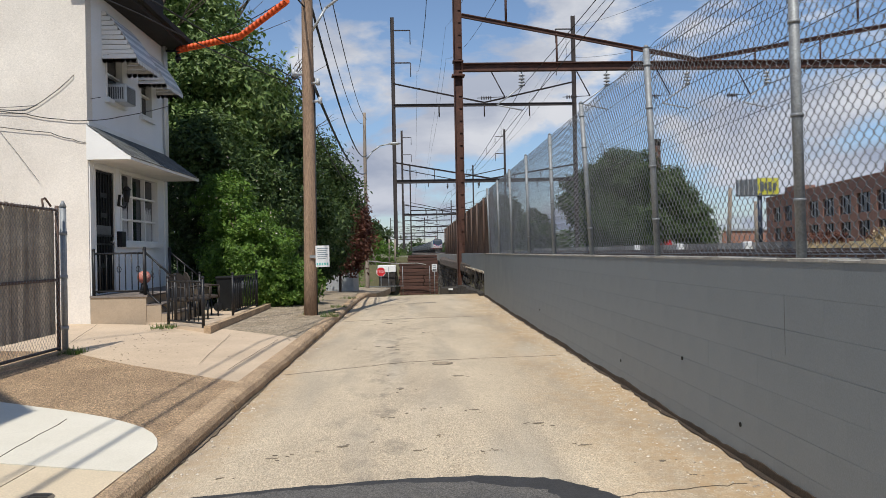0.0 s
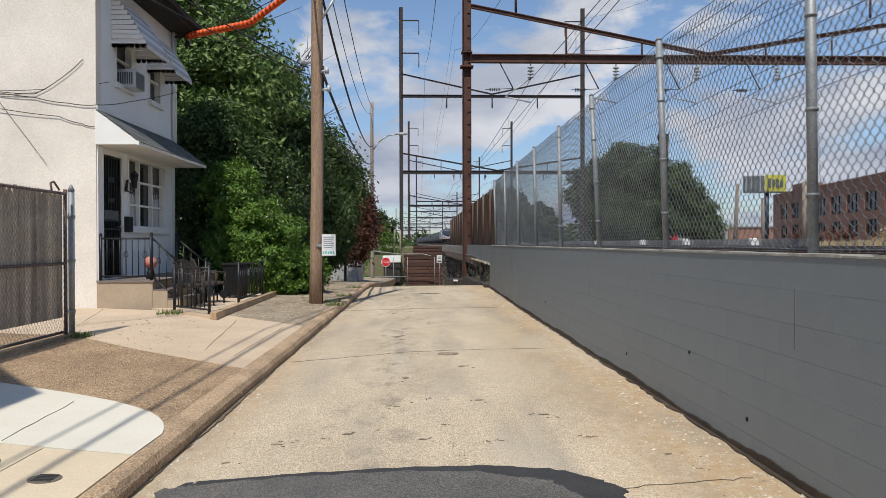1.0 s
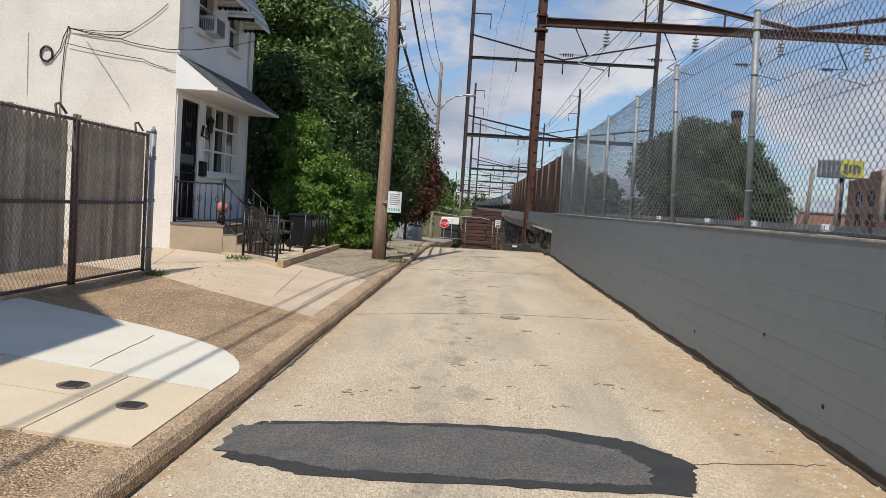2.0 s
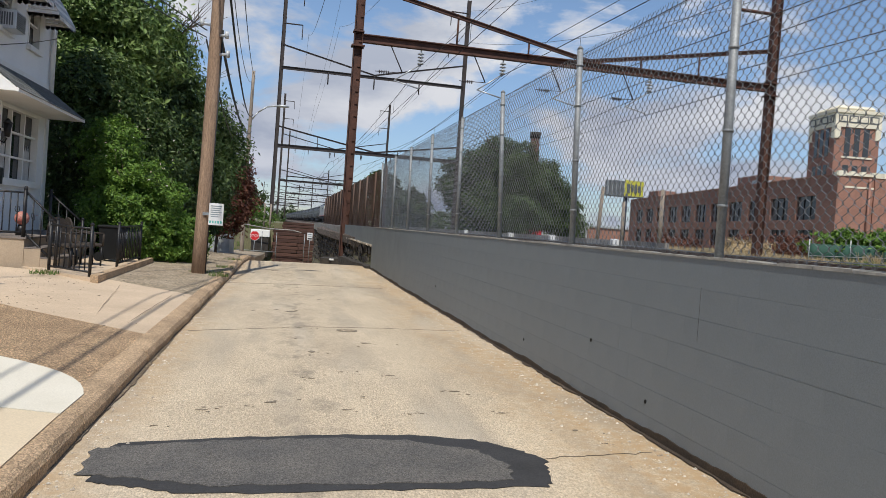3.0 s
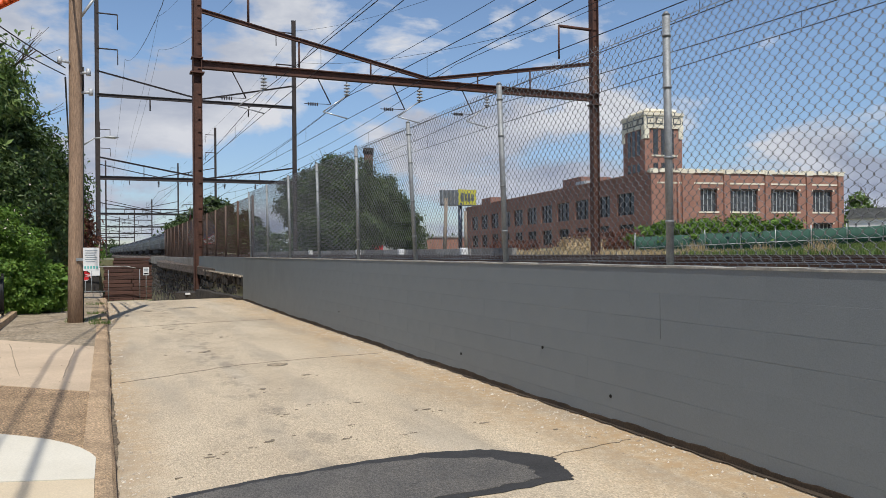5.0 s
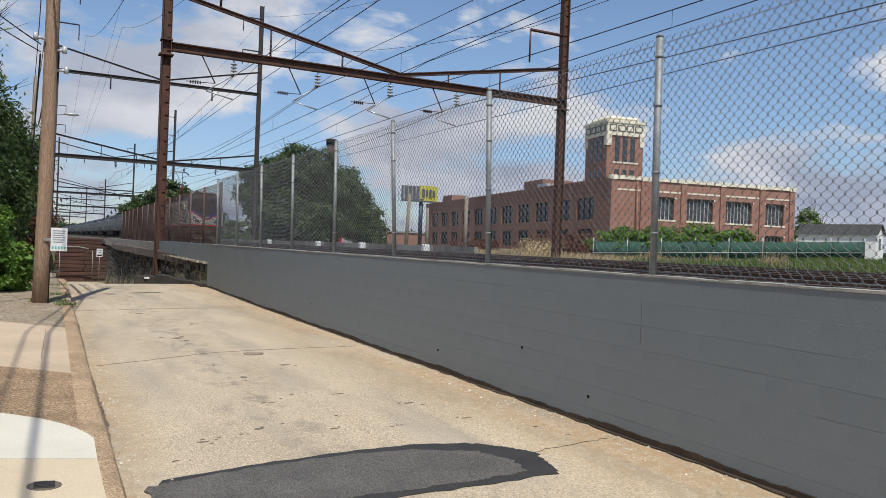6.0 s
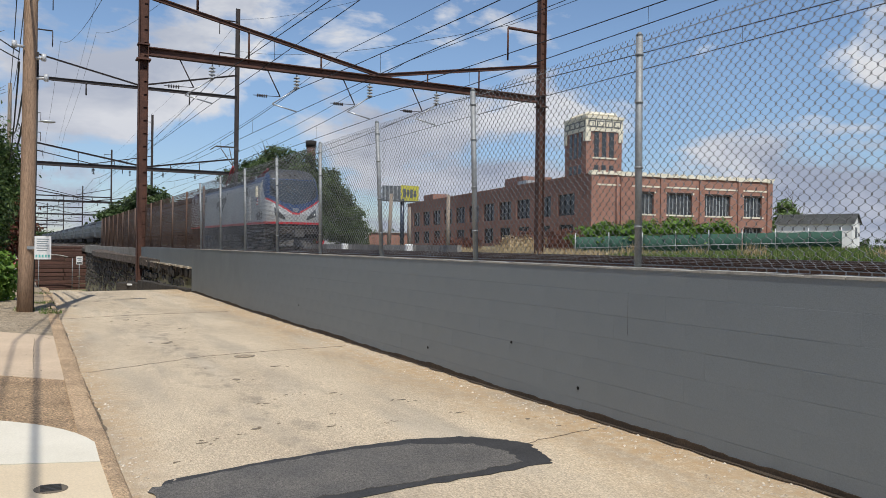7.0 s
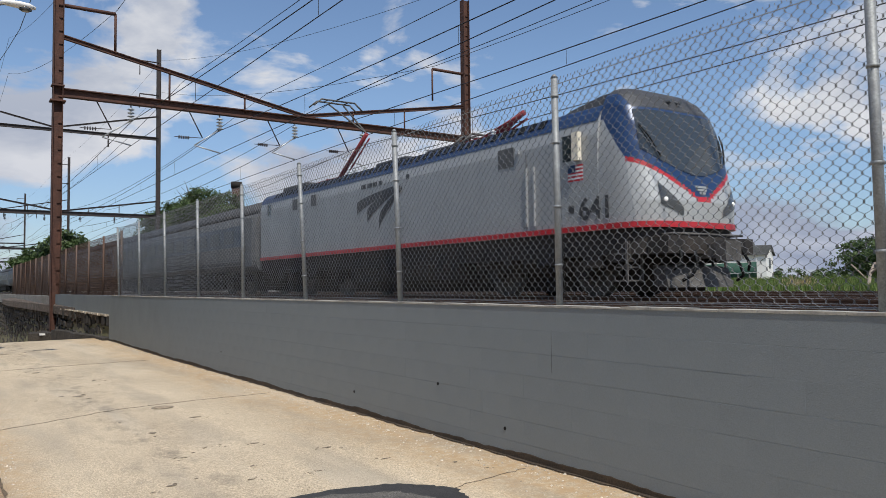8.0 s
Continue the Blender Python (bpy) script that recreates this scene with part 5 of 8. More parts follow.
        tube(bm, (0, y + 0.3, 4.00), knee, 0.085, 0.07, n=8)
        tube(bm, (0.12, y + 0.1, 4.00), knee + Vector((0.1, 0, -0.15)), 0.03, n=6)
        part("lower_arm", bm, "redpart", p)
        bm = bmesh.new()
        for s in (-0.3, 0.3):
            tube(bm, knee, head + Vector((s, 0, -0.1)), 0.03, n=6)
        part("upper_arm", bm, "undergrey" if raised else "redpart", p)
        bm = bmesh.new()
        for d in (-0.2, 0.2):
            polytube(bm, [head + Vector((-0.95, d, -0.25)), head + Vector((-0.65, d, 0)), head + Vector((0.65, d, 0)), head + Vector((0.95, d, -0.25))], 0.03)
        for s in (-0.4, 0.4):
            tube(bm, head + Vector((s, -0.2, 0)), head + Vector((s, 0.2, 0)), 0.02, n=6)
        part("contact_head", bm, "undergrey", p)
    pantograph(6.1, True)
    pantograph(-2.6, False)
    TRAIN.append((loco, 10.15))
    return loco


make_locomotive()


def make_coach():
    car = thing("coach", (10.4, 0, RAIL), "stainless steel passenger coach with a dark window band", "coach", "coaches of the train")
    L = 12.85
    prof = []
    for k in range(17):
        a = math.pi * k / 16
        x = 1.58 * math.cos(a)
        prof.append((1.58 * (1 if x > 0 else -1) * abs(math.cos(a)) ** 0.55, 1.95 + 1.85 * math.sin(a) ** 0.75))
    prof = [(1.42, 0.95), (1.55, 1.4)] + prof + [(-1.55, 1.4), (-1.42, 0.95)]
    bm = bmesh.new()
    loft(bm, [[(x, y, z) for x, z in prof] for y in (-L, L)], smooth=True)
    body = part("body", bm, "carsilver", car, "ribbed stainless body")
    for s in (-1, 1):
        bm = bmesh.new()
        box(bm, (s * 1.575 - 0.02, -L + 1.4, 1.92), (s * 1.575 + 0.02, L - 1.4, 2.78))
        band = part("window_band", bm, "bluecar", body, "dark blue-grey window band")
        for k in range(12):
            y = -L + 2.4 + k * 1.85
            bm = bmesh.new()
            box(bm, (s * 1.6 - 0.01, y, 2.08), (s * 1.6 + 0.01, y + 1.25, 2.62))
            part("window", bm, "coachglass", band, "dark coach window")
        for z in (1.15, 1.32, 1.49, 1.66, 1.80):
            bm = bmesh.new()
            box(bm, (s * (1.50 + 0.03 * (z - 1.1)) - 0.035, -L + 0.05, z), (s * (1.50 + 0.03 * (z - 1.1)) + 0.055, L - 0.05, z + 0.05))
            part("rib", bm, "carsilver", body)
        for y in (-L + 0.35, L - 1.15):
            bm = bmesh.new()
            box(bm, (s * 1.56 - 0.03, y, 1.1), (s * 1.56 + 0.03, y + 0.8, 3.0))
            part("door", bm, "carsilver", body)
    bm = bmesh.new()
    box(bm, (-1.3, -6.6, 0.30), (1.3, 6.6, 0.98))
    box(bm, (-0.6, -12.4, 0.14), (0.6, 12.4, 0.98))
    bevel(bm, 0.05)
    part("underframe", bm, "under", car, "dark equipment under the floor")
    for y in (-9.0, 9.0):
        bogie(car, y, 2.5, 0.46)
    bm = bmesh.new()
    loft(bm, [[(x * 1.004, y, z + 0.006) for x, z in prof if z > 2.95] for y in (-L, L)], smooth=True)
    part("roof", bm, "locodark", body, "grimy dark roof")
    bm = bmesh.new()
    for y in (-L - 0.16, L):
        box(bm, (-0.8, y, 1.1), (0.8, y + 0.16, 3.5))
    part("gangway", bm, "plasticblack", car)
    return car


first_coach = make_coach()
coaches = [first_coach] + [copy_thing(first_coach, Matrix.Identity(4)) for k in range(12)]
for k, car in enumerate(coaches):
    TRAIN.append((car, 20.3 + 13.05 + 26.05 * k))


# ---------------- the house and its porch ----------------
def settle(earlier, dx, dz):
    """Set the things built since then on the falling ground."""
    for ob in bpy.data.objects:
        if ob.parent is None and ob.name not in earlier:
            ob.location.x += dx
            ob.location.z += dz


built = {ob.name for ob in bpy.data.objects}
HX, HY0, HY1 = -5.71, 15.25, 19.9


def solid(name, lo, hi, mat, parent, label="", bev=0.0):
    bm = bmesh.new()
    box(bm, lo, hi)
    if bev:
        bevel(bm, bev)
    return part(name, bm, mat, parent, label)


def wall_with_holes(bm, x0, x1, y0, y1, z0, z1, holes):
    """A wall in the plane of y and z, thickness from x0 to x1, with rectangular openings (ya, yb, za, zb)."""
    ys = sorted({y0, y1, *[h[0] for h in holes], *[h[1] for h in holes]})
    zs = sorted({z0, z1, *[h[2] for h in holes], *[h[3] for h in holes]})
    for ya, yb in zip(ys, ys[1:]):
        for za, zb in zip(zs, zs[1:]):
            cy, cz = (ya + yb) / 2, (za + zb) / 2
            if any(h[0] < cy < h[1] and h[2] < cz < h[3] for h in holes):
                continue
            box(bm, (x0, ya, za), (x1, yb, zb))
    knit(bm)


def knit(bm):
    """Join abutting boxes into one skin."""
    bmesh.ops.remove_doubles(bm, verts=bm.verts, dist=0.0005)
    seen = {}
    for f in list(bm.faces):
        c = f.calc_center_median()
        seen.setdefault((round(c.x, 3), round(c.y, 3), round(c.z, 3)), []).append(f)
    bmesh.ops.delete(bm, geom=[f for fs in seen.values() if len(fs) > 1 for f in fs], context="FACES_ONLY")


DOOR = (15.52, 16.45, 0.86, 3.28)
WIN = (16.82, 19.20, 1.86, 3.39)
UP1, UP2 = (16.18, 17.08, 4.78, 5.85), (18.12, 18.90, 4.78, 5.80)


def make_house():
    h = thing("house", (HX, HY0, 0.3), "two-storey stucco row house with white pent roof and iron door", "house")
    o = Vector((HX, HY0, 0.3))
    loc = lambda p: (p[0] - o.x, p[1] - o.y, p[2] - o.z)

    def hp(name, bm, mat, parent=h, label=""):
        bmesh.ops.translate(bm, verts=bm.verts, vec=-o)
        return part(name, bm, mat, parent, label)

    def hs(name, lo, hi, mat, parent=h, label="", bev=0.0):
        return solid(name, loc(lo), loc(hi), mat, parent, label, bev)
    bm = bmesh.new()
    wall_with_holes(bm, HX - 0.25, HX, HY0, HY1, 0.2, 6.75, [DOOR, WIN, UP1, UP2])
    front = hp("front_wall", bm, "frontwall", h, "pale painted front wall")
    bm = bmesh.new()
    slab(bm, [(-16.0, HY0 - 0.004), (HX + 0.004, HY0 - 0.004), (HX + 0.004, HY0 + 0.25), (-16.0, HY0 + 0.25)], 0.1, lambda x, y: 8.6)
    gable = hp("side_wall", bm, "stucco", h, "large blank cream stucco side wall")
    hs("back_block", (-16, HY0 + 0.26, 0.1), (HX - 1.2, HY1, 8.4), "stucco", h, "rear part of the house")
    hs("room_floor", (HX - 1.19, HY0 + 0.26, 0.7), (HX - 0.26, HY1 - 0.05, 0.84), "floorred", h)
    hs("upper_floor", (HX - 1.19, HY0 + 0.26, 3.8), (HX - 0.26, HY1 - 0.05, 4.2), "floorred", h)
    hs("end_wall", (HX - 1.19, HY1 - 0.05, 0.1), (HX - 0.25, HY1, 6.75), "frontwall", h)
    # eave
    hs("eave", (HX - 0.3, HY0 - 0.25, 6.76), (HX + 0.55, HY1 + 0.2, 6.98), "darkroof", h, "dark overhanging eave")
    hs("gutter", (HX + 0.55, HY0 - 0.25, 6.86), (HX + 0.66, HY1 + 0.2, 6.98), "darkroof", h)
    hs("roof", (-16, HY0 - 0.25, 8.61), (HX + 0.2, HY1 + 0.2, 8.75), "darkroof", h)
    hs("attic", (HX - 1.2, HY0 + 0.26, 6.985), (HX + 0.0, HY1, 8.6), "darkroof", h)
    for y in (HY1 - 0.20, HY1 - 0.07):
        bm = bmesh.new()
        tube(bm, (HX + 0.06, y, 3.9), (HX + 0.06, y, 6.76), 0.04, n=8)
        hp("downpipe", bm, "white", h, "white downpipe")
    # pent roof over the ground floor
    bm = bmesh.new()
    prof = [(HX, 4.08), (HX + 0.80, 3.48), (HX + 0.80, 3.42), (HX, 3.42)]
    loft(bm, [[(x, y, z) for x, z in prof] for y in (HY0 - 0.05, HY1 - 0.12)], smooth=False)
    pent = hp("pent_roof", bm, "white", h, "white boxed-in pent roof")
    bmt = bmesh.new()
    box(bmt, (0, 0, 0), (0.20, 0.148, 0.012))
    me = mesh_of("shingle", bmt, "shingle")
    ang = math.atan2(0.60, 0.80)
    for r in range(7):
        for k in range(31):
            y = HY0 - 0.06 + 0.15 * k + (0.075 if r % 2 else 0)
            if y + 0.148 > HY1 - 0.10:
                continue
            u = 0.02 + r * 0.139
            x, z = HX + u * math.cos(ang), 4.08 - u * math.sin(ang) + 0.012
            piece("shingle", me, pent, (x - o.x, y - o.y, z - o.z), (0, ang - 0.02, 0))
    hs("fascia", (HX + 0.80, HY0 - 0.06, 3.41), (HX + 0.83, HY1 - 0.11, 3.49), "white", pent)
    hs("ridge_trim", (HX, HY0, 4.08), (HX + 0.04, HY1 - 0.1, 4.17), "white", pent)
    # corner boards
    for y in (HY0 + 0.02, HY1 - 0.24):
        hs("corner_board", (HX, y, 0.82), (HX + 0.03, y + 0.22, 3.41), "white", h, "white corner board")
    # door
    y0, y1, z0, z1 = DOOR
    for a, b in (((HX - 0.1, y0 - 0.09, z0), (HX + 0.035, y0, z1 + 0.09)), ((HX - 0.1, y1, z0), (HX + 0.035, y1 + 0.09, z1 + 0.09)), ((HX - 0.1, y0, z1), (HX + 0.035, y1, z1 + 0.09))):
        hs("door_frame", a, b, "white", h, "white door frame")
    d = hs("door", (HX - 0.06, y0, z0), (HX - 0.03, y1, z1), "plasticblack", h, "black iron security door")
    for k in range(7):
        y = y0 + 0.06 + (y1 - y0 - 0.12) * k / 6
        hs("door_bar", (HX - 0.03, y - 0.01, z0), (HX - 0.005, y + 0.01, z1), "blackiron", d)
    for z in (z0 + 0.02, z0 + 0.95, z0 + 1.12, z1 - 0.04):
        hs("door_rail", (HX - 0.033, y0, z), (HX - 0.002, y1, z + 0.035), "blackiron", d)
    for z in (z0 + 0.5, z0 + 1.5, z0 + 1.9):
        hs("door_scroll", (HX - 0.02, y0 + 0.3, z), (HX - 0.001, y1 - 0.3, z + 0.09), "blackiron", d)
    hs("letter_plate", (HX - 0.03, y0 + 0.12, z0 + 1.16), (HX + 0.0, y1 - 0.12, z0 + 1.34), "acdark", d)
    bm = bmesh.new()
    tube(bm, (HX - 0.03, y1 - 0.08, z0 + 1.02), (HX + 0.06, y1 - 0.08, z0 + 1.02), 0.02, n=8)
    hp("handle", bm, "silver", d)

    def window(name, spec, cols, rows, fw, parent, sill=True):
        ya, yb, za, zb = spec
        w = hs(name, (HX - 0.14, ya, za), (HX - 0.125, yb, zb), "pane", parent, "window with dark glass")
        for a, b in (((ya, za), (ya + fw, zb)), ((yb - fw, za), (yb, zb)), ((ya + fw, za), (yb - fw, za + fw)), ((ya + fw, zb - fw), (yb - fw, zb))):
            hs("window_frame", (HX - 0.12, a[0], a[1]), (HX + 0.02, b[0], b[1]), "white", w)
        for k in range(1, cols):
            y = ya + (yb - ya) * k / cols
            hs("mullion", (HX - 0.118, y - 0.025, za + fw), (HX - 0.03, y + 0.025, zb - fw), "white", w)
        for k in range(1, rows):
            z = za + (zb - za) * k / rows
            hs("glazing_bar", (HX - 0.118, ya + fw, z - 0.02), (HX - 0.035, yb - fw, z + 0.02), "white", w)
        if sill:
            hs("window_sill", (HX - 0.1, ya - 0.06, za - 0.09), (HX + 0.09, yb + 0.06, za), "white", w)
        return w
    w1 = window("window", WIN, 3, 3, 0.06, h)
    for y in (17.0, 18.55):
        bm = bmesh.new()
        rnd = random.Random(int(y * 10))
        pts = []
        for k in range(9):
            yy = y + 0.07 * k
            pts.append((HX - 0.122 + 0.006 * (k % 2), yy))
        for (xa, ya), (xb, yb) in zip(pts, pts[1:]):
            bm.faces.new([bm.verts.new(p) for p in ((xa, ya, 1.93), (xb, yb, 1.93), (xb, yb, 2.55), (xa, ya, 2.72))])
        hp("curtain", bm, "curtain", w1, "half-drawn pale curtain")
    for s in (UP1, UP2):
        window("window", s, 1, 2, 0.05, h)
    # scalloped awnings

    def awning(y0, y1, z0, z1, d):
        a = hs("awning", (HX, y0, z1 - 0.05), (HX + 0.03, y1, z1), "white", h, "white scalloped metal awning")
        n = 10
        for k in range(n):
            u0, u1 = k / n, (k + 0.94) / n
            bm = bmesh.new()
            f = lambda u: (HX + 0.02 + d * u ** 0.9, z1 - (z1 - z0) * u ** 1.25)
            (xa, za), (xb, zb) = f(u0), f(u1)
            vs = [bm.verts.new(p) for p in ((xa, y0, za), (xa, y1, za), (xb, y1, zb), (xb, y0, zb))]
            r = bmesh.ops.extrude_face_region(bm, geom=[bm.faces.new(vs)])
            for v in r["geom"]:
                if isinstance(v, bmesh.types.BMVert):
                    v.co.z += 0.02
            hp("slat", bm, "white" if k % 2 == 0 else "lampgrey", a)
        for y in (y0, y1):
            for k in range(n):
                u0, u1 = k / n, (k + 0.85) / n
                z_hi, z_lo = z1 - (z1 - z0) * u0, z1 - (z1 - z0) * u1
                depth = d * (u1 ** 0.8)
                bm = bmesh.new()
                box(bm, (HX, y - 0.012, z_lo), (HX + depth, y + 0.012, z_hi))
                hp("cheek_slat", bm, "white", a)
        bm = bmesh.new()
        m = 14
        for k in range(m):
            ya = y0 + (y1 - y0) * k / m
            yb = y0 + (y1 - y0) * (k + 1) / m
            vs = [(HX + d + 0.015, ya, z0 + 0.02), (HX + d + 0.015, yb, z0 + 0.02), (HX + d + 0.02, yb - (yb - ya) * 0.1, z0 - 0.06), (HX + d + 0.02, (ya + yb) / 2, z0 - 0.09), (HX + d + 0.02, ya + (yb - ya) * 0.1, z0 - 0.06)]
            bm.faces.new([bm.verts.new(p) for p in vs])
        for yy in (y0, y1):
            for k in range(6):
                xa, xb = HX + d * k / 6, HX + d * (k + 1) / 6
                vs = [(xa, yy, z0 + 0.03), (xb, yy, z0 + 0.03), (xb - 0.01, yy, z0 - 0.05), ((xa + xb) / 2, yy, z0 - 0.08), (xa + 0.01, yy, z0 - 0.05)]
                bm.faces.new([bm.verts.new(p) for p in vs])
        bmesh.ops.solidify(bm, geom=bm.faces, thickness=0.006)
        hp("valance", bm, "white", a, "scalloped edge")
    awning(16.02, 17.35, 5.52, 6.48, 0.68)
    awning(18.02, 19.25, 5.45, 6.30, 0.62)
    # wall lamp, letter box
    bm = bmesh.new()
    tube(bm, (HX + 0.03, 16.66, 2.62), (HX + 0.06, 16.66, 2.86), 0.03, n=8)
    polytube(bm, [(HX + 0.05, 16.66, 2.64), (HX + 0.16, 16.66, 2.58), (HX + 0.2, 16.66, 2.68)], 0.014)
    tube(bm, (HX + 0.2, 16.66, 2.7), (HX + 0.2, 16.66, 2.96), 0.05, 0.085, n=6)
    tube(bm, (HX + 0.2, 16.66, 2.96), (HX + 0.2, 16.66, 3.06), 0.10, 0.02, n=6)
    hp("wall_lantern", bm, "blackiron", h, "black carriage lantern")
    hs("letter_box", (HX, 16.58, 1.78), (HX + 0.12, 16.82, 2.10), "blackiron", h, "black wall letter box", 0.01)
    return h


make_house()


def make_aircon():
    a = thing("air_conditioner", (HX + 0.12, 16.68, 4.93), "boxy window air conditioner sticking out of an upper window", "air conditioner")
    solid("case", (-0.25, -0.27, -0.19), (0.20, 0.27, 0.19), "silver", a, "silver metal case", 0.015)
    bm = bmesh.new()
    for k in range(9):
        box(bm, (0.20, -0.24, -0.17 + 0.036 * k), (0.212, 0.24, -0.15 + 0.036 * k))
    part("grille", bm, "acdark", a, "dark louvred back")
    bm = bmesh.new()
    for k in range(7):
        box(bm, (-0.15 + 0.045 * k, -0.282, -0.12), (-0.125 + 0.045 * k, -0.27, 0.12))
    part("side_louvre", bm, "acdark", a)


make_aircon()


def railing(name, a, b, h, step, label, posts=(0, 1), lowrail=0.08):
    """An iron railing between two foot points, with posts, two rails and balusters."""
    a, b = Vector(a), Vector(b)
    r = thing(name, a, label, "railing", "iron railings of the porch")
    d = b - a
    for u in posts:
        bm = bmesh.new()
        p = d * u
        tube(bm, p, p + Vector((0, 0, h + 0.05)), 0.028, n=8)
        bmesh.ops.create_uvsphere(bm, u_segments=8, v_segments=6, radius=0.032, matrix=Matrix.Translation(p + Vector((0, 0, h + 0.07))))
        part("post", bm, "blackiron", r)
    for z in (h, lowrail):
        bm = bmesh.new()
        tube(bm, Vector((0, 0, z)), d + Vector((0, 0, z)), 0.020, n=6)
        part("rail", bm, "blackiron", r)
    n = int(d.xy.length / step)
    for k in range(1, n):
        p = d * (k / n)
        bm = bmesh.new()
        tube(bm, p + Vector((0, 0, lowrail)), p + Vector((0, 0, h)), 0.011, n=6)
        if k % 3 == 1:
            for q in range(8):
                a0, a1 = q * 0.785, (q + 1) * 0.785
                u = d.normalized()
                tube(bm, p + u * 0.04 * math.cos(a0) + Vector((0, 0, h * 0.62 + 0.06 * math.sin(a0))), p + u * 0.04 * math.cos(a1) + Vector((0, 0, h * 0.62 + 0.06 * math.sin(a1))), 0.006, n=4)
        part("baluster", bm, "blackiron", r)
    return r


PATIO_Z = 0.31


def make_porch():
    bm = bmesh.new()
    slab(bm, [(HX, HY0), (-4.66, HY0), (-4.66, HY1 - 0.2), (HX, HY1 - 0.2)], 0.1, 0.80)
    p = tagged(part("porch", bm, "porch"), "tan painted concrete porch with steps to the street", "porch")
    solid("porch_floor", (HX, HY0 - 0.02, 0.80), (-4.63, HY1 - 0.2, 0.835), "floorred", p, "worn grey porch floor")
    for k, z in ((0, 0.64), (1, 0.47)):
        solid("step", (-4.66 + 0.28 * k, HY0 + 0.005, 0.1), (-4.66 + 0.28 * (k + 1), HY0 + 1.5, z), "porch", p, "tan concrete step", 0.008)
        solid("tread", (-4.66 + 0.28 * k, HY0 - 0.0, z), (-4.64 + 0.28 * (k + 1), HY0 + 1.5, z + 0.02), "floorred", p)
    bm = bmesh.new()
    slab(bm, [(-4.66, 15.2), (-4.15, 14.75), (-3.15, 13.75), (-3.22, 19.4), (-4.66, 19.6)], 0.05, PATIO_Z)
    patio = tagged(part("patio", bm, "pave"), "low concrete front patio with a raised edge", "patio")
    bm = bmesh.new()
    slab(bm, [(-3.17, 13.72), (-3.03, 13.62), (-3.10, 19.45), (-3.24, 19.45)], 0.05, PATIO_Z + 0.05)
    part("edging", bm, "kerb", patio, "worn stone edging")


make_porch()
railing("porch_railing", (HX + 0.06, HY0 + 0.05, 0.835), (-4.70, HY0 + 0.05, 0.835), 0.80, 0.11, "black wrought-iron railing along the porch edge")
railing("stair_railing", (-4.70, HY0 + 0.08, 0.835), (-4.12, HY0 + 0.02, PATIO_Z), 0.82, 0.12, "black wrought-iron railing sloping down the porch steps")
railing("stair_railing", (-4.66, HY0 + 1.45, 0.835), (-4.05, HY0 + 1.45, PATIO_Z), 0.82, 0.14, "black wrought-iron railing on the far side of the steps")
railing("patio_railing", (-4.08, 14.72, PATIO_Z), (-3.22, 13.88, PATIO_Z), 0.80, 0.14, "low black wrought-iron railing at the patio corner")
railing("patio_railing", (-3.30, 16.4, PATIO_Z), (-3.32, 18.9, PATIO_Z), 0.80, 0.17, "black wrought-iron railing along the patio edge")


def make_patio_chair(x, y, rz):
    c = thing("patio_chair", (x, y, PATIO_Z), "dark wicker patio armchair with a curved back", "chair", "patio chairs", rz)
    bm = bmesh.new()
    box(bm, (-0.28, -0.26, 0.38), (0.28, 0.26, 0.44))
    bevel(bm, 0.025, 2)
    part("seat", bm, "wicker", c)
    bm = bmesh.new()
    rings = []
    for k in range(9):
        a = math.pi * k / 8
        x0, h = 0.29 * math.cos(a), 0.46 + 0.46 * math.sin(a) ** 0.6
        y0 = 0.26 + 0.05 * math.sin(a)
        rings.append([(x0, y0, 0.44), (x0, y0 + 0.03, 0.44), (x0, y0 + 0.06, h), (x0, y0 + 0.03, h)])
    loft(bm, rings, smooth=False)
    part("backrest", bm, "wicker", c)
    for sx in (-1, 1):
        bm = bmesh.new()
        polytube(bm, [(sx * 0.29, -0.24, 0.40), (sx * 0.31, -0.24, 0.64), (sx * 0.31, 0.1, 0.66), (sx * 0.29, 0.28, 0.62)], 0.02)
        part("armrest", bm, "wicker", c)
        for sy in (-0.23, 0.23):
            bm = bmesh.new()
            tube(bm, (sx * 0.25, sy, 0.0), (sx * 0.25, sy, 0.38), 0.018, n=8)
            part("leg", bm, "blackiron", c)


make_patio_chair(-3.95, 15.6, 60)
make_patio_chair(-3.95, 16.6, 120)


def make_bin():
    b = thing("wheelie_bin", (-3.75, 18.1, PATIO_Z), "black plastic wheeled rubbish bin on the patio", "bin", rz=90)
    bm = bmesh.new()
    loft(bm, [[(-w, -w, z), (w, -w, z), (w, w, z), (-w, w, z)] for w, z in ((0.20, 0.05), (0.25, 0.72))], smooth=False)
    part("body", bm, "plasticblack", b)
    solid("lid", (-0.27, -0.28, 0.72), (0.27, 0.28, 0.78), "plasticblack", b, "", 0.02)
    for x in (-0.22, 0.22):
        bm = bmesh.new()
        tube(bm, (x - 0.03, 0.22, 0.1), (x + 0.03, 0.22, 0.1), 0.1, n=14)
        part("wheel", bm, "plasticblack", b)
    solid("sticker", (0.05, -0.262, 0.50), (0.16, -0.235, 0.66), "sign", b, "small white sticker")


make_bin()


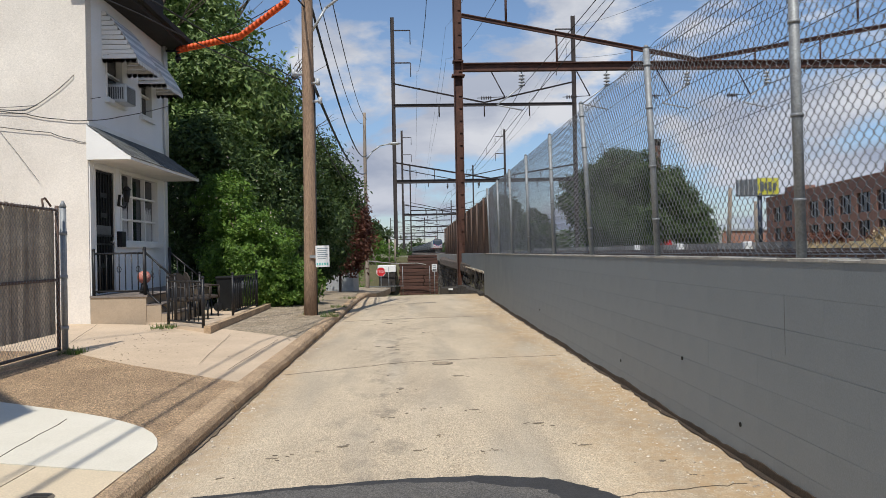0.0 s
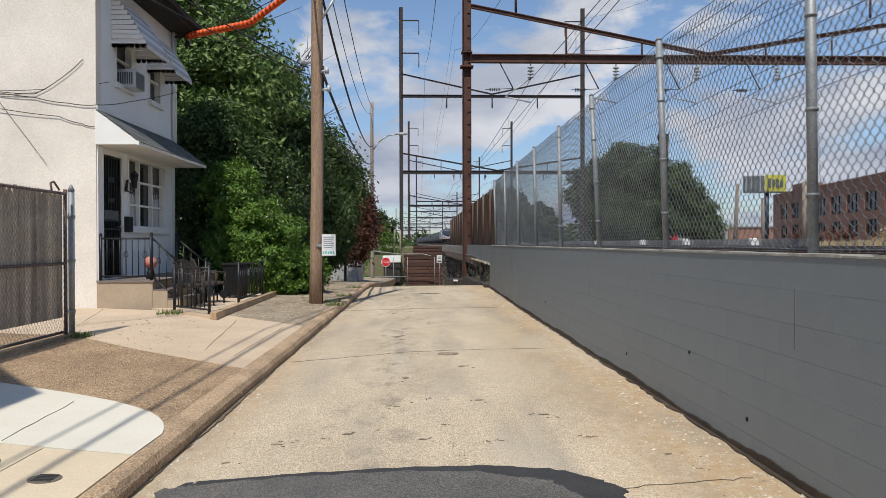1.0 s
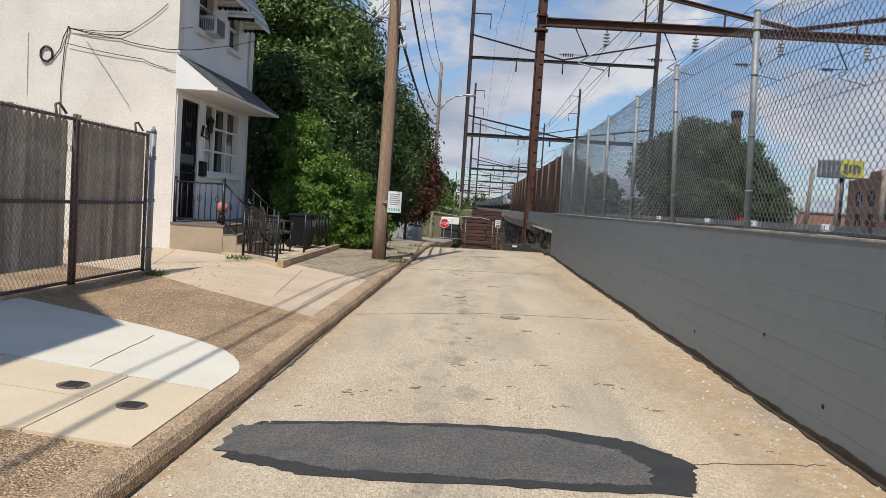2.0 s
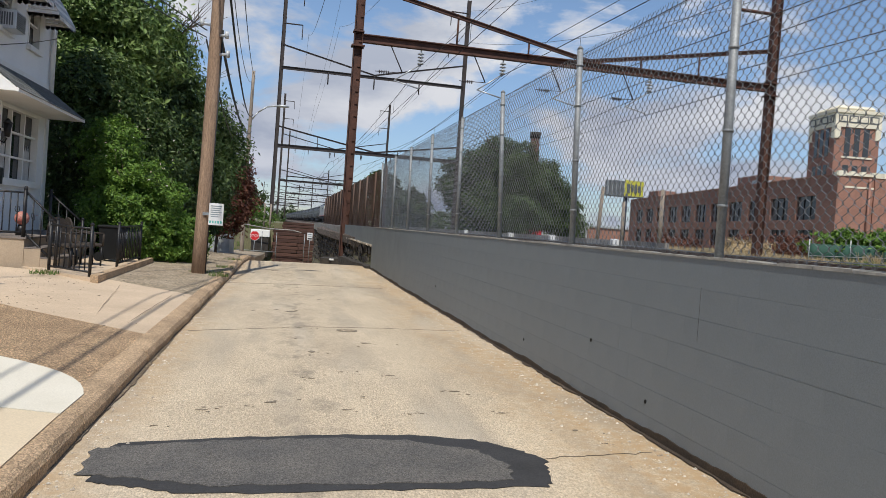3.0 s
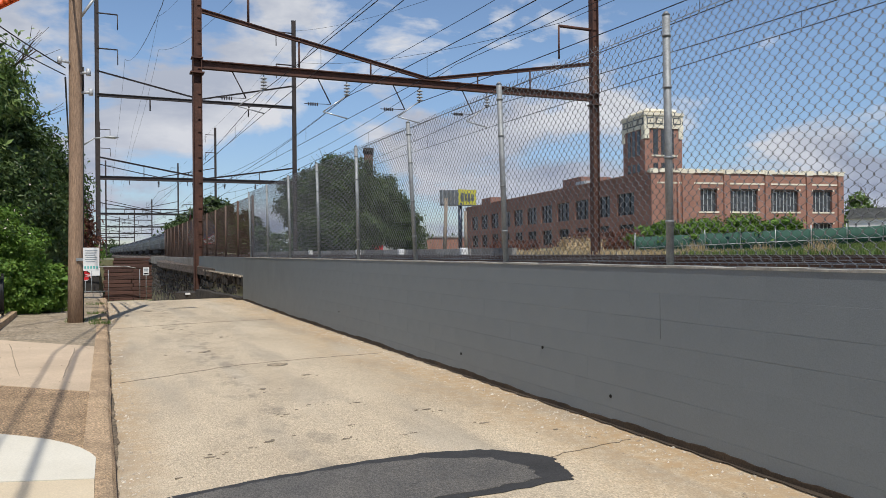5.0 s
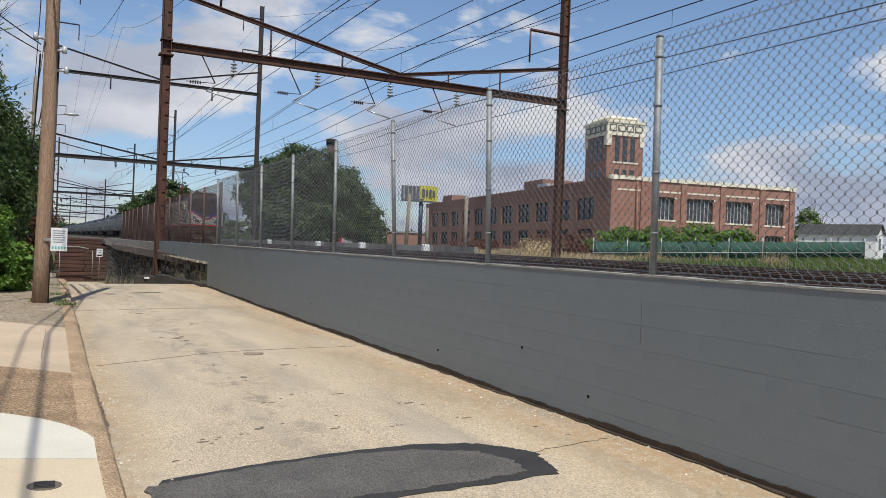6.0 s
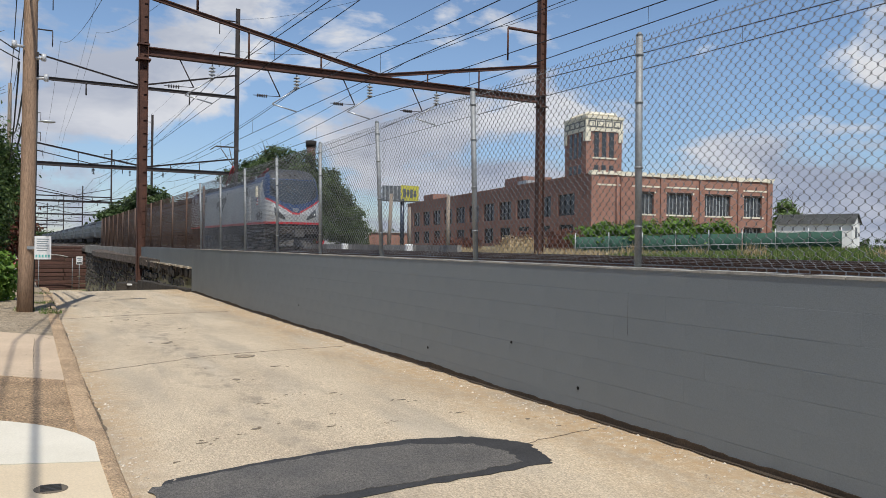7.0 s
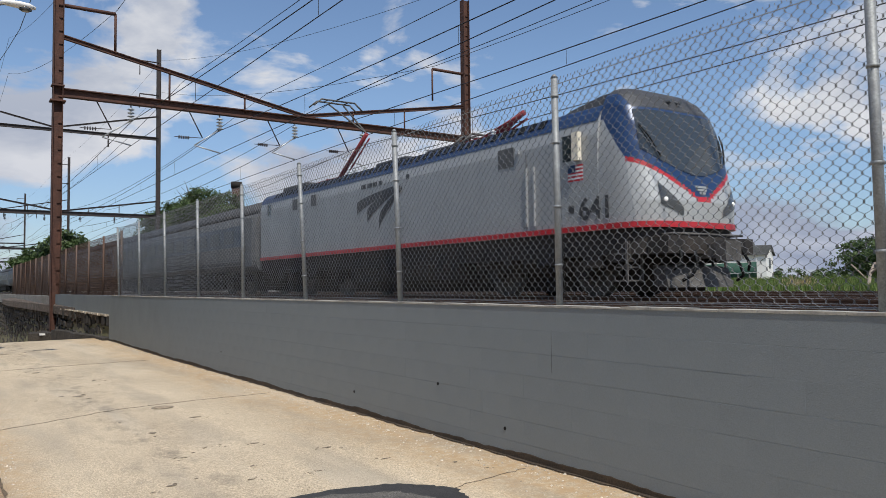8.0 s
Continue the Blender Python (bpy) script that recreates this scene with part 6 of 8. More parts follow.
def make_ornament():
    o = thing("round_ornament", (-4.95, 16.0, 0.835), "round rosy patterned ball ornament on the porch", "ornament")
    bm = bmesh.new()
    bmesh.ops.create_icosphere(bm, subdivisions=3, radius=0.13, matrix=Matrix.Translation((0, 0, 0.32)))
    for f in bm.faces:
        f.smooth = True
    part("ball", bm, "pinksign", o)
    bm = bmesh.new()
    tube(bm, (0, 0, 0), (0, 0, 0.22), 0.10, 0.05, n=10)
    part("stand", bm, "blackiron", o)


make_ornament()


settle(built, 0.0, -0.125)
built = {ob.name for ob in bpy.data.objects}


# neighbour's wall behind the gate, out of view: it throws the shadow on the slabs
def make_neighbour():
    bm = bmesh.new()
    loft(bm, [[(-3.82, y, 0.0), (-3.82, y, 7.4), (-5.6, y, 10.2), (-7.6, y, 7.4), (-7.6, y, 0.0)] for y in (2.7, -8.0)], smooth=False)
    n = tagged(part("neighbour_house", bm, "stucco"), "plain stucco house standing beside the pavement", "house")


make_neighbour()


# chain-link gate with stockade boards behind it
def make_gate():
    GX = -4.28
    bm = bmesh.new()
    slab(bm, [(-12, 5.8), (-4.45, 7.4), (-4.45, 11.2), (-5.6, HY0 - 0.05), (-12, HY0 - 0.05)], 0.05, lambda x, y: pave_z(x, y) + 0.02)
    g = structure("gravel_yard", bm, "gravel", "yard strewn with white gravel", "gravel")
    bm = bmesh.new()
    rnd = random.Random(6)
    for k in range(1800):
        x, y, r = rnd.uniform(-5.6, -4.42), rnd.uniform(7.2, 11.0), rnd.uniform(0.012, 0.03)
        z = pave_z(x, y) + 0.02
        vs = [bm.verts.new((x + r * math.cos(i * 1.571 + k), y + r * math.sin(i * 1.571 + k), z)) for i in range(4)]
        top = bm.verts.new((x, y, z + r))
        for i in range(4):
            bm.faces.new((vs[i], vs[(i + 1) % 4], top))
    tagged(part("gravel", bm, "gravel"), "loose white gravel stones", "gravel", kind="stuff")
    solid("fence_footing", (GX - 0.24, 7.0, 0.0), (GX - 0.02, 11.25, 0.185), "kerb", pavement, "concrete strip under the gate")
    for ya, yb in ((9.12, 10.98), (7.1, 9.04)):
        gt = thing("chain_link_gate", (GX, ya, 0.28), "rusty chain-link gate leaf with weathered boards behind", "gate", "gate leaves")
        w = yb - ya
        for y in (0, w):
            bm = bmesh.new()
            tube(bm, (0, y, 0.02), (0, y, 1.98), 0.025, n=10)
            part("stile", bm, "oldwire", gt)
        for z in (0.06, 0.98, 1.92):
            bm = bmesh.new()
            tube(bm, (0, 0, z), (0, w, z), 0.02, n=8)
            part("rail", bm, "oldwire", gt)
        bm = bmesh.new()
        mesh_panel(bm, 0, w, 0.06, 1.92, 0.03, 0.0022, 0.074, 0.092, random.Random(7))
        part("wire_mesh", bm, "wire", gt)
        n = int(w / 0.142)
        rnd = random.Random(int(ya * 10))
        for k in range(n):
            y0 = 0.03 + k * 0.142
            bm = bmesh.new()
            top = 1.93 + rnd.uniform(-0.03, 0.03)
            slab_pts = [(y0, 0.25), (y0 + 0.132, 0.25), (y0 + 0.132, top - 0.04), (y0 + 0.10, top), (y0 + 0.03, top), (y0, top - 0.04)]
            vs = [bm.verts.new((-0.045, y, z)) for y, z in slab_pts]
            r = bmesh.ops.extrude_face_region(bm, geom=[bm.faces.new(vs)])
            for v in r["geom"]:
                if isinstance(v, bmesh.types.BMVert):
                    v.co.x -= 0.018
            part("board", bm, "picket", gt)
        for z in (0.45, 1.55):
            bm = bmesh.new()
            box(bm, (-0.10, 0.02, z), (-0.064, w - 0.02, z + 0.08))
            part("batten", bm, "picket", gt)
        bm = bmesh.new()
        polytube(bm, [(0, 0.8 * w, 1.92), (-0.02, 0.8 * w, 2.04), (0.0, 0.8 * w + 0.05, 2.06), (0.02, 0.8 * w + 0.16, 1.96)], 0.014)
        part("latch", bm, "oldwire", gt)
    for y in (11.16, 7.1):
        p = thing("gate_post", (GX, y, 0.27), "galvanised gate post with a domed cap", "post", "gate posts")
        bm = bmesh.new()
        tube(bm, (0, 0, 0), (0, 0, 1.98), 0.042, n=12)
        part("shaft", bm, "galv", p)
        bm = bmesh.new()
        tube(bm, (0, 0, 1.98), (0, 0, 2.07), 0.05, 0.012, n=12)
        part("cap", bm, "galv", p)
        for z in (0.3, 1.0, 1.6):
            bm = bmesh.new()
            tube(bm, (0, 0, z), (0, 0, z + 0.05), 0.052, n=12)
            part("hinge", bm, "galv", p)


make_gate()
settle(built, -0.08, -0.115)


# ---------------- plants ----------------
def leaf_cloud(name, blobs, count, size, mat, parent, seed, clump=0.45, flat=0.35):
    """Many small leaves gathered in clumps over the blobs (x, y, z, rx, ry, rz), as one mesh."""
    rng = np.random.default_rng(seed)
    vol = np.array([b[3] * b[5] for b in blobs])
    share = np.maximum(1, (count * vol / vol.sum()).astype(int))
    pts, outs = [], []
    for b, n in zip(blobs, share):
        per = 38
        m = max(3, n // per)
        d = rng.normal(size=(m, 3))
        d /= np.linalg.norm(d, axis=1)[:, None]
        lump = 1 + 0.24 * np.sin(d[:, 0] * 6.3 + seed) * np.cos(d[:, 2] * 6.1 + b[0]) + 0.15 * np.sin(d[:, 1] * 9 + b[1])
        rad = (rng.random(m) ** 0.33) * 0.25 + 0.78
        inner = rng.random(m) < 0.22
        rad[inner] *= rng.random(inner.sum()) * 0.5 + 0.35
        c = d * (rad * lump)[:, None] * np.array(b[3:6]) + np.array(b[:3])
        k = np.repeat(np.arange(m), per)
        off = rng.normal(size=(len(k), 3)) * clump * np.array((1, 1, 0.62)) * 0.55
        pts.append(c[k] + off)
        outs.append(d[k])
    p, o = np.concatenate(pts), np.concatenate(outs)
    n = len(p)
    nrm = o * 0.7 + rng.normal(size=(n, 3)) * 0.5 + np.array((0, 0, flat))
    nrm /= np.linalg.norm(nrm, axis=1)[:, None]
    t = np.cross(nrm, rng.normal(size=(n, 3)))
    t /= np.linalg.norm(t, axis=1)[:, None] + 1e-9
    b2 = np.cross(nrm, t)
    s = size * (0.6 + 0.8 * rng.random(n))[:, None]
    v = np.stack((p - t * s, p + b2 * s * 0.42, p + t * s - nrm * s * 0.25, p - b2 * s * 0.42), axis=1).reshape(-1, 3)
    f = np.arange(4 * n).reshape(-1, 4)
    me = bpy.data.meshes.new(name)
    me.from_pydata(v.tolist(), [], f.tolist())
    me.materials.append(MAT[mat])
    ob = new(name, me)
    ob.parent = parent
    return tagged(ob, kind="stuff")


def limb(bm, a, b, r0, r1, rnd, depth, spread):
    a, b = Vector(a), Vector(b)
    mid = a.lerp(b, 0.5) + Vector((rnd.uniform(-1, 1), rnd.uniform(-1, 1), 0)) * (b - a).length * 0.08
    tube(bm, a, mid, r0, (r0 + r1) / 2, n=7)
    tube(bm, mid, b, (r0 + r1) / 2, r1, n=7)
    if depth:
        for k in range(3):
            q = a.lerp(b, rnd.uniform(0.55, 1.0))
            d = (b - a).normalized() + Vector((rnd.uniform(-1, 1), rnd.uniform(-1, 1), rnd.uniform(-0.2, 0.6))) * spread
            limb(bm, q, q + d.normalized() * (b - a).length * 0.62, r1 * 0.8, r1 * 0.35, rnd, depth - 1, spread)


def tree(name, base, height, blobs, count, size, mat, label, seed, trunk=0.22, clump=0.45, category="tree", group=""):
    t = thing(name, (base[0], base[1], base[2] + lie(base[0])), label, category, group)
    rnd = random.Random(seed)
    bm = bmesh.new()
    limb(bm, (0, 0, -0.3), (rnd.uniform(-0.2, 0.2), 0, height * 0.55), trunk, trunk * 0.55, rnd, 3 if height > 4 else 2, 0.8)
    part("trunk", bm, "bark", t)
    rel = [(x - base[0], y - base[1], z - base[2], rx, ry, rz) for x, y, z, rx, ry, rz in blobs]
    leaf_cloud("crown", rel, count, size, mat, t, seed, clump)
    return t


tree("broadleaf_tree", (-7.6, 25.5, 0.4), 11, [(-7.9, 25.5, 8.8, 2.7, 2.6, 2.6), (-6.3, 24.8, 7.0, 2.0, 2.0, 2.0), (-5.2, 25.4, 6.6, 1.5, 1.5, 1.3), (-8.2, 25, 5.0, 2.8, 2.4, 2.4), (-6.0, 24.0, 4.6, 1.8, 1.6, 1.8), (-9.5, 27, 11.0, 2.6, 2.6, 2.4)], 90000, 0.10, "leafA", "tall dark green broadleaf tree with drooping leaves behind the house", 3, 0.28)
tree("broadleaf_tree", (-5.6, 29.5, 0.3), 9, [(-5.7, 29.2, 6.6, 1.9, 1.9, 2.0), (-4.9, 28.4, 4.4, 1.8, 1.8, 2.0), (-6.4, 28, 3.2, 2.2, 2.0, 2.4), (-4.3, 29.5, 2.4, 1.5, 1.6, 1.8)], 70000, 0.095, "leafE", "dense green broadleaf tree leaning over the pavement", 4, 0.24)
tree("overgrown_hedge", (-5.1, 22.6, 0.3), 4, [(-5.2, 22.8, 3.0, 1.35, 1.6, 1.7), (-4.8, 23.0, 1.4, 1.4, 1.6, 1.3), (-5.4, 22.4, 4.6, 0.9, 1.1, 0.9), (-4.2, 24.0, 2.6, 1.0, 1.2, 1.5)], 46000, 0.07, "leafE", "overgrown dark green hedge beside the house", 5, 0.08, category="hedge")
bush = tree("flowering_bush", (-3.75, 20.4, 0.15), 3, [(-3.72, 20.3, 1.25, 1.05, 1.0, 1.22), (-4.45, 20.7, 2.75, 0.68, 0.75, 0.85), (-4.3, 20.6, 1.6, 0.7, 0.8, 1.1), (-3.35, 20.4, 0.75, 0.85, 0.8, 0.65)], 52000, 0.045, "leafB", "bright green shrub with a few pale flowers", 6, 0.05, 0.15, "bush")
leaf_cloud("flowers", [(-0.5, 0.0, 2.5, 0.7, 0.8, 0.9)], 40, 0.028, "flower", bush, 8, 1.6)
tree("sapling", (-2.55, 20.9, 0.2), 1.1, [(-2.55, 20.9, 0.75, 0.38, 0.38, 0.5)], 2600, 0.085, "leafB", "light green sapling at the foot of the bush", 9, 0.02, 0.25, "sapling")
tree("broadleaf_tree", (-4.2, 35, 0.0), 6, [(-4.1, 35, 5.0, 1.5, 1.8, 1.9), (-3.9, 34, 3.0, 1.4, 1.6, 1.6), (-4.3, 36.5, 2.0, 1.6, 1.6, 1.8), (-3.0, 35.5, 4.2, 0.8, 1.0, 1.3)], 36000, 0.09, "leafE", "slim green tree at the pavement's edge", 10, 0.16)
tree("maroon_tree", (-3.5, 41, -0.6), 4, [(-2.75, 41, 3.3, 0.7, 0.8, 0.9), (-3.3, 41.4, 2.2, 0.9, 0.9, 1.3), (-2.55, 40.8, 2.0, 0.65, 0.7, 0.9), (-3.2, 41, 1.2, 0.7, 0.7, 0.7)], 16000, 0.10, "leafC", "small tree with maroon-red leaves", 11, 0.09)
tree("street_shrub", (-5.4, 93, 0.0), 2.5, [(-5.6, 93, 1.2, 2.0, 1.4, 1.8), (-4.0, 94, 0.9, 1.6, 1.2, 1.0), (-2.6, 93, 1.5, 1.2, 0.9, 1.3), (-3.6, 92.5, 2.6, 1.0, 0.9, 1.0), (-7.5, 95, 2.2, 2.2, 1.5, 2.2), (-6.4, 86, -1.5, 1.6, 1.5, 1.8)], 9000, 0.12, "leafB", "weedy green shrubs on the bank at the lane's end", 12, 0.05, 0.4, "bush")

tree("large_tree", (-9.0, 150, 0.0), 8, [(-9.5, 150, 6.0, 3.4, 3, 3.0), (-6.6, 151, 4.4, 2.4, 2.4, 2.2), (-13, 149, 5.6, 3.2, 3, 3.2)], 9000, 0.34, "leafD", "dark distant tree beyond the lane's end", 41, 0.4, 0.8)

# right of the railway
tree("large_tree", (33, 112, 1.0), 15, [(31.3, 112, 11.4, 4.6, 5, 3.8), (36.3, 111, 9.0, 3.8, 4, 3.8), (39.5, 110, 5.4, 2.9, 3, 3.2), (27, 113, 8.2, 4.2, 4, 4.2), (31, 109, 4.6, 7.0, 4, 3.2), (25.4, 114, 10.6, 2.2, 2.4, 1.9), (41.0, 109, 3.4, 2.0, 2.5, 2.0)], 84000, 0.25, "leafD", "large rounded green tree across the railway", 13, 0.6, 0.9)
tree("large_tree", (19.5, 170, 1.0), 10, [(19.5, 170, 7.5, 5, 5, 4.5), (14, 172, 5, 4, 4, 3.4), (26, 168, 5.5, 4.5, 4, 3.8)], 14000, 0.5, "leafD", "distant rounded tree beside the railway", 14, 0.5, 1.0)
tree("evergreen_tree", (101, 80, 1.0), 8, [(101, 80, 3.0, 2.2, 2.4, 1.6), (101, 80, 5.2, 1.8, 1.9, 1.4), (101, 80, 7.0, 1.1, 1.2, 1.2), (103.6, 79, 2.6, 1.6, 2, 1.3)], 9000, 0.3, "leafA", "dark evergreen beyond the factory", 15, 0.3, 0.7)
for k, (x, y, r, h) in enumerate(((45.2, 56.8, 2.2, 2.7), (48.2, 55.2, 2.3, 2.8), (51.4, 53.5, 2.3, 2.9), (54.4, 52.0, 2.0, 2.6))):
    tree("vine_bush", (x, y, 1.0), 2, [(x, y, 1.0 + h * 0.55, r, r * 0.8, h * 0.45), (x + 0.6, y - 0.3, 1.0 + h * 0.8, r * 0.7, r * 0.6, h * 0.25)], 5200, 0.16, "leafB", "leafy green bush growing over the green fence", 30 + k, 0.05, 0.4, "bush", "bushes at the green fence")
for k, (x, y, r, h) in enumerate(((62, 30, 2.4, 3.6), (57, 24, 2.2, 3.2), (66, 35, 2.6, 3.4), (52, 17, 2.2, 3.6), (72, 37, 3, 4.2))):
    tree("shrub", (x, y, 1.0), 2, [(x, y, 1.0 + h * 0.45, r, r, h * 0.5), (x + 1, y - 1, 1.0 + h * 0.3, r * 0.8, r * 0.8, h * 0.35)], 5200, 0.2, "leafD", "scrubby green shrub beside the railway yard", 40 + k, 0.06, 0.5, "bush", "shrubs beside the yard")
for k, (x, y, r, h) in enumerate(((40, 62, 2.0, 1.6), (43, 66, 2.4, 2.2), (36, 68, 2.2, 1.5), (47, 63, 2.0, 2.0), (51, 70, 2.4, 2.4))):
    tree("dry_brush", (x, y, 1.0), 1.2, [(x, y, 1.0 + h * 0.45, r, r, h * 0.5)], 3000, 0.14, "straw" if k == 0 else "leafC", "dry brown brush at the foot of the factory", 50 + k, 0.04, 0.5, "bush", "dry brush by the factory")


def blades(name, area, count, h, mat, label, seed, w=0.02):
    rng = np.random.default_rng(seed)
    x = rng.uniform(area[0], area[1], count)
    y = rng.uniform(area[2], area[3], count)
    hh = h * (0.4 + 0.9 * rng.random(count))
    a = rng.uniform(0, 6.283, count)
    lean = rng.normal(size=(count, 2)) * hh[:, None] * 0.25
    z0 = area[4] + np.array([lie(v) for v in x])
    dx, dy = np.cos(a) * w, np.sin(a) * w
    v = np.stack((np.stack((x - dx, y - dy, z0), 1), np.stack((x + dx, y + dy, z0), 1), np.stack((x + lean[:, 0], y + lean[:, 1], z0 + hh), 1)), 1).reshape(-1, 3)
    me = bpy.data.meshes.new(name)
    me.from_pydata(v.tolist(), [], np.arange(3 * count).reshape(-1, 3).tolist())
    me.materials.append(MAT[mat])
    return tagged(new(name, me), label, "grass", kind="stuff")


blades("grass", (24, 62, 5, 31, 0.93), 46000, 0.42, "grass", "tall green grass beside the railway", 1, 0.035)
blades("grass", (35, 62, 31, 47, 0.93), 26000, 0.42, "grass", "tall green grass in front of the green fence", 3, 0.035)
blades("grass", (24, 35, 31, 60, 0.93), 7000, 0.45, "straw", "dry yellow grass beside the railway", 4, 0.035)
blades("grass", (24, 46, 55, 100, 0.93), 9000, 0.6, "straw", "dry yellow grass beside the railway", 2, 0.04)
for k, (x, y) in enumerate(((28.5, 33.5), (33.0, 21.5), (27, 24), (36, 36))):
    blades("grass_tuft", (x - 0.5, x + 0.5, y - 0.5, y + 0.5, 0.95), 200, 0.75, "straw", "tuft of dry straw-coloured grass", 20 + k, 0.03)
for k, (x, y, z, s) in enumerate(((-1.75, 17.9, 0.13, 0.35), (-1.42, 17.2, 0.12, 0.2), (-4.15, 10.9, 0.25, 0.16), (-1.5, 20, 0.12, 0.2), (-1.55, 23.5, 0.12, 0.25), (-4.0, 14.2, 0.26, 0.2))):
    blades("weed_tuft", (x - s, x + s, y - s, y + s, z), 130, 0.085, "grass", "small tuft of green weeds in the pavement", 60 + k, 0.008)


def far_woods():
    blobs = []
    rnd = random.Random(77)
    for k in range(70):
        a = radians(rnd.uniform(-75, 85))
        d = rnd.uniform(420, 700)
        x, y = d * math.sin(a), d * math.cos(a)
        if -40 < x < 60:
            d, x, y = 700, 700 * math.sin(a), 700 * math.cos(a)
        r = rnd.uniform(12, 22)
        blobs.append((x, y, 4.0, r * 1.6, r, rnd.uniform(5, 9)))
    for x, y, r, h in ((-14, 120, 7, 7), (-24, 110, 8, 8), (-9, 150, 6, 6.5), (-30, 90, 8, 8), (-16, 75, 5, 5)):
        blobs.append((x, y, h * 0.45, r, r, h * 0.6))
    leaf_cloud("far_woods", blobs, 90000, 1.3, "leafD", None, 78, 2.6)
    w = bpy.data.objects["far_woods"]
    tagged(w, "distant band of green trees on the horizon", "trees", kind="stuff")


far_woods()


def make_debris():
    """Twigs, crumbs of dirt and dead leaves on the pavement."""
    bm = bmesh.new()
    rnd = random.Random(91)
    for k in range(210):
        u = rnd.random()
        if u < 0.45:
            x, y = rnd.gauss(-3.6, 0.7), rnd.gauss(10.3, 0.7)
        elif u < 0.7:
            x, y = rnd.gauss(-3.9, 0.45), rnd.gauss(12.6, 0.6)
        else:
            x, y = rnd.uniform(-4.4, -1.5), rnd.uniform(7.5, 20)
        if x > -1.5 or x < -6:
            continue
        z = pave_z(x, y) + 0.006
        a, l, w = rnd.uniform(0, 6.28), rnd.uniform(0.005, 0.022), rnd.uniform(0.002, 0.005)
        c, s = math.cos(a), math.sin(a)
        low = [bm.verts.new((x + c * l * i - s * w * j, y + s * l * i + c * w * j, z)) for i, j in ((-1, -1), (1, -1), (1, 1), (-1, 1))]
        top = bm.verts.new((x, y, z + w * 1.6))
        for i in range(4):
            bm.faces.new((low[i], low[(i + 1) % 4], top))
    tagged(part("pavement_debris", bm, "grime"), "scattered twigs, crumbs and dead leaves on the pavement", "debris", kind="stuff")


make_debris()


# ---------------- poles, wires, signs along the lane ----------------
def make_utility_pole(x, y, z0, h, mat, label, lamp=False):
    p = thing("utility_pole", (x, y, z0), label, "utility pole", "utility poles")
    bm = bmesh.new()
    rings = []
    for k in range(9):
        u = k / 8
        r = 0.150 - 0.040 * u
        rings.append([(r * math.cos(i * 0.5236) + 0.012 * math.sin(u * 7), r * math.sin(i * 0.5236), -0.2 + (h + 0.2) * u) for i in range(12)])
    loft(bm, rings)
    part("shaft", bm, mat, p)
    if lamp:
        bm = bmesh.new()
        polytube(bm, [(0.1, 0, 9.75 * h / 13), (0.5, -0.1, 10.25 * h / 13), (1.1, -0.3, 10.65 * h / 13), (1.9, -0.4, 10.78 * h / 13)], 0.055)
        part("lamp_arm", bm, "lampgrey", p, "curved grey lamp arm")
        bm = bmesh.new()
        zz = 10.78 * h / 13
        loft(bm, [[(xx, -0.4 + w * math.cos(a), zz + w * 0.5 * math.sin(a)) for a in (0, 1.05, 2.1, 3.14, 4.2, 5.24)] for xx, w in ((1.75, 0.08), (1.95, 0.19), (2.4, 0.22), (2.65, 0.07))])
        part("lamp_head", bm, "lampgrey", p, "pale cobra-head street lamp")
    return p


pole_near = make_utility_pole(-1.88, 17.6, 0.04, 10.6, "pole", "brown weathered wooden utility pole at the kerb")
pole_near.rotation_euler = (0, radians(0.5), 0)
bm = bmesh.new()
polytube(bm, [(0.1, 0, 6.35), (0.4, 0, 6.85), (0.85, 0, 7.2), (1.2, 0, 7.31)], 0.03)
part("lamp_arm", bm, "lampgrey", pole_near, "curved grey lamp arm")
bm = bmesh.new()
loft(bm, [[(xx, w * math.cos(a), zz + w * 0.55 * math.sin(a)) for a in (0, 0.8, 1.57, 2.36, 3.14, 3.9, 4.7, 5.5)] for xx, w, zz in ((1.08, 0.05, 7.31), (1.2, 0.10, 7.33), (1.42, 0.13, 7.33), (1.62, 0.12, 7.32), (1.74, 0.05, 7.31))])
head = part("lamp_head", bm, "white", pole_near, "pale cobra-head street lamp")
bm = bmesh.new()
loft(bm, [[(1.55 + r * math.cos(a), r * 0.8 * math.sin(a), z) for a in [k * 0.5236 for k in range(12)]] for r, z in ((0.13, 7.29), (0.12, 7.24), (0.07, 7.21))])
part("lamp_lens", bm, "lens", head, "clear drop lens")
pole_far = make_utility_pole(-3.05, 57, -2.0, 13.7, "palepole", "grey wooden utility pole with a street lamp", True)
for z, dx in ((5.15, 0.1), (5.35, -0.12), (4.75, 0.12)):
    bm = bmesh.new()
    tube(bm, (dx, -0.12, z), (dx * 2.4, -0.22, z), 0.03, n=8)
    tube(bm, (dx * 2.4, -0.22, z - 0.06), (dx * 2.4, -0.22, z + 0.08), 0.045, n=8)
    part("wire_bracket", bm, "insul", pole_near)
bm = bmesh.new()
tube(bm, (0.15, -0.02, 0), (0.14, -0.02, 5.3), 0.018, n=6)
part("conduit", bm, "cable", pole_near, "dark ground cable")


def street_wire(pts, r, sag, label="black overhead cable strung between poles"):
    o = Vector(pts[0])
    w = thing("overhead_cable", o, label, "cable", "street cables")
    part("strand", wire("strand", [Vector(p) - o for p in pts], r, sag=sag, steps=14), "cable", w)


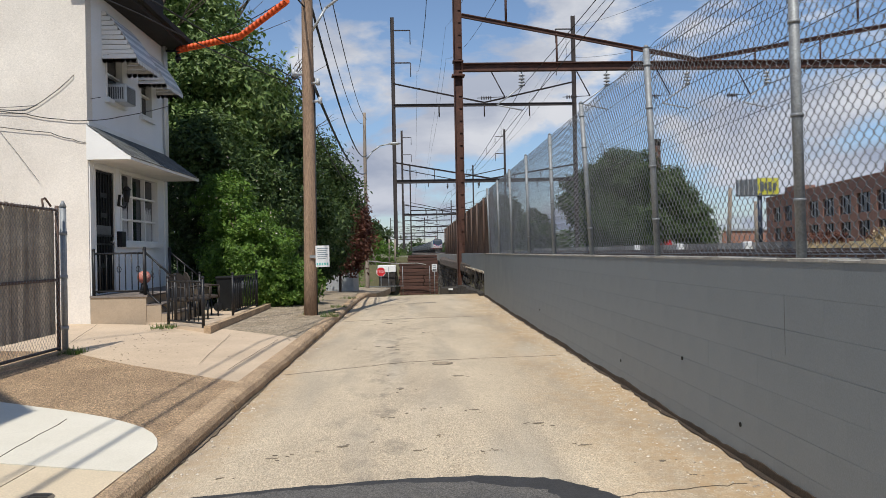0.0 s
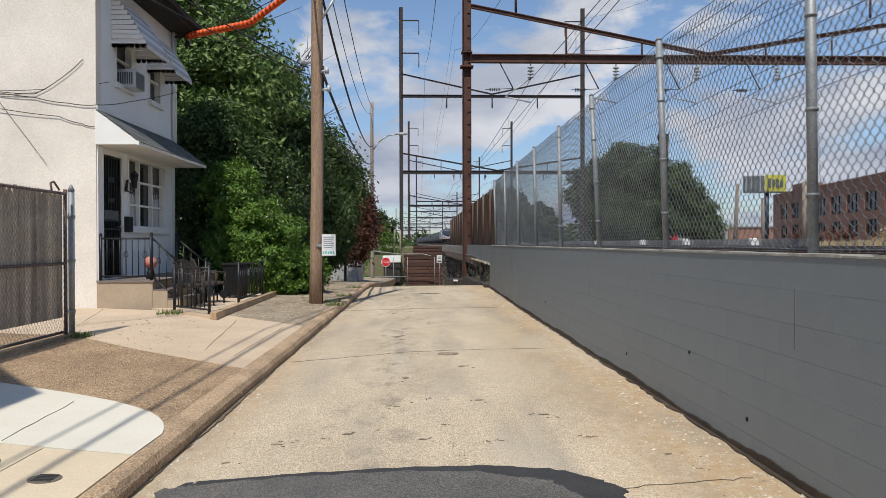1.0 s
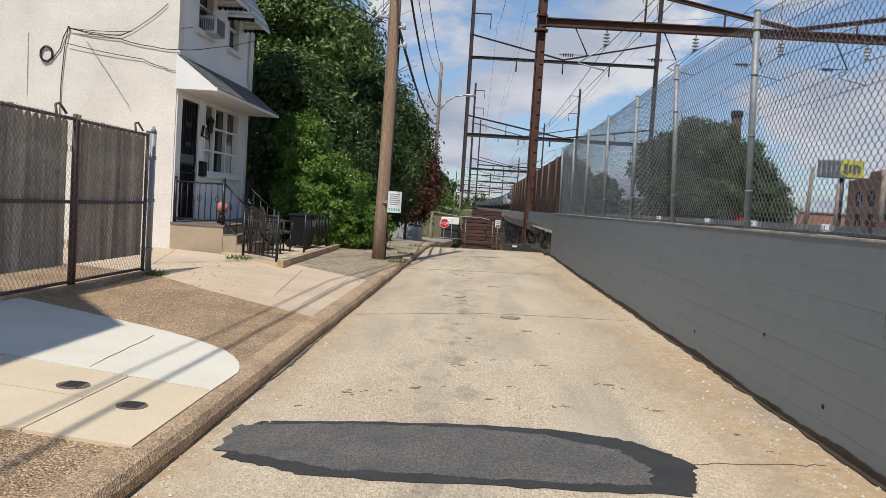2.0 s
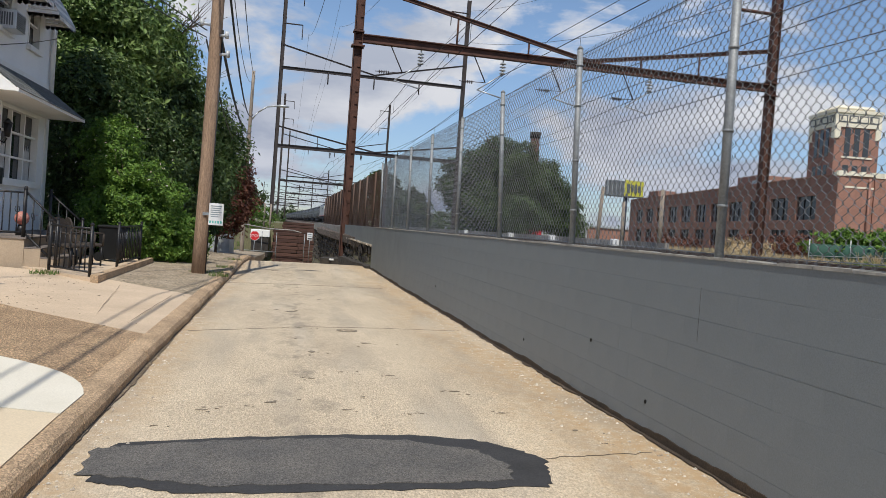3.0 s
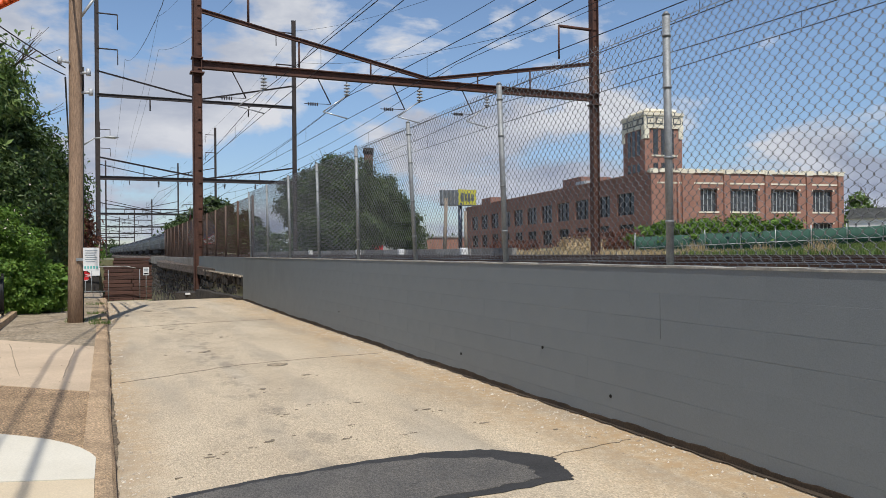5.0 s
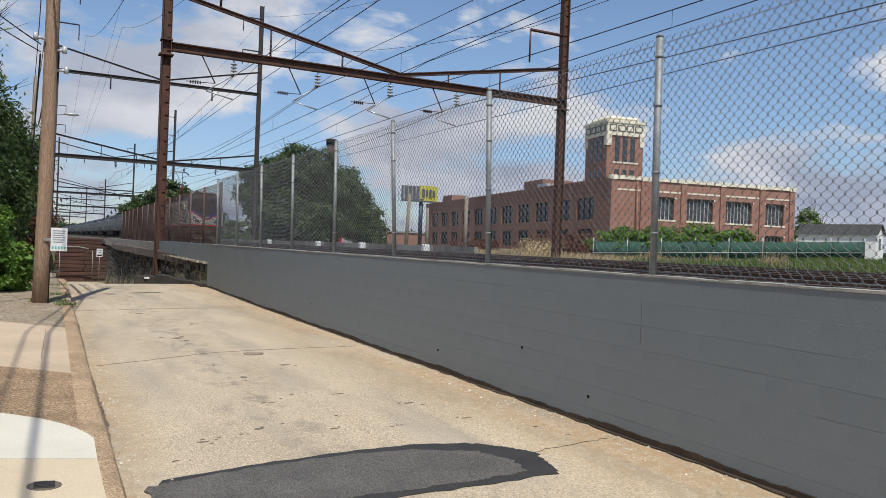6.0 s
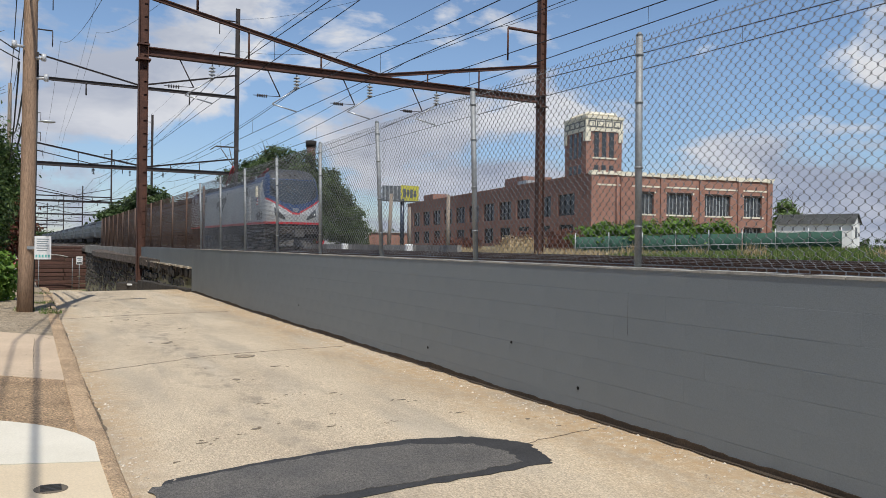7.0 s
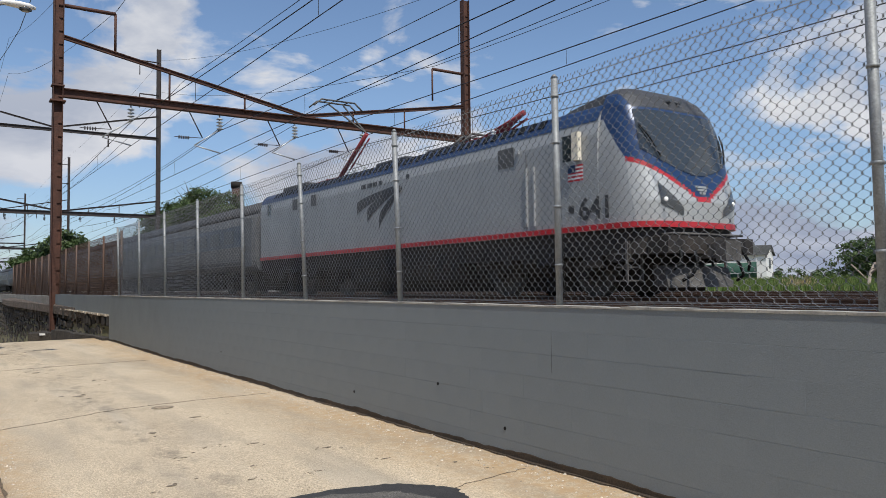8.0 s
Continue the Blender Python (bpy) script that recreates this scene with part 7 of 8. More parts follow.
P1, P2 = Vector((-1.88, 17.6, 0)), Vector((-3.05, 57, 0))
for dx, za, zb, sag, r in ((0.15, 9.4, 11.2, 1.0, 0.016), (-0.1, 9.0, 10.9, 1.3, 0.014), (0.15, 6.9, 8.6, 1.2, 0.03), (0.12, 5.3, 7.4, 0.9, 0.035), (-0.15, 5.1, 6.6, 1.2, 0.018)):
    street_wire([P1 + Vector((dx, 0, za)), P2 + Vector((dx, 0, zb))], r, sag)
for dx, z, r in ((-0.75, 7.2, 0.015), (-0.42, 6.9, 0.022)):
    street_wire([P1 + Vector((0, 0, z)), Vector((-2.3 + dx, 8, z + 0.05)), Vector((-2.6 + dx, -25, z + 0.2))], r, 0.12)
EAVE = Vector((HX + 0.36, 19.8, 6.55))
street_wire([P1 + Vector((-0.15, 0, 5.3)), (-3.7, 13.2, 5.6), (-6.4, 7.0, 6.2)], 0.014, 0.06, "black service cable from the pole to a house")
street_wire([P1 + Vector((-0.15, 0, 5.15)), (-3.9, 13.0, 5.35), (-6.6, 7.0, 5.9)], 0.012, 0.06, "black service cable from the pole to a house")
street_wire([P1 + Vector((-0.15, 0.1, 7.3)), EAVE], 0.012, 0.12, "black service cable from the pole to a house")
B0 = Vector((-7.86, 15.19, 4.33))
for pts, r in (
    ([B0, (-6.84, 15.215, 4.24), (-6.4, 15.215, 4.50), (-5.95, 15.215, 4.88), (HX + 0.1, 16.67, 6.2)], 0.007),
    ([B0, (-6.84, 15.215, 4.32), (HX + 0.2, 15.43, 4.52)], 0.006),
    ([B0, (-6.84, 15.215, 4.18), (-6.2, 15.215, 4.07), (-5.68, 15.215, 4.04), (-5.35, 15.9, 4.22), (HX + 0.1, 19.9, 5.2)], 0.008),
    ([B0 + Vector((0, 0, -0.3)), (-6.38, 15.215, 3.82), (-5.97, 15.225, 3.69), (HX - 0.02, 15.23, 3.63)], 0.007),
):
    street_wire(pts, r, 0.02, "thin black cable across the house wall")
street_wire([B0, (-7.93, 15.21, 3.95), (-7.98, 15.215, 3.3), (-8.0, 15.22, 1.6)], 0.011, 0.0, "black cable running down the house wall")
street_wire([(-8.67, 15.23, 4.2), (-8.66, 15.23, 3.0)], 0.004, 0.0, "thin dark wire on the house wall")
street_wire([(-7.5, 15.22, 4.1), (-7.05, 15.22, 3.5), (-6.6, 15.2, 2.9)], 0.004, 0.0, "thin dark wire slanting down the house wall")


def make_bracket():
    b = thing("cable_bracket", B0, "small iron cable bracket with a coil of black cable", "bracket")
    bm = bmesh.new()
    tube(bm, (0, 0.06, 0.0), (0, 0, 0.02), 0.02, n=8)
    part("stub", bm, "blackiron", b)
    bm = bmesh.new()
    for r in (0.13, 0.11):
        polytube(bm, [(-0.43 + r * math.cos(i * 0.4488), 0.02 + 0.01 * (i % 2), -0.52 + r * 1.2 * math.sin(i * 0.4488)) for i in range(15)], 0.012, 5)
    polytube(bm, [(0, 0.0, 0), (-0.10, 0.02, -0.18), (-0.16, 0.03, -0.40), (-0.32, 0.03, -0.62)], 0.010, 5)
    part("coil", bm, "cable", b, "coil of black cable")


make_bracket()


def make_line_guard():
    a, m, b = EAVE + Vector((0.02, -0.05, 0.02)), Vector((-3.55, 18.75, 6.62)), Vector((-2.28, 17.7, 7.10))
    g = thing("line_guard", a, "bright orange plastic line guard sleeved over a cable", "line guard")
    bm = bmesh.new()
    pts = [a.lerp(m, k / 16) for k in range(16)] + [m.lerp(b, k / 12) for k in range(13)]
    rings = []
    for i, (p, q) in enumerate(zip(pts, pts[1:])):
        turn = (q - p).to_track_quat("Z", "Y")
        for u, r in ((0.0, 0.060), (0.70, 0.062), (0.74, 0.074), (0.98, 0.072)):
            rings.append([p.lerp(q, u) - a + turn @ Vector((r * math.cos(k * 0.785), r * math.sin(k * 0.785), 0)) for k in range(8)])
    loft(bm, rings)
    part("sleeve", bm, "orange", g)
    bm = bmesh.new()
    polytube(bm, [p - a - Vector((0, 0, 0.085)) for p in pts], 0.018, 5)
    part("fin", bm, "orange", g)
    br = thing("insulator_bracket", EAVE, "dark cable bracket under the eave of the house", "bracket")
    bm = bmesh.new()
    tube(bm, (-0.36, 0, 0), (0.05, 0, 0), 0.03, n=8)
    tube(bm, (0, 0, -0.3), (0, 0, 0.3), 0.035, n=8)
    for z in (-0.2, 0, 0.2):
        tube(bm, (0.02, -0.02, z - 0.05), (0.02, -0.02, z + 0.05), 0.07, n=10)
    part("rack", bm, "blackiron", br)


make_line_guard()


def make_pole_sign():
    s = thing("notice_board", (-1.57, 17.42, 1.14), "white notice board with rows of print fixed to a pole", "sign")
    solid("panel", (-0.15, -0.008, 0), (0.15, 0.008, 0.47), "sign", s, "white sheet")
    solid("bracket", (-0.28, 0.010, 0.2), (0.05, 0.03, 0.26), "galv", s)
    for k in range(6):
        solid("print_line", (-0.115 + 0.01 * (k % 2), -0.012, 0.40 - 0.045 * k), (0.115 - 0.02 * (k % 3), -0.0085, 0.416 - 0.045 * k), "signink", s)
    for k in range(5):
        solid("digit_bar", (-0.13 + 0.055 * k, -0.012, 0.04), (-0.095 + 0.055 * k, -0.0085, 0.095), "signteal", s)


make_pole_sign()


def make_stop_sign():
    s = thing("stop_sign", (-2.93, 76.8, -3.12), "red octagonal stop sign on a metal post", "sign")
    bm = bmesh.new()
    tube(bm, (0, 0.03, 0), (0, 0.03, 3.0), 0.035, n=8)
    part("post", bm, "galv", s)
    for nm, r, y, mat in (("rim", 0.48, 0.0, "sign"), ("plate", 0.45, -0.006, "stopred")):
        bm = bmesh.new()
        ring = [[(r * math.cos(math.pi / 8 + i * math.pi / 4), yy, 2.68 + r * math.sin(math.pi / 8 + i * math.pi / 4)) for i in range(8)] for yy in (y, y - 0.005)]
        loft(bm, ring, smooth=False)
        part(nm, bm, mat, s)
    cu = bpy.data.curves.new("lettering", "FONT")
    cu.body, cu.size, cu.extrude, cu.align_x = "STOP", 0.36, 0.003, "CENTER"
    cu.materials.append(MAT["sign"])
    ob = new("lettering", cu)
    ob.parent = s
    ob.matrix_basis = Matrix.Translation((0, -0.014, 2.56)) @ Euler((radians(90), 0, 0)).to_matrix().to_4x4()
    tagged(ob, "white stop lettering")


make_stop_sign()


def make_small_sign():
    s = thing("traffic_sign", (2.55, 84.5, -3.3), "small white rectangular traffic sign on a post", "sign")
    bm = bmesh.new()
    tube(bm, (0, 0.03, 0), (0, 0.03, 3.4), 0.035, n=8)
    part("post", bm, "galv", s)
    solid("panel", (-0.28, -0.01, 2.6), (0.28, 0.01, 3.4), "sign", s)
    for k, w in enumerate((0.2, 0.17)):
        solid("print_bar", (-w, -0.016, 3.16 - 0.17 * k), (w, -0.0105, 3.26 - 0.17 * k), "signink", s)
    solid("arrow_bar", (-0.22, -0.016, 2.68), (0.22, -0.0105, 2.82), "plasticblack", s)


make_small_sign()


built = {ob.name for ob in bpy.data.objects}


def make_timber_wall():
    w = thing("timber_wall", (-1.05, 91.0, -3.65), "retaining wall of stacked dark red timbers at the lane's end", "retaining wall")
    rnd = random.Random(9)
    bm = bmesh.new()
    box(bm, (0, 0, 0), (2.85, 0.3, 0.365))
    bevel(bm, 0.03)
    me = mesh_of("timber", bm, "timber")
    for r in range(10):
        for k in range(2):
            piece("timber", me, w, (k * 2.87 - 0.15 * (r % 2) + rnd.uniform(-0.04, 0.04), 0.05 * r + rnd.uniform(-0.05, 0.05), 0.40 * r), (0, rnd.uniform(-0.012, 0.012), 0))
    u = thing("timber_wall", (-0.2, 96.0, 0.0), "upper tier of stacked weathered timbers", "retaining wall")
    bm = bmesh.new()
    box(bm, (0, 0, 0), (4.6, 0.25, 0.30))
    bevel(bm, 0.03)
    me = mesh_of("timber", bm, "timber")
    for r in range(4):
        piece("timber", me, u, (0.1 * (r % 2), 0.06 * r, 0.34 * r - 0.2))
    bm = bmesh.new()
    slab(bm, [(-12, 91.6), (3.0, 91.6), (3.0, 96), (-12, 96)], -4.0, 0.1)
    slab(bm, [(-12, 96.5), (3.0, 96.5), (3.0, 150), (-12, 150)], -4.0, 0.9)
    structure("embankment", bm, "ground", "weedy earth bank behind the timber wall", "bank")
    f = thing("pipe_barrier", (-2.6, 89.0, -3.5), "pale pipe barrier across the end of the lane", "barrier")
    for x in (0.3, 1.9, 5.0):
        bm = bmesh.new()
        tube(bm, (x, 0, 0), (x, 0, 3.4), 0.035, n=8)
        part("post", bm, "galv", f)
    bm = bmesh.new()
    polytube(bm, [(-2.0, 0, 4.1), (1.0, 0, 3.75), (3.6, 0, 3.75), (4.6, 0, 3.55)], 0.06)
    part("rail", bm, "lip", f)
    bm = bmesh.new()
    tube(bm, (-2.5, 0, 1.2), (2.0, 0, 1.15), 0.04, n=8)
    part("low_rail", bm, "galv", f)
    b = thing("white_trailer", (-3.6, 90.0, -3.5), "pale box trailer parked beyond the lane's end", "trailer")
    solid("box", (0, 0, 2.75), (2.1, 1.6, 3.55), "white", b, "pale box", 0.05)
    solid("chassis", (0.1, 0.1, 0.5), (2.0, 1.5, 2.75), "under", b)
    for y in (0.3, 1.2):
        bm = bmesh.new()
        tube(bm, (-0.02, y, 0.4), (0.16, y, 0.4), 0.4, n=14)
        part("wheel", bm, "plasticblack", b)
    for k, (x, y, z, lean) in enumerate(((-3.9, 92, 0.1, 14), (-2.3, 92.5, 0.1, 0), (-1.6, 92.4, 0.1, 0))):
        p = thing("grey_post", (x, y, z), "bare grey post on the bank", "post", "posts on the bank")
        p.rotation_euler = (0, radians(-lean), 0)
        bm = bmesh.new()
        tube(bm, (0, 0, -0.3), (0, 0, 3.0), 0.10, n=8)
        part("shaft", bm, "palepole", p)
    s = thing("grey_shed", (-4.3, 44.0, -1.4), "small shed with pale grey ribbed metal walls", "shed")
    solid("wall", (0, 0, 0), (1.55, 4, 2.55), "lampgrey", s)
    solid("roof", (-0.1, -0.1, 2.55), (1.65, 4.1, 2.68), "shingle", s)
    for k in range(9):
        solid("rib", (0.05 + 0.17 * k, -0.02, 0), (0.11 + 0.17 * k, 0.0, 2.5), "lampgrey", s)
    t = thing("backyard_fence", (-4.4, 30.5, 0.0), "dark weathered board fence along the pavement", "fence")
    for k in range(60):
        solid("board", (0, 0.15 * k, -0.9 if k > 15 else -0.3), (0.02, 0.15 * k + 0.14, 1.75 - (0.6 if k > 35 else 0)), "picket", t)


make_timber_wall()
settle(built, -0.28, -0.08)


def make_plinth():
    p = thing("gantry_plinth", (2.35, 37.4, -1.1), "low concrete plinth at the foot of the gantry post", "plinth")
    bm = bmesh.new()
    slab(bm, [(-0.75, -0.5), (0.1, -1.0), (0.5, -0.8), (0.5, 1.2), (-0.5, 1.0)], -0.3, 0.80)
    part("block", bm, "stone", p)
    for x in (-0.35, 0.2):
        solid("white_block", (x, -0.86, 0.72), (x + 0.3, -0.78, 0.80), "sign", p, "white painted block")
    bm = bmesh.new()
    loft(bm, [[(2.45 + 0.08 * math.sin(y), y, -1.6), (2.80, y, -1.6), (2.80, y, 0.08 - 0.02 * (y - 26)), (2.5 + 0.08 * math.sin(y), y, 0.05 - 0.02 * (y - 26))] for y in (24.7, 27, 28, 29, 30, 31, 32, 33, 34, 35, 36.4)], smooth=False)
    tagged(part("side_kerb", bm, "stone"), "rough stone kerb below the retaining wall", "kerb", kind="structure")


make_plinth()


# ---------------- across the railway ----------------
def make_factory():
    f = thing("factory", (58.85, 75, 1.70), "red-brown brick factory with pale coping and a square tower", "factory", rz=-9)
    W, D, H = 27.6, 79.0, 9.1
    wins = [(6.8, 9.1), (11.0, 14.9), (16.8, 20.9), (23.1, 26.0)]

    def face_x(bm, holes):
        """Wall in the plane of x and z at y from 0 to 0.4."""
        xs = sorted({0, W, *[h[0] for h in holes], *[h[1] for h in holes]})
        zs = sorted({0, H, *[h[2] for h in holes], *[h[3] for h in holes]})
        for xa, xb in zip(xs, xs[1:]):
            for za, zb in zip(zs, zs[1:]):
                c = ((xa + xb) / 2, (za + zb) / 2)
                if any(h[0] < c[0] < h[1] and h[2] < c[1] < h[3] for h in holes):
                    continue
                box(bm, (xa, 0, za), (xb, 0.4, zb))
    holes = [(a, b, 4.4, 7.0) for a, b in wins] + [(a, b, 0.4, 2.8) for a, b in wins]
    bm = bmesh.new()
    face_x(bm, holes)
    knit(bm)
    front = part("front_wall", bm, "brick", f, "sunlit brick wall")
    bm = bmesh.new()
    lh = []
    for k in range(11):
        y = 4.0 + 6.6 * k
        lh += [(y, y + 4.6, 4.2, 7.0), (y + 0.2, y + 4.2, 0.6, 3.0)]
    ys = sorted({0.4, D, *[h[0] for h in lh], *[h[1] for h in lh]})
    zs = sorted({0, H, *[h[2] for h in lh], *[h[3] for h in lh]})
    for ya, yb in zip(ys, ys[1:]):
        for za, zb in zip(zs, zs[1:]):
            c = ((ya + yb) / 2, (za + zb) / 2)
            if any(h[0] < c[0] < h[1] and h[2] < c[1] < h[3] for h in lh):
                continue
            box(bm, (0, ya, za), (0.4, yb, zb))
    knit(bm)
    left = part("side_wall", bm, "brick", f, "shaded brick wall")
    solid("core", (0.8, 0.8, 0), (W, D, H - 0.5), "brick", f)
    solid("roof", (0.4, 0.4, H - 0.5), (W, D, H - 0.4), "darkroof", f)
    for h in holes:
        w = solid("window", (h[0], 0.3, h[2]), (h[1], 0.36, h[3]), "factoryglass", front, "tall factory window")
        n = max(3, int((h[1] - h[0]) / 0.5))
        bm = bmesh.new()
        for k in range(1, n):
            x = h[0] + (h[1] - h[0]) * k / n
            box(bm, (x - 0.05, 0.22, h[2]), (x + 0.05, 0.30, h[3]))
        part("mullions", bm, "lampgrey", w, "pale upright bars")
        solid("lintel", (h[0] - 0.1, -0.05, h[3]), (h[1] + 0.1, -0.002, h[3] + 0.22), "darkroof", w)
        solid("sill", (h[0] - 0.1, -0.08, h[2] - 0.2), (h[1] + 0.1, -0.002, h[2]), "limestone", w)
        for x in (h[0] - 0.28, h[1] + 0.06):
            for z in (h[2] - 0.2, h[3] + 0.02):
                solid("corner_block", (x, -0.06, z), (x + 0.22, -0.001, z + 0.22), "limestone", w)
    for h in lh:
        w = solid("window", (0.28, h[0], h[2]), (0.34, h[1], h[3]), "factoryglass", left, "dark factory window")
        for k in range(1, 3):
            y = h[0] + (h[1] - h[0]) * k / 3
            solid("mullion", (0.2, y - 0.07, h[2]), (0.28, y + 0.07, h[3]), "darkroof", w)
    for k, x in enumerate((0.0, 4.2, 5.0, 10.0, 15.9, 22.0, 26.8)):
        solid("pilaster", (x, -0.22, 0), (x + 0.8, 0.0, H - 0.1), "brick", f)
        solid("pilaster_cap", (x - 0.05, -0.30, H - 0.1), (x + 0.85, 0.3, H + 0.45), "limestone", f, "pale carved pilaster cap")
    solid("coping", (-0.15, -0.18, H), (W + 0.1, 0.45, H + 0.28), "limestone", f, "pale coping")
    solid("side_coping", (-0.10, 0.45, H), (0.45, D, H + 0.16), "brick", f, "weathered brick coping")
    solid("frieze", (0.8, -0.05, 7.75), (W, -0.001, 7.95), "limestone", f)
    for k in range(24):
        solid("battlement", (0.3 + 1.18 * k, -0.1, H + 0.28), (0.3 + 1.18 * k + 0.55, 0.35, H + 0.5), "limestone", f)
    solid("roof_house", (3, 26, H - 0.4), (8, 33, H + 2.0), "brick", f, "brick rooftop stair house")
    solid("roof_house", (1.5, 66, H - 0.4), (5, 72, H + 1.6), "brick", f, "small brick roof house")
    solid("roof_unit", (1.2, 21, H - 0.4), (2.6, 24, H + 0.9), "lampgrey", f, "grey rooftop unit")
    # tower
    x0, y0, x1, y1, zt = 1.0, 3.0, 6.2, 8.6, 16.6
    t = solid("tower", (x0, y0, H - 0.4), (x1, y1, zt), "brick", f, "square brick tower")
    solid("tower_band", (x0 - 0.15, y0 - 0.15, 14.9), (x1 + 0.15, y1 + 0.15, 15.15), "limestone", t)
    solid("tower_crown", (x0 - 0.1, y0 - 0.1, 15.15), (x1 + 0.1, y1 + 0.1, 16.5), "limestone", t, "pale tower crown")
    solid("tower_coping", (x0 - 0.22, y0 - 0.22, 16.5), (x1 + 0.22, y1 + 0.22, 16.85), "limestone", t)
    for k in range(4):
        xa, ya = x0 + 0.22 + 1.22 * k, y0 + 0.25 + 1.32 * k
        solid("crown_panel", (xa, y0 - 0.14, 15.4), (xa + 1.06, y0 - 0.101, 16.25), "acdark", t, "dark panel outline")
        solid("crown_tile", (xa + 0.14, y0 - 0.17, 15.54), (xa + 0.92, y0 - 0.141, 16.11), "limestone", t)
        solid("crown_panel", (x0 - 0.14, ya, 15.4), (x0 - 0.101, ya + 1.14, 16.25), "acdark", t, "dark panel outline")
        solid("crown_tile", (x0 - 0.17, ya + 0.15, 15.54), (x0 - 0.141, ya + 0.99, 16.11), "limestone", t)
    solid("tower_cap", (x0 + 0.3, y0 + 0.3, 16.85), (x1 - 0.3, y1 - 0.3, 17.45), "limestone", t, "pale rounded tower top", 0.4)
    for a, b in ((x0 - 0.1, x0 + 0.55), (x1 - 0.55, x1 + 0.1)):
        solid("corner_drop", (a, y0 - 0.14, 13.6), (b, y0 - 0.001, 14.9), "limestone", t)
    for a, b in ((y0 + 0.0, y0 + 0.6), (y1 - 0.6, y1 + 0.1)):
        solid("corner_drop", (x0 - 0.14, a, 13.6), (x0 - 0.001, b, 14.9), "limestone", t)
    for za, zb in ((11.6, 14.8), (9.5, 10.6)):
        for k in range(3):
            xa = x0 + 1.05 + 1.1 * k
            solid("tower_window", (xa + 0.1, y0 - 0.06, za), (xa + 0.74, y0 - 0.002, zb), "factoryglass", t, "tall dark tower window")
            ya = y0 + 1.1 + 1.2 * k
            solid("tower_window", (x0 - 0.06, ya + 0.1, za), (x0 - 0.002, ya + 0.78, zb), "factoryglass", t, "tall dark tower window")
        solid("tower_sill", (x0 + 0.9, y0 - 0.1, za - 0.2), (x0 + 4.5, y0 - 0.002, za), "limestone", t)
    bm = bmesh.new()
    tube(bm, (3.6, -0.3, 0), (3.6, -0.3, H - 0.2), 0.12, n=8)
    part("downpipe", bm, "brick", f)


make_factory()


def make_green_fence():
    a, b = Vector((42.0, 56.2, 0.86)), Vector((63.7, 45.0, 1.76))
    g = thing("screened_fence", a, "chain fence hung with dark green windscreen fabric", "fence")
    d = b - a
    n = 8
    for k in range(n + 1):
        p = d * (k / n)
        bm = bmesh.new()
        tube(bm, p, p + Vector((0, 0, 2.1)), 0.05, n=8)
        part("post", bm, "lampgrey", g)
    side = Vector((-d.y, d.x, 0)).normalized()
    for k in range(n):
        bm = bmesh.new()
        rnd = random.Random(k)
        rings = []
        for i in range(9):
            p = d * ((k + 0.01 + 0.98 * i / 8) / n) - side * 0.08 + side * 0.05 * math.sin(i * 1.3 + k)
            top = 1.78 - 0.07 * math.sin(math.pi * i / 8)
            rings.append([p + Vector((0, 0, 0.15)), p + side * 0.02 + Vector((0, 0, 0.15)), p + side * 0.02 + Vector((0, 0, top)), p + Vector((0, 0, top))])
        loft(bm, rings)
        part("fabric", bm, "greenscreen", g, "dark green fabric")
    bm = bmesh.new()
    tube(bm, Vector((0, 0, 0.75)) - side * 0.15, d + Vector((0, 0, 0.75)) - side * 0.15, 0.03, n=6)
    part("rail", bm, "lampgrey", g)


make_green_fence()


def make_white_house(x, y, w, l, h, rz, label):
    c = thing("small_house", (x, y, 0.9 + lie(x)), label, "house", rz=rz)
    bm = bmesh.new()
    loft(bm, [[(-w, yy, 0), (w, yy, 0), (w, yy, h), (0, yy, h + w * 0.6), (-w, yy, h)] for yy in (0, l)], smooth=False)
    part("wall", bm, "white", c)
    for s in (-1, 1):
        bm = bmesh.new()
        vs = [(s * (w + 0.3), -0.3, h - 0.15), (0, -0.3, h + w * 0.6 + 0.05), (0, l + 0.3, h + w * 0.6 + 0.05), (s * (w + 0.3), l + 0.3, h - 0.15)]
        bm.faces.new([bm.verts.new(p) for p in vs])
        bmesh.ops.solidify(bm, geom=bm.faces, thickness=0.15)
        part("roof", bm, "shingle", c)
    solid("window", (-0.5, -0.04, h * 0.45), (0.5, 0.0, h * 0.85), "factoryglass", c)


make_white_house(89.8, 61, 2.0, 9, 3.4, 22, "small white gabled house behind the green fence")


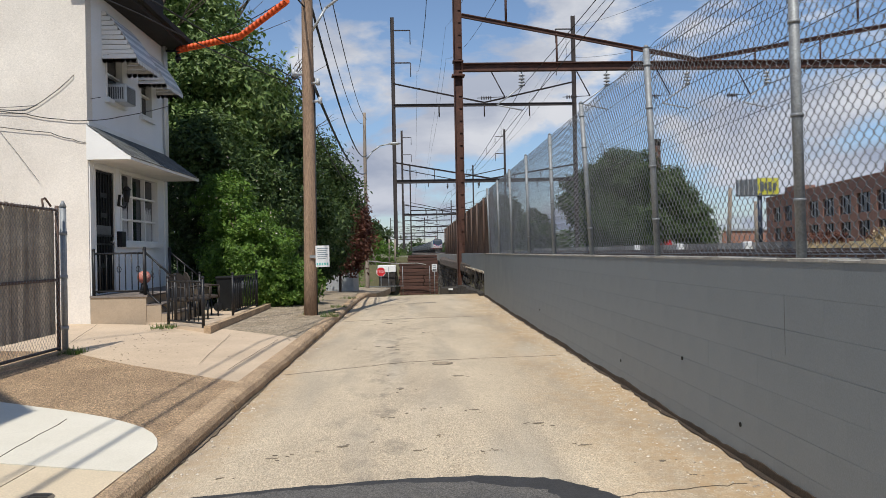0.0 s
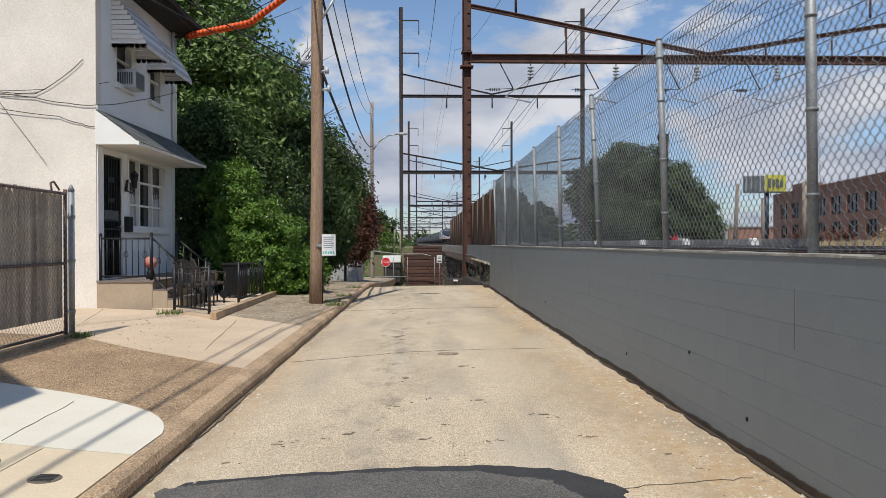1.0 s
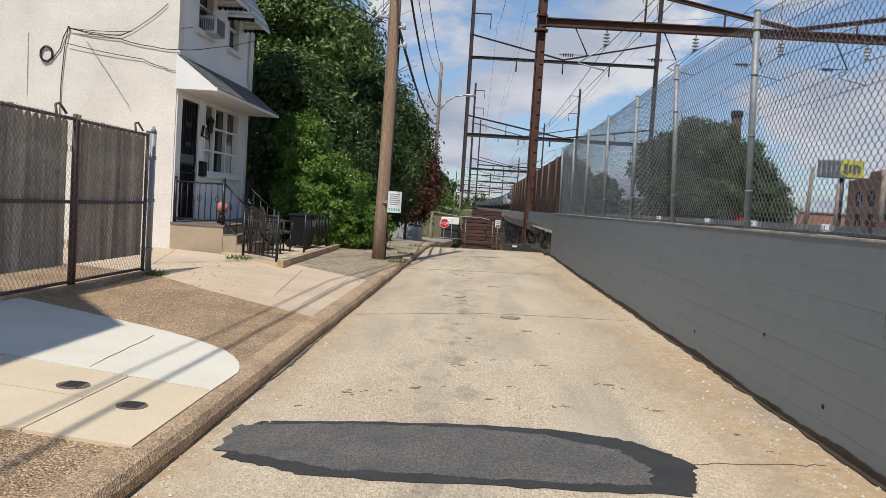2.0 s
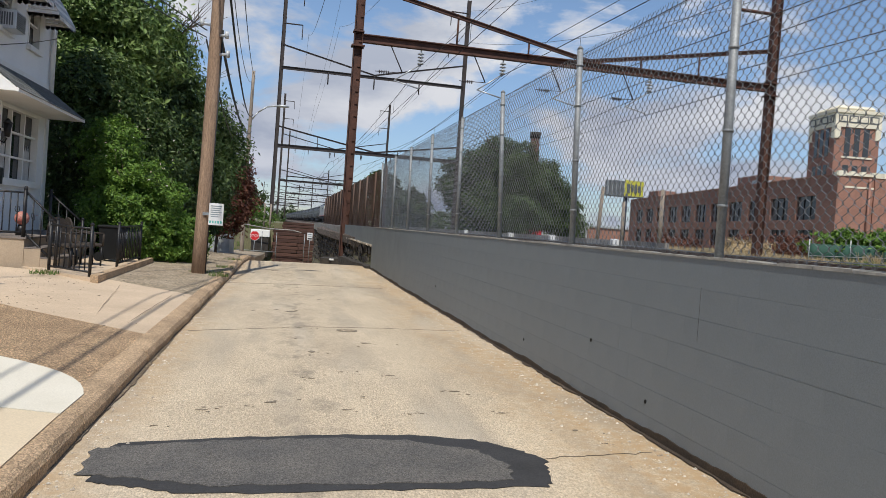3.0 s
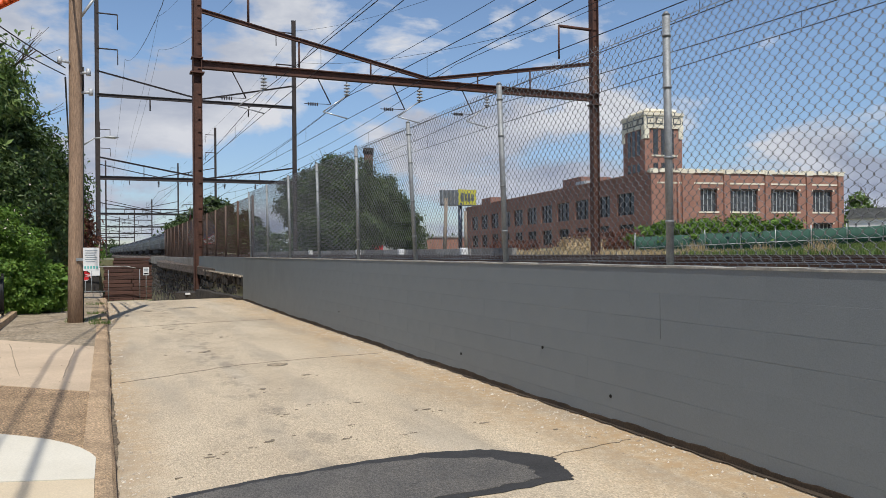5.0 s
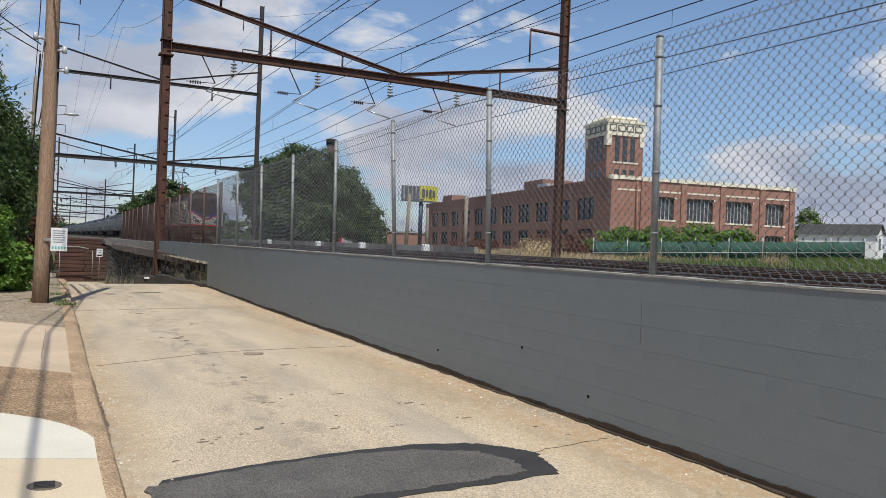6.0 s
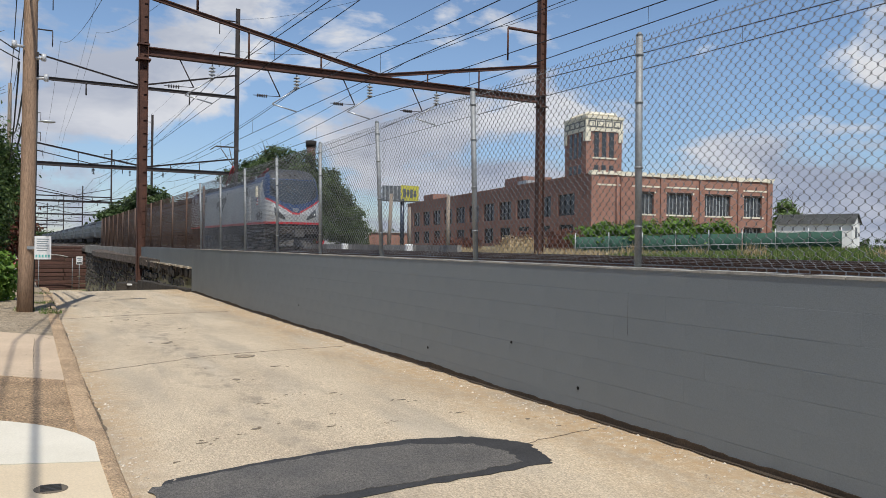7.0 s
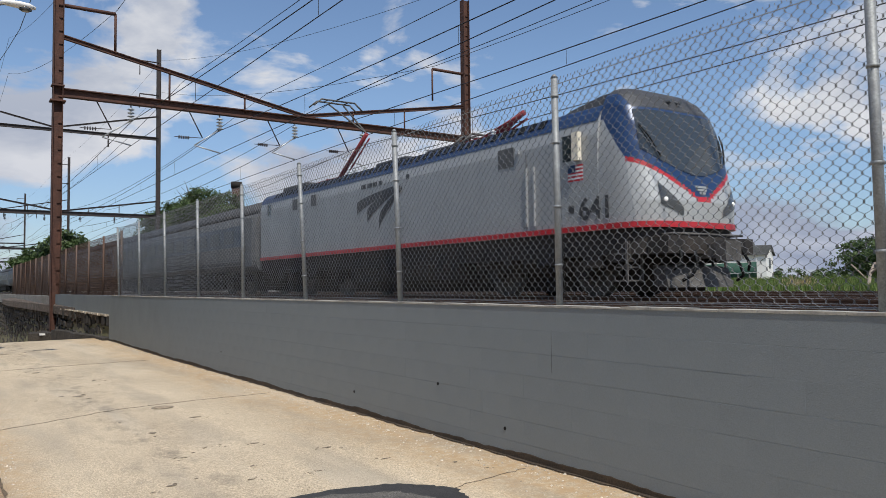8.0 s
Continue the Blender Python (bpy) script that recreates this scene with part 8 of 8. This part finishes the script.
def make_sheds():
    for x, y, w, d, h, mat, lab in ((58, 158, 12, 8, 3.4, "lampgrey", "low pale metal shed in the distance"), (76, 170, 14, 10, 4.0, "brick", "low brick shed in the distance"), (44, 140, 7, 5, 2.6, "locored", "low red storage shed in the distance"), (-22, 96, 8, 12, 6.4, "lampgrey", "plain grey building beyond the trees"), (-13, 118, 8, 10, 7.0, "brick", "brown brick building beyond the trees")):
        s = thing("distant_shed", (x, y, 0.8 if x > 0 else -0.5), lab, "shed")
        solid("wall", (-w / 2, 0, 0), (w / 2, d, h), mat, s)
        solid("roof", (-w / 2 - 0.3, -0.3, h), (w / 2 + 0.3, d + 0.3, h + 0.35), "lampgrey" if mat != "lampgrey" else "white", s)
    c = thing("chimney", (48, 150, 0.8), "tall dark brick factory chimney", "chimney")
    bm = bmesh.new()
    tube(bm, (0, 0, 0), (0, 0, 20.6), 1.15, 0.9, n=16)
    part("stack", bm, "rust", c)
    bm = bmesh.new()
    tube(bm, (0, 0, 20.6), (0, 0, 21.8), 1.05, 1.1, n=16)
    part("crown", bm, "darkroof", c)
    b = thing("billboard", (68.5, 150, 0.8), "two-sided billboard on a tall steel pole", "billboard")
    bm = bmesh.new()
    tube(bm, (0, 0, 0), (0, 0, 11), 0.45, n=10)
    part("pole", bm, "bluecar", b)
    solid("catwalk", (-4.4, -0.9, 10.4), (4.2, 0.9, 10.6), "billback", b)
    bm = bmesh.new()
    slab(bm, [(-4.4, 0.6), (-0.6, -0.3), (-0.55, -0.1), (-4.3, 0.9)], 10.6, 13.7)
    part("panel_back", bm, "billback", b, "dark back of a billboard panel")
    for k in range(4):
        solid("stringer", (-4.2 + 0.9 * k, -0.5 + 0.0, 10.6), (-4.1 + 0.9 * k, 0.3, 13.6), "lampgrey", b)
    bm = bmesh.new()
    slab(bm, [(-0.5, -0.4), (4.0, 0.3), (3.95, 0.5), (-0.5, -0.2)], 10.5, 13.9)
    face = part("panel_face", bm, "yellow", b, "yellow billboard face")
    for k, (x0, x1, z0, z1) in enumerate(((0.0, 0.7, 11.3, 13.2), (1.0, 1.5, 11.5, 13.0), (1.8, 2.4, 11.3, 13.1), (2.7, 3.3, 11.5, 12.9))):
        yb = -0.4 + (x0 + x1 + 1.0) / 2 * 0.1556 - 0.12
        solid("print_bar", (x0, yb, z0), (x1, yb + 0.1, z1), "billback", face)


make_sheds()


def make_trackside():
    w = thing("low_barrier", (21.9, 20, 0.9), "low grey concrete barrier along the far track", "barrier")
    for k in range(16):
        solid("barrier_block", (-0.15, 6 * k + 22, 0), (0.15, 6 * k + 27.9, 0.74), "lip" if k % 2 else "cap", w)
    for k, y in enumerate((60.9, 72.9, 92.0, 48.5)):
        m = thing("white_marker", (21.5, y, 0.85), "white painted concrete marker beside the track", "marker", "trackside markers")
        bm = bmesh.new()
        box(bm, (-0.25, -0.2, 0), (0.25, 0.2, 0.85))
        bevel(bm, 0.05)
        part("block", bm, "sign", m)
    for x, y, h, lean in ((24.2, 58, 5.0, 2.5), (26.5, 52, 4.7, 0), (30, 66, 4.4, -1)):
        p = thing("wooden_post", (x, y, 0.85), "short grey wooden post beside the tracks", "post", "trackside posts")
        p.rotation_euler = (0, radians(lean), 0)
        bm = bmesh.new()
        tube(bm, (0, 0, 0), (0, 0, h), 0.17, 0.14, n=10)
        part("shaft", bm, "palepole", p)
    l = thing("fallen_branch", (42, 23, 1.05), "dead fallen branch lying in the grass", "branch")
    bm = bmesh.new()
    polytube(bm, [(0, 0, 0.1), (2.5, 1.2, 0.9), (5, 2.2, 1.6)], 0.1)
    polytube(bm, [(2.5, 1.2, 0.9), (3.2, 0.4, 1.9)], 0.06)
    polytube(bm, [(1.4, 0.7, 0.5), (1.2, 1.6, 1.5)], 0.05)
    part("limb", bm, "palepole", l)


make_trackside()


# ---------------- pieces of the walls ----------------
def make_blocks():
    rnd = random.Random(21)
    L, Hh = 0.4064, 0.2
    metas = []
    for v in range(3):
        bm = bmesh.new()
        box(bm, (-0.006, 0.0001, 0.0004), (0.02, L - 0.0001, Hh - 0.0004))
        bmesh.ops.bevel(bm, geom=[e for e in bm.edges if all(abs(vv.co.x + 0.006) < 1e-5 for vv in e.verts) and abs(e.verts[0].co.y - e.verts[1].co.y) > 0.1], offset=(0.0024, 0.0005, 0.0013)[v], segments=1, affect="EDGES")
        metas.append(mesh_of("concrete_block", bm, "wall"))
    for r in range(7):
        z = 1.33 - Hh * (r + 1)
        for k in range(86):
            y = -8.8 + L * k + (L / 2 if r % 2 else 0)
            if y + L > WALL_END:
                continue
            dx = rnd.uniform(-0.00035, 0.00035)
            if 0.6 <= y < 17.2:
                piece("concrete_block", metas[0 if math.sin(1.9 * r + 0.33 * k) > 0.6 else 2 if rnd.random() < 0.3 else 1], wall_grey, (WALL_X + 0.006 + dx, y, z))
    # control joints and small dark spots on the paint
    solid("control_joint", (WALL_X - 0.001, 4.84, 0.78), (WALL_X + 0.004, 4.843, 1.14), "wallseam", wall_grey)
    for y, z in ((5.49, 0.228), (8.50, 0.235), (6.6, 0.52), (13.8, 0.38)):
        bm = bmesh.new()
        tube(bm, (WALL_X - 0.006, y, z), (WALL_X + 0.01, y, z), 0.016, n=8)
        part("weep_hole", bm, "plasticblack", wall_grey, "small dark weep hole")


make_blocks()


def make_stones():
    rnd = random.Random(22)
    rest = bmesh.new()
    count = 0
    for seg, (y0, y1, z_top) in enumerate(((WALL_END + 0.05, 37.75, 0.70), (38.4, 77.3, 0.60))):
        z = z_top
        while z > -3.4:
            h = rnd.uniform(0.22, 0.38)
            y = y0 + rnd.uniform(0, 0.2)
            while y < y1:
                w = rnd.uniform(0.28, 0.7)
                if z - h > road_z(y) - 0.5:
                    bm = bmesh.new() if seg == 0 and count < 290 else rest
                    d = rnd.uniform(0.02, 0.13)
                    n = 7
                    dz, wide = rnd.uniform(-0.09, 0.05), rnd.uniform(0.9, 1.25)
                    outl = []
                    for i in range(n):
                        a = 6.283 * i / n + rnd.uniform(-0.2, 0.2)
                        cy, cz = max(-1, min(1, 1.3 * math.cos(a))), max(-1, min(1, 1.3 * math.sin(a)))
                        outl.append((y + w / 2 + cy * (w / 2 - 0.02), z + dz - h / 2 + cz * wide * (h / 2 - 0.02)))
                    ring = [[(2.81, py, pz) for py, pz in outl], [(2.80 - d, py + (y + w / 2 - py) * 0.12, pz + (z + dz - h / 2 - pz) * 0.2) for py, pz in outl]]
                    loft(bm, ring, smooth=False)
                    if bm is not rest:
                        part("stone", bm, "stone", wall_stone)
                        count += 1
                y += w
            z -= h
    tagged(part("far_stones", rest, "stone", wall_stone), kind="stuff")


make_stones()


# moving things
def track_pose(s, base):
    """The pose of a vehicle whose middle is s metres along the running track, heading towards the camera."""
    a, b = s - 7.0, s + 7.0
    xa, xb = track_x(base, a), track_x(base, b)
    return pose((xa + xb) / 2, s, RAIL, 0, 0, -math.degrees(math.atan2(xb - xa, b - a)))


SPEED, NOSE_END = 28.5, 8.25


def motions():
    for ob, back in TRAIN:
        walk(ob, [(t, track_pose(NOSE_END + back + SPEED * (8.0 - t), 10.4)) for t in [0.5 * k for k in range(17)]])


motions()
